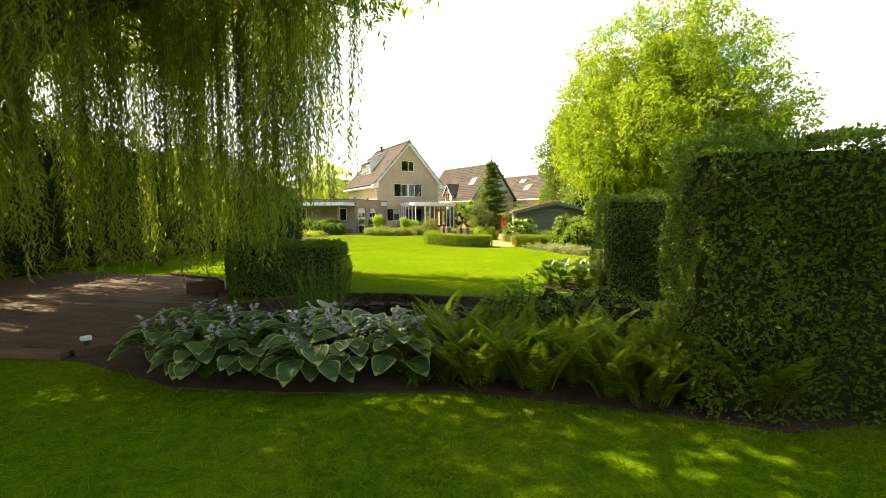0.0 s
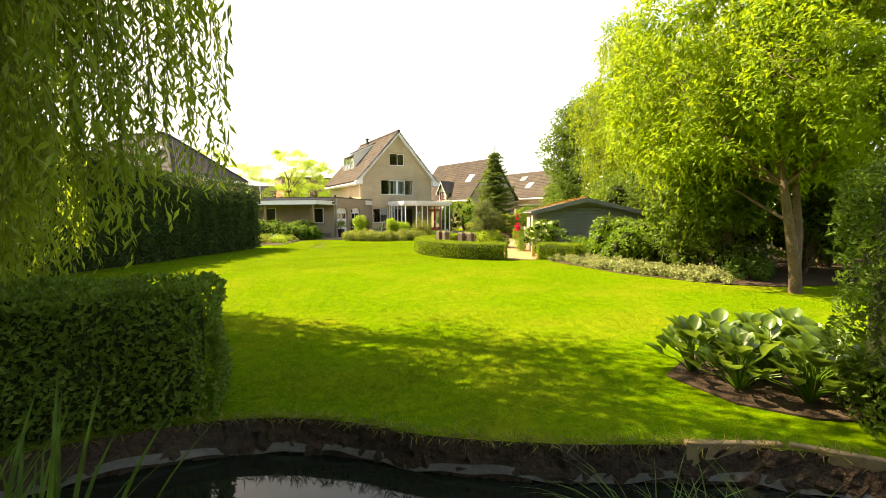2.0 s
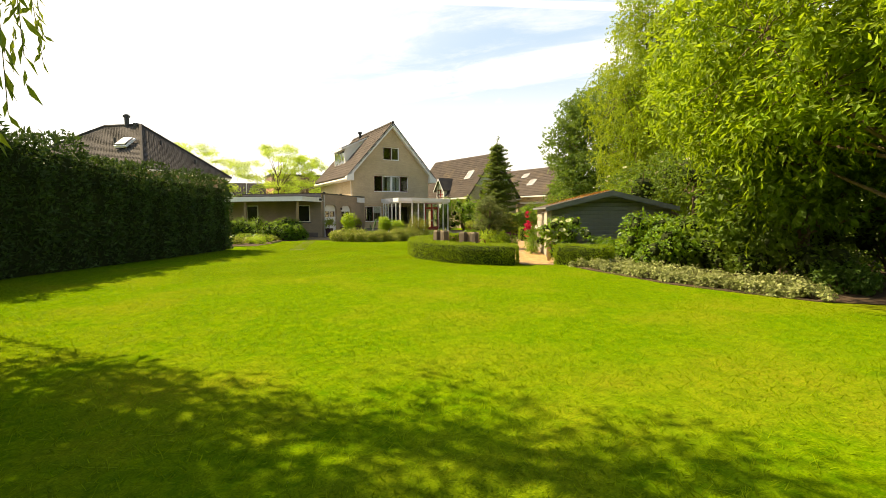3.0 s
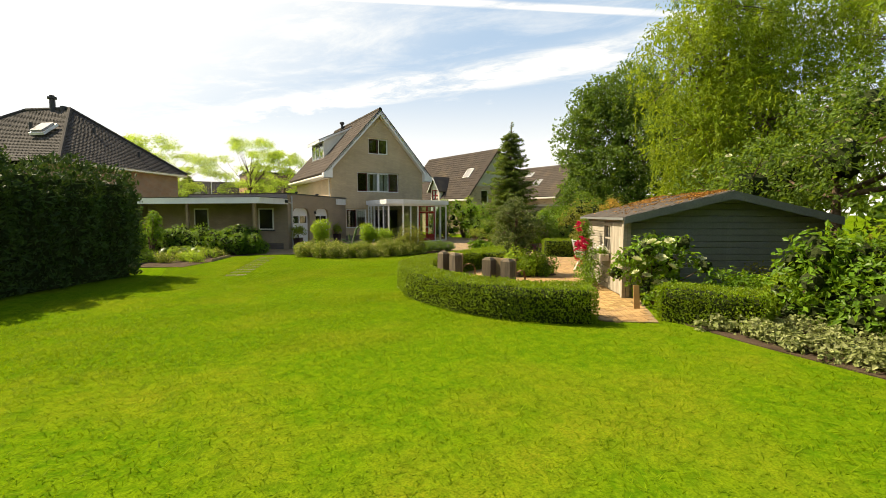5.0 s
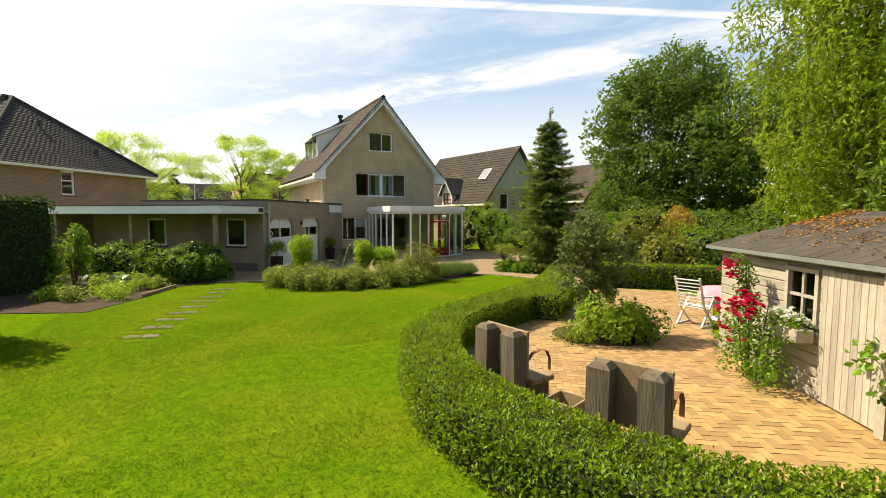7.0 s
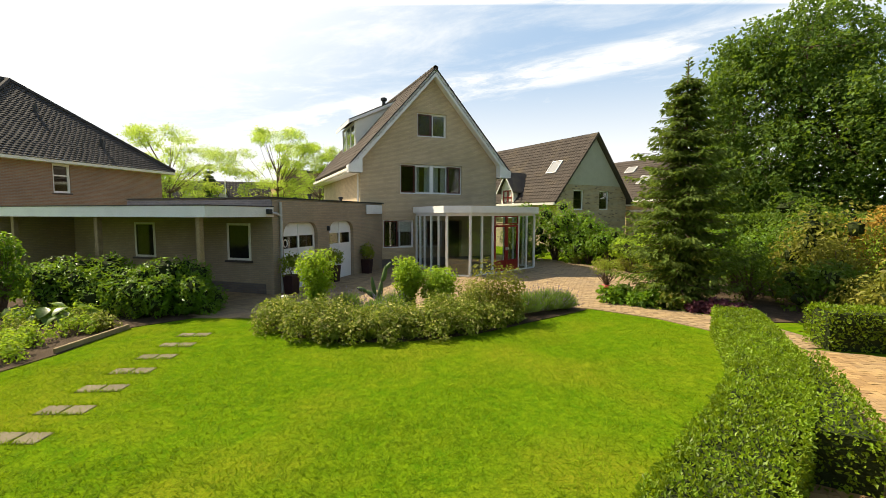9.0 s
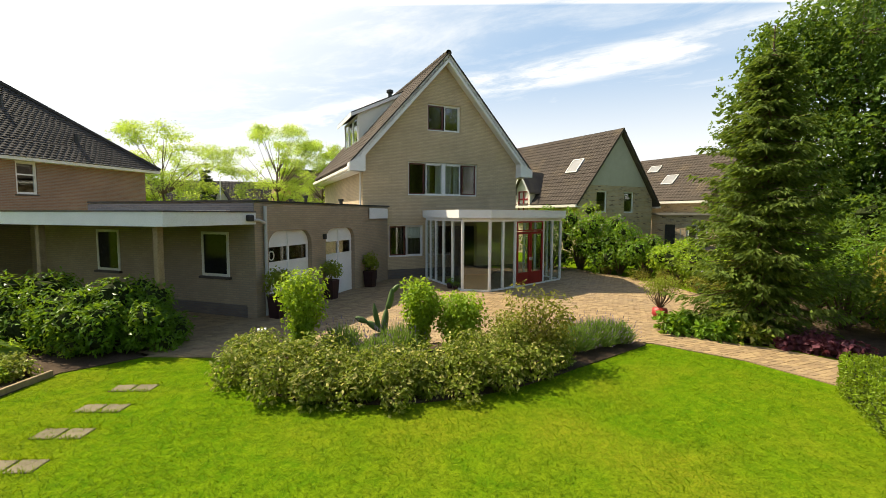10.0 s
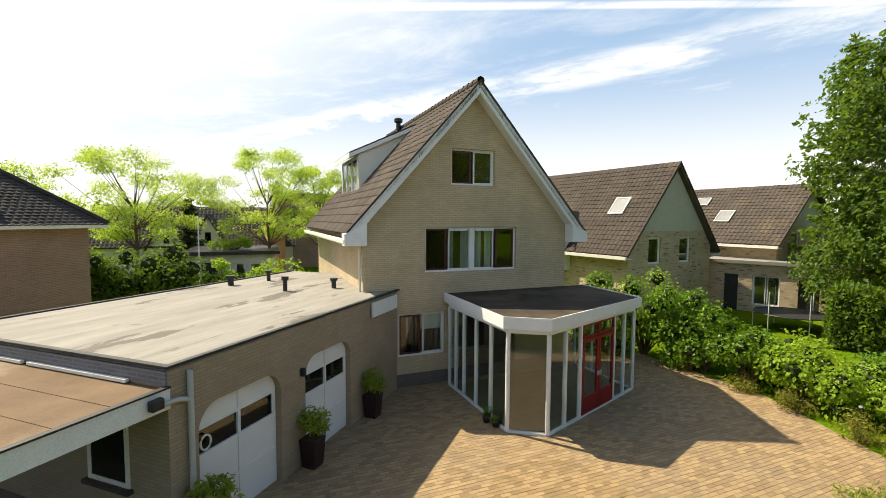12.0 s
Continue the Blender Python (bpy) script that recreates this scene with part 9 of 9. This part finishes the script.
stake = tagged(part("leaning_board", boxes((-0.06, 0.06, -0.012, 0.012, 0, 0.5), bevel=0.004), WOODY, m=Matrix.Translation((12.25, 19.98, 0.0)) @ Euler((radians(-12), 0, radians(-35))).to_matrix().to_4x4()), "short orange-brown board leaning by the shed plants", "board")
bush("peony", 13.2, 25.1, 0.72, 0.9, LIME, 2200, 0.1, "bright green peony clump on the patio", "perennial", 0.5, lift=0.0, lumps=14)
bush("box_mound", 12.6, 25.35, 0.42, 0.36, BOX, 900, 0.045, "low rounded box mound at the patio bed", "shrub", 0.55, lift=0.0, lumps=12)
bush("peony", 13.75, 24.95, 0.6, 0.72, LUSH, 1400, 0.09, "green peony clump on the patio", "perennial", 0.5, lift=0.0, lumps=10)
MOTTLED = foliage("pale_edged_small_leaf", (0.06, 0.095, 0.02), (0.19, 0.22, 0.075), (0.26, 0.34, 0.06), 0.25)
tree("small_tree", 13.3, 25.6, [(0, 0, 0), (0.03, 0, 0.5), (0.0, 0.04, 1.1), (0.05, 0, 1.95)], 0.06,
     [(0.0, 0, 1.75, 0.6, 0.55), (-0.4, 0.15, 1.35, 0.5, 0.5), (0.48, -0.2, 1.5, 0.5, 0.45), (0.1, 0.2, 2.2, 0.42, 0.36), (-0.2, -0.2, 1.05, 0.42, 0.4), (0.4, 0.1, 1.0, 0.4, 0.36), (-0.35, 0.0, 1.95, 0.4, 0.3)], MOTTLED, 44, 0.075, "small bushy tree with olive pale-edged leaves", 0.55, clumps=22, limb_r=0.025, rc=0.24)
soil_bed([tuple(p) for p in smooth_path([(12.5, 25.3), (13.2, 24.7), (14.2, 24.7), (14.4, 25.4), (13.6, 26.3), (12.7, 26.1), (12.5, 25.3)], 3)[:-1]], "small round bed on the patio").location.z = 0.014

# bed from the shed along the lawn, under the light willow
RIGHT_BED = [(12.0, 18.9), (11.75, 17.6), (11.65, 16.2), (11.5, 14.6), (11.8, 13.2), (12.15, 12.0), (13.0, 11.2), (15.5, 10.4), (30, 8), (32, 24), (19.5, 27.5), (16.4, 24.5), (13.2, 20.2)]
soil_bed(RIGHT_BED, "earth bed of shrubs behind the lawn")
IVY = foliage("pale_ivy", (0.16, 0.20, 0.05), (0.34, 0.36, 0.16), (0.4, 0.45, 0.14), 0.3)
for k, (x, y) in enumerate(along([(12.05, 18.35), (11.95, 17.0), (11.9, 15.6), (11.8, 14.4), (12.0, 13.2), (12.4, 12.2)], 24)[0]):
    bush("ground_cover", x + 0.15 + rng.normal(0, 0.08), y, 0.42, 0.26, IVY, 420, 0.075, "low pale variegated ground cover along the lawn", "ground cover", 0.7, lift=0.0, lumps=9)
for k, (x, y) in enumerate(along([(12.7, 17.6), (12.6, 15.8), (12.5, 14.2), (13.0, 12.9)], 12)[0]):
    bush("ground_cover", x + 0.2, y, 0.45, 0.3, IVY, 360, 0.075, "low pale variegated ground cover", "ground cover", 0.7, lift=0.0, lumps=9)
# DARKLEAF at (15.9, 16.6), (14.9, 15.6), (14.6, 16.4) stands in for shade
for x, y, r, h, mt, sz in ((13.6, 18.9, 0.6, 0.85, LUSH, 0.08), (14.3, 18.5, 0.6, 0.9, LIME, 0.08), (14.9, 17.4, 0.9, 1.25, LUSH, 0.12), (14.0, 16.6, 0.85, 1.15, LUSH, 0.12), (15.9, 16.6, 1.0, 1.35, DARKLEAF, 0.12), (14.9, 15.6, 0.9, 1.1, DARKLEAF, 0.12), (16.2, 18.0, 0.9, 1.5, OLIVE, 0.07), (17.2, 17.0, 1.0, 1.7, OLIVE, 0.07),
                         (13.9, 17.7, 0.85, 1.7, LUSH, 0.13), (13.6, 16.6, 0.8, 1.45, LUSH, 0.13), (14.7, 17.6, 0.85, 1.8, LUSH, 0.13), (14.6, 16.4, 0.85, 1.6, DARKLEAF, 0.13), (13.9, 14.3, 0.8, 0.9, DARKLEAF, 0.1), (14.4, 13.0, 0.9, 1.0, DARKLEAF, 0.1), (13.6, 12.3, 0.6, 0.75, STRAP, 0.1), (16.6, 14.6, 1.3, 2.8, DARKLEAF, 0.12), (16.4, 12.4, 1.3, 2.6, DARKLEAF, 0.12), (18.4, 15.8, 1.6, 3.8, DARKLEAF, 0.13), (18.6, 12.8, 1.7, 3.8, DARKLEAF, 0.14), (20.4, 17.6, 1.7, 3.6, DARKLEAF, 0.14), (21.0, 14.0, 1.9, 4.2, DARKLEAF, 0.15), (18.5, 9.6, 1.8, 4.0, DARKLEAF, 0.15), (22.5, 10.5, 2.0, 4.4, DARKLEAF, 0.16), (22.5, 18.5, 1.7, 3.4, OLIVE, 0.13), (24.5, 15.5, 2.0, 3.6, DARKLEAF, 0.16), (15.4, 19.0, 0.7, 1.2, OLIVE, 0.06)):
    bush("garden_shrub", x, y, r, h, mt, 1800, sz * (1.0 if r < 1.2 else 1.35), "leafy shrub in the bed behind the lawn", "shrub", 0.5, lift=-0.06, lumps=18, heart=0.0 if r < 0.8 else 0.45)
ORANGE = foliage("orange_shrub_leaf", (0.35, 0.20, 0.03), (0.45, 0.28, 0.05), (0.6, 0.4, 0.06), 0.35)
bush("orange_shrub", 25.0, 32.8, 0.95, 3.5, ORANGE, 2600, 0.13, "upright shrub with orange-yellow young leaves", "shrub", 0.4, lumps=16)
for x, y, r, h, mt in ((20.8, 29.6, 1.2, 1.9, OLIVE), (22.2, 28.6, 1.3, 2.3, DARKLEAF), (23.8, 28.0, 1.5, 2.8, DARKLEAF), (25.5, 29.6, 1.5, 3.2, DARKLEAF), (23.6, 30.4, 1.2, 2.2, LUSH), (21.6, 32.2, 1.0, 1.8, DARKLEAF), (26.0, 26.0, 1.8, 3.4, DARKLEAF), (27.5, 31.5, 1.7, 3.6, DARKLEAF), (24.5, 36.5, 1.5, 2.6, DARKLEAF), (28.0, 35.5, 1.8, 3.2, OLIVE), (23.2, 33.2, 1.4, 3.3, OLIVE), (25.0, 33.8, 1.5, 3.6, DARKLEAF), (26.6, 36.6, 1.6, 3.6, DARKLEAF), (22.8, 35.4, 1.1, 2.6, LUSH)):
    bush("garden_shrub", x, y, r, h, mt, 1700, 0.16, "shrub in the mixed border behind the patio", "shrub", 0.55, lift=-0.06, lumps=13, heart=0.32)
hedge("laurel_hedge", [(31.6, 44.8), (32.8, 41.0), (34.0, 36.0)], 1.6, 2.4, DARKLEAF, 190, 0.2, "bright green clipped hedge by the neighbour", 0.08)

# ---- woods at the edge of sight ----
def far_woods():
    n = 520
    a = rng.uniform(0, 2 * np.pi, n)
    d = rng.uniform(125, 165, n)
    C = np.c_[12 + np.cos(a) * d, 30 + np.sin(a) * d, rng.uniform(0.5, 7.5, n)]
    V, F = clump_leaves(C, 4.6, 26, 2.4, 0.7, squash=0.7)
    V[:, 2] = np.maximum(V[:, 2], 0.05)
    tagged(put("far_woods", grid_mesh("far_woods", V, F), DARKLEAF), "belt of far trees round the neighbourhood", "woods", kind="stuff")


far_woods()


# ---- pavers ----
def pavers(ground, poly, turn, near, limit, name="paver", herringbone=False):
    """Running-bond pavers over an outline: single ones near a spot, the rest in one joined part."""
    w, h, gap = 0.205, 0.105, 0.003
    P = np.asarray(poly)
    c0 = P.mean(0)
    R = np.array([[math.cos(turn), -math.sin(turn)], [math.sin(turn), math.cos(turn)]])
    rad = np.abs(P - c0).max() * 1.5
    i, j = np.meshgrid(np.arange(-int(rad / w), int(rad / w)), np.arange(-int(rad / h), int(rad / h)), indexing="ij")
    L = np.stack([(i + 0.5 * (j % 2)) * w, j * h], -1).reshape(-1, 2)
    A = np.full(len(L), turn)
    if herringbone:
        m = int(rad / h)
        i, j = (g.ravel() for g in np.meshgrid(np.arange(-m, m), np.arange(-m, m), indexing="ij"))
        flat, up = (i - j) % 4 == 0, (i - j) % 4 == 3
        L = np.concatenate([np.c_[(i[flat] + 1.0) * h, (j[flat] + 0.5) * h], np.c_[(i[up] + 0.5) * h, (j[up] + 1.0) * h]])
        A = np.r_[np.full(flat.sum(), turn), np.full(up.sum(), turn + math.pi / 2)]
        w = 2 * h
    W = c0 + L @ R.T
    ok = inside(W, poly)
    for dx, dy in ((-0.08, -0.04), (0.08, 0.04), (0.08, -0.04), (-0.08, 0.04)):
        ok &= inside(W + np.array([dx, dy]) @ R.T, poly)
    ok &= W[:, 1] < 45.7
    W, A = W[ok], A[ok]
    hx, hy, t, b = w / 2 - gap / 2, h / 2 - gap / 2, 0.02, 0.003
    V0 = np.array([(-hx, -hy, 0), (hx, -hy, 0), (hx, hy, 0), (-hx, hy, 0), (-hx, -hy, t - 0.004), (hx, -hy, t - 0.004), (hx, hy, t - 0.004), (-hx, hy, t - 0.004),
                   (-hx + b, -hy + b, t), (hx - b, -hy + b, t), (hx - b, hy - b, t), (-hx + b, hy - b, t)])
    F0 = np.array([(0, 1, 9, 8), (1, 2, 10, 9), (2, 3, 11, 10), (3, 0, 8, 11), (8, 9, 10, 11)])
    order = np.argsort(np.hypot(*(W - np.asarray(near)).T))
    me = grid_mesh(name, V0, F0)
    me.materials.append(PAVER if herringbone else PAVER_DRIVE)
    for k in order[:limit]:
        ob = new(name, me)
        ob.parent = ground
        ob.matrix_basis = Matrix.Translation((W[k][0], W[k][1], 0.004 + rng.normal(0, 0.0015))) @ Matrix.Rotation(A[k] + rng.normal(0, 0.012), 4, "Z")
    rest = W[order[limit:]]
    n = len(rest)
    ang = A[order[limit:]] + rng.normal(0, 0.012, n)
    cs, sn = np.cos(ang)[:, None], np.sin(ang)[:, None]
    X = rest[:, :1] + cs * V0[None, :, 0] - sn * V0[None, :, 1]
    Y = rest[:, 1:] + sn * V0[None, :, 0] + cs * V0[None, :, 1]
    Z = np.broadcast_to(V0[None, :, 2], X.shape) + 0.004 + rng.normal(0, 0.0015, (n, 1))
    V = np.stack([X, Y, Z], -1).reshape(-1, 3)
    F = (np.arange(n)[:, None, None] * 12 + F0[None]).reshape(-1, 4)
    tagged(put("pavers", grid_mesh("pavers", V, F), PAVER_WARM if herringbone else PAVER_REST, ground), kind="stuff")


def island_paver(name, low, mid, high):
    m, nd, lk, bs = nodes_of(name)
    vec = nd.new("ShaderNodeTexCoord").outputs["Object"]
    isl = nd.new("ShaderNodeNewGeometry").outputs["Random Per Island"]
    ramp = nd.new("ShaderNodeValToRGB")
    lk.new(isl, ramp.inputs["Fac"])
    cr = ramp.color_ramp
    cr.elements[0].color, cr.elements[1].color = (*low, 1), (*high, 1)
    e = cr.elements.new(0.5)
    e.color = (*mid, 1)
    fine = noise_node(nd, lk, 60.0, 3.0, 0.6, vec)
    big = noise_node(nd, lk, 0.6, 5.0, 0.6, vec)
    col = mix_node(nd, lk, range_node(nd, lk, fine, 0.42, 0.75, 0.0, 0.5), ramp.outputs["Color"], (0.2, 0.13, 0.08))
    col = mix_node(nd, lk, range_node(nd, lk, big, 0.45, 0.7, 0.0, 0.4), col, (0.21, 0.16, 0.105))
    lk.new(col, bs.inputs["Base Color"])
    bs.inputs["Roughness"].default_value = 0.85
    bump_node(nd, lk, fine, 0.4, 0.006, bs)
    return m


PAVER_REST = island_paver("clay_paver_field", (0.20, 0.135, 0.066), (0.275, 0.188, 0.092), (0.35, 0.248, 0.118))
PAVER_WARM = island_paver("warm_clay_paver_field", (0.25, 0.145, 0.052), (0.34, 0.205, 0.075), (0.42, 0.27, 0.105))
for ob_name, poly, turn, near, limit in (("driveway", DRIVE, radians(4), (14.6, 39.2), 300), ("patio", PATIO, radians(-32), (12.0, 21.6), 300)):
    pavers(scene.objects[ob_name], poly, turn, near, limit, herringbone=ob_name == "patio")


# ---- grass ----
def grass():
    """Blades over the lawn, thick along the walk and thinner farther off."""
    zones = [((-7, 0, -2, 6), 600), ((-4, 5, 8.0, 10), 500), ((-3, 12, 9.0, 24.0), 460), ((1, 11, 20, 30), 460), ((3, 17, 27, 36.5), 560), ((-1, 5, -1, 3), 900), ((3, 14, 23, 34), 300)]
    pts = []
    for (x0, x1, y0, y1), per in zones:
        n = int((x1 - x0) * (y1 - y0) * per)
        pts.append(np.c_[rng.uniform(x0, x1, n), rng.uniform(y0, y1, n)])
    P = np.concatenate(pts)
    bad = np.zeros(len(P), bool)
    for poly in (POND, strip, DRIVE, PATIO, FRONT_BED, SIDE_BED, RIGHT_BED, TERRACE):
        bad |= inside(P, poly)
    P = P[~bad]
    n = len(P)
    lump = 0.5 + 0.5 * np.sin(P[:, 0] * 2.1 + np.sin(P[:, 1] * 1.7)) * np.sin(P[:, 1] * 2.6 + np.sin(P[:, 0] * 1.3))
    L = (0.03 + 0.024 * lump) * rng.uniform(0.6, 1.4, n)
    a = rng.uniform(0, 2 * np.pi, n)
    w = 0.0042 * rng.uniform(0.7, 1.4, n)
    s = np.c_[np.cos(a), np.sin(a)] * w[:, None]
    lean = rng.normal(0, 1.1, (n, 2)) * L[:, None]
    V = np.stack([np.c_[P - s, np.zeros(n)], np.c_[P + s, np.zeros(n)], np.c_[P + lean, L * 0.8]], 1).reshape(-1, 3)
    F = np.arange(3 * n).reshape(-1, 3)
    tagged(put("grass", grid_mesh("grass", V, F), GRASS), "short mown lawn grass", "grass", kind="stuff")


grass()
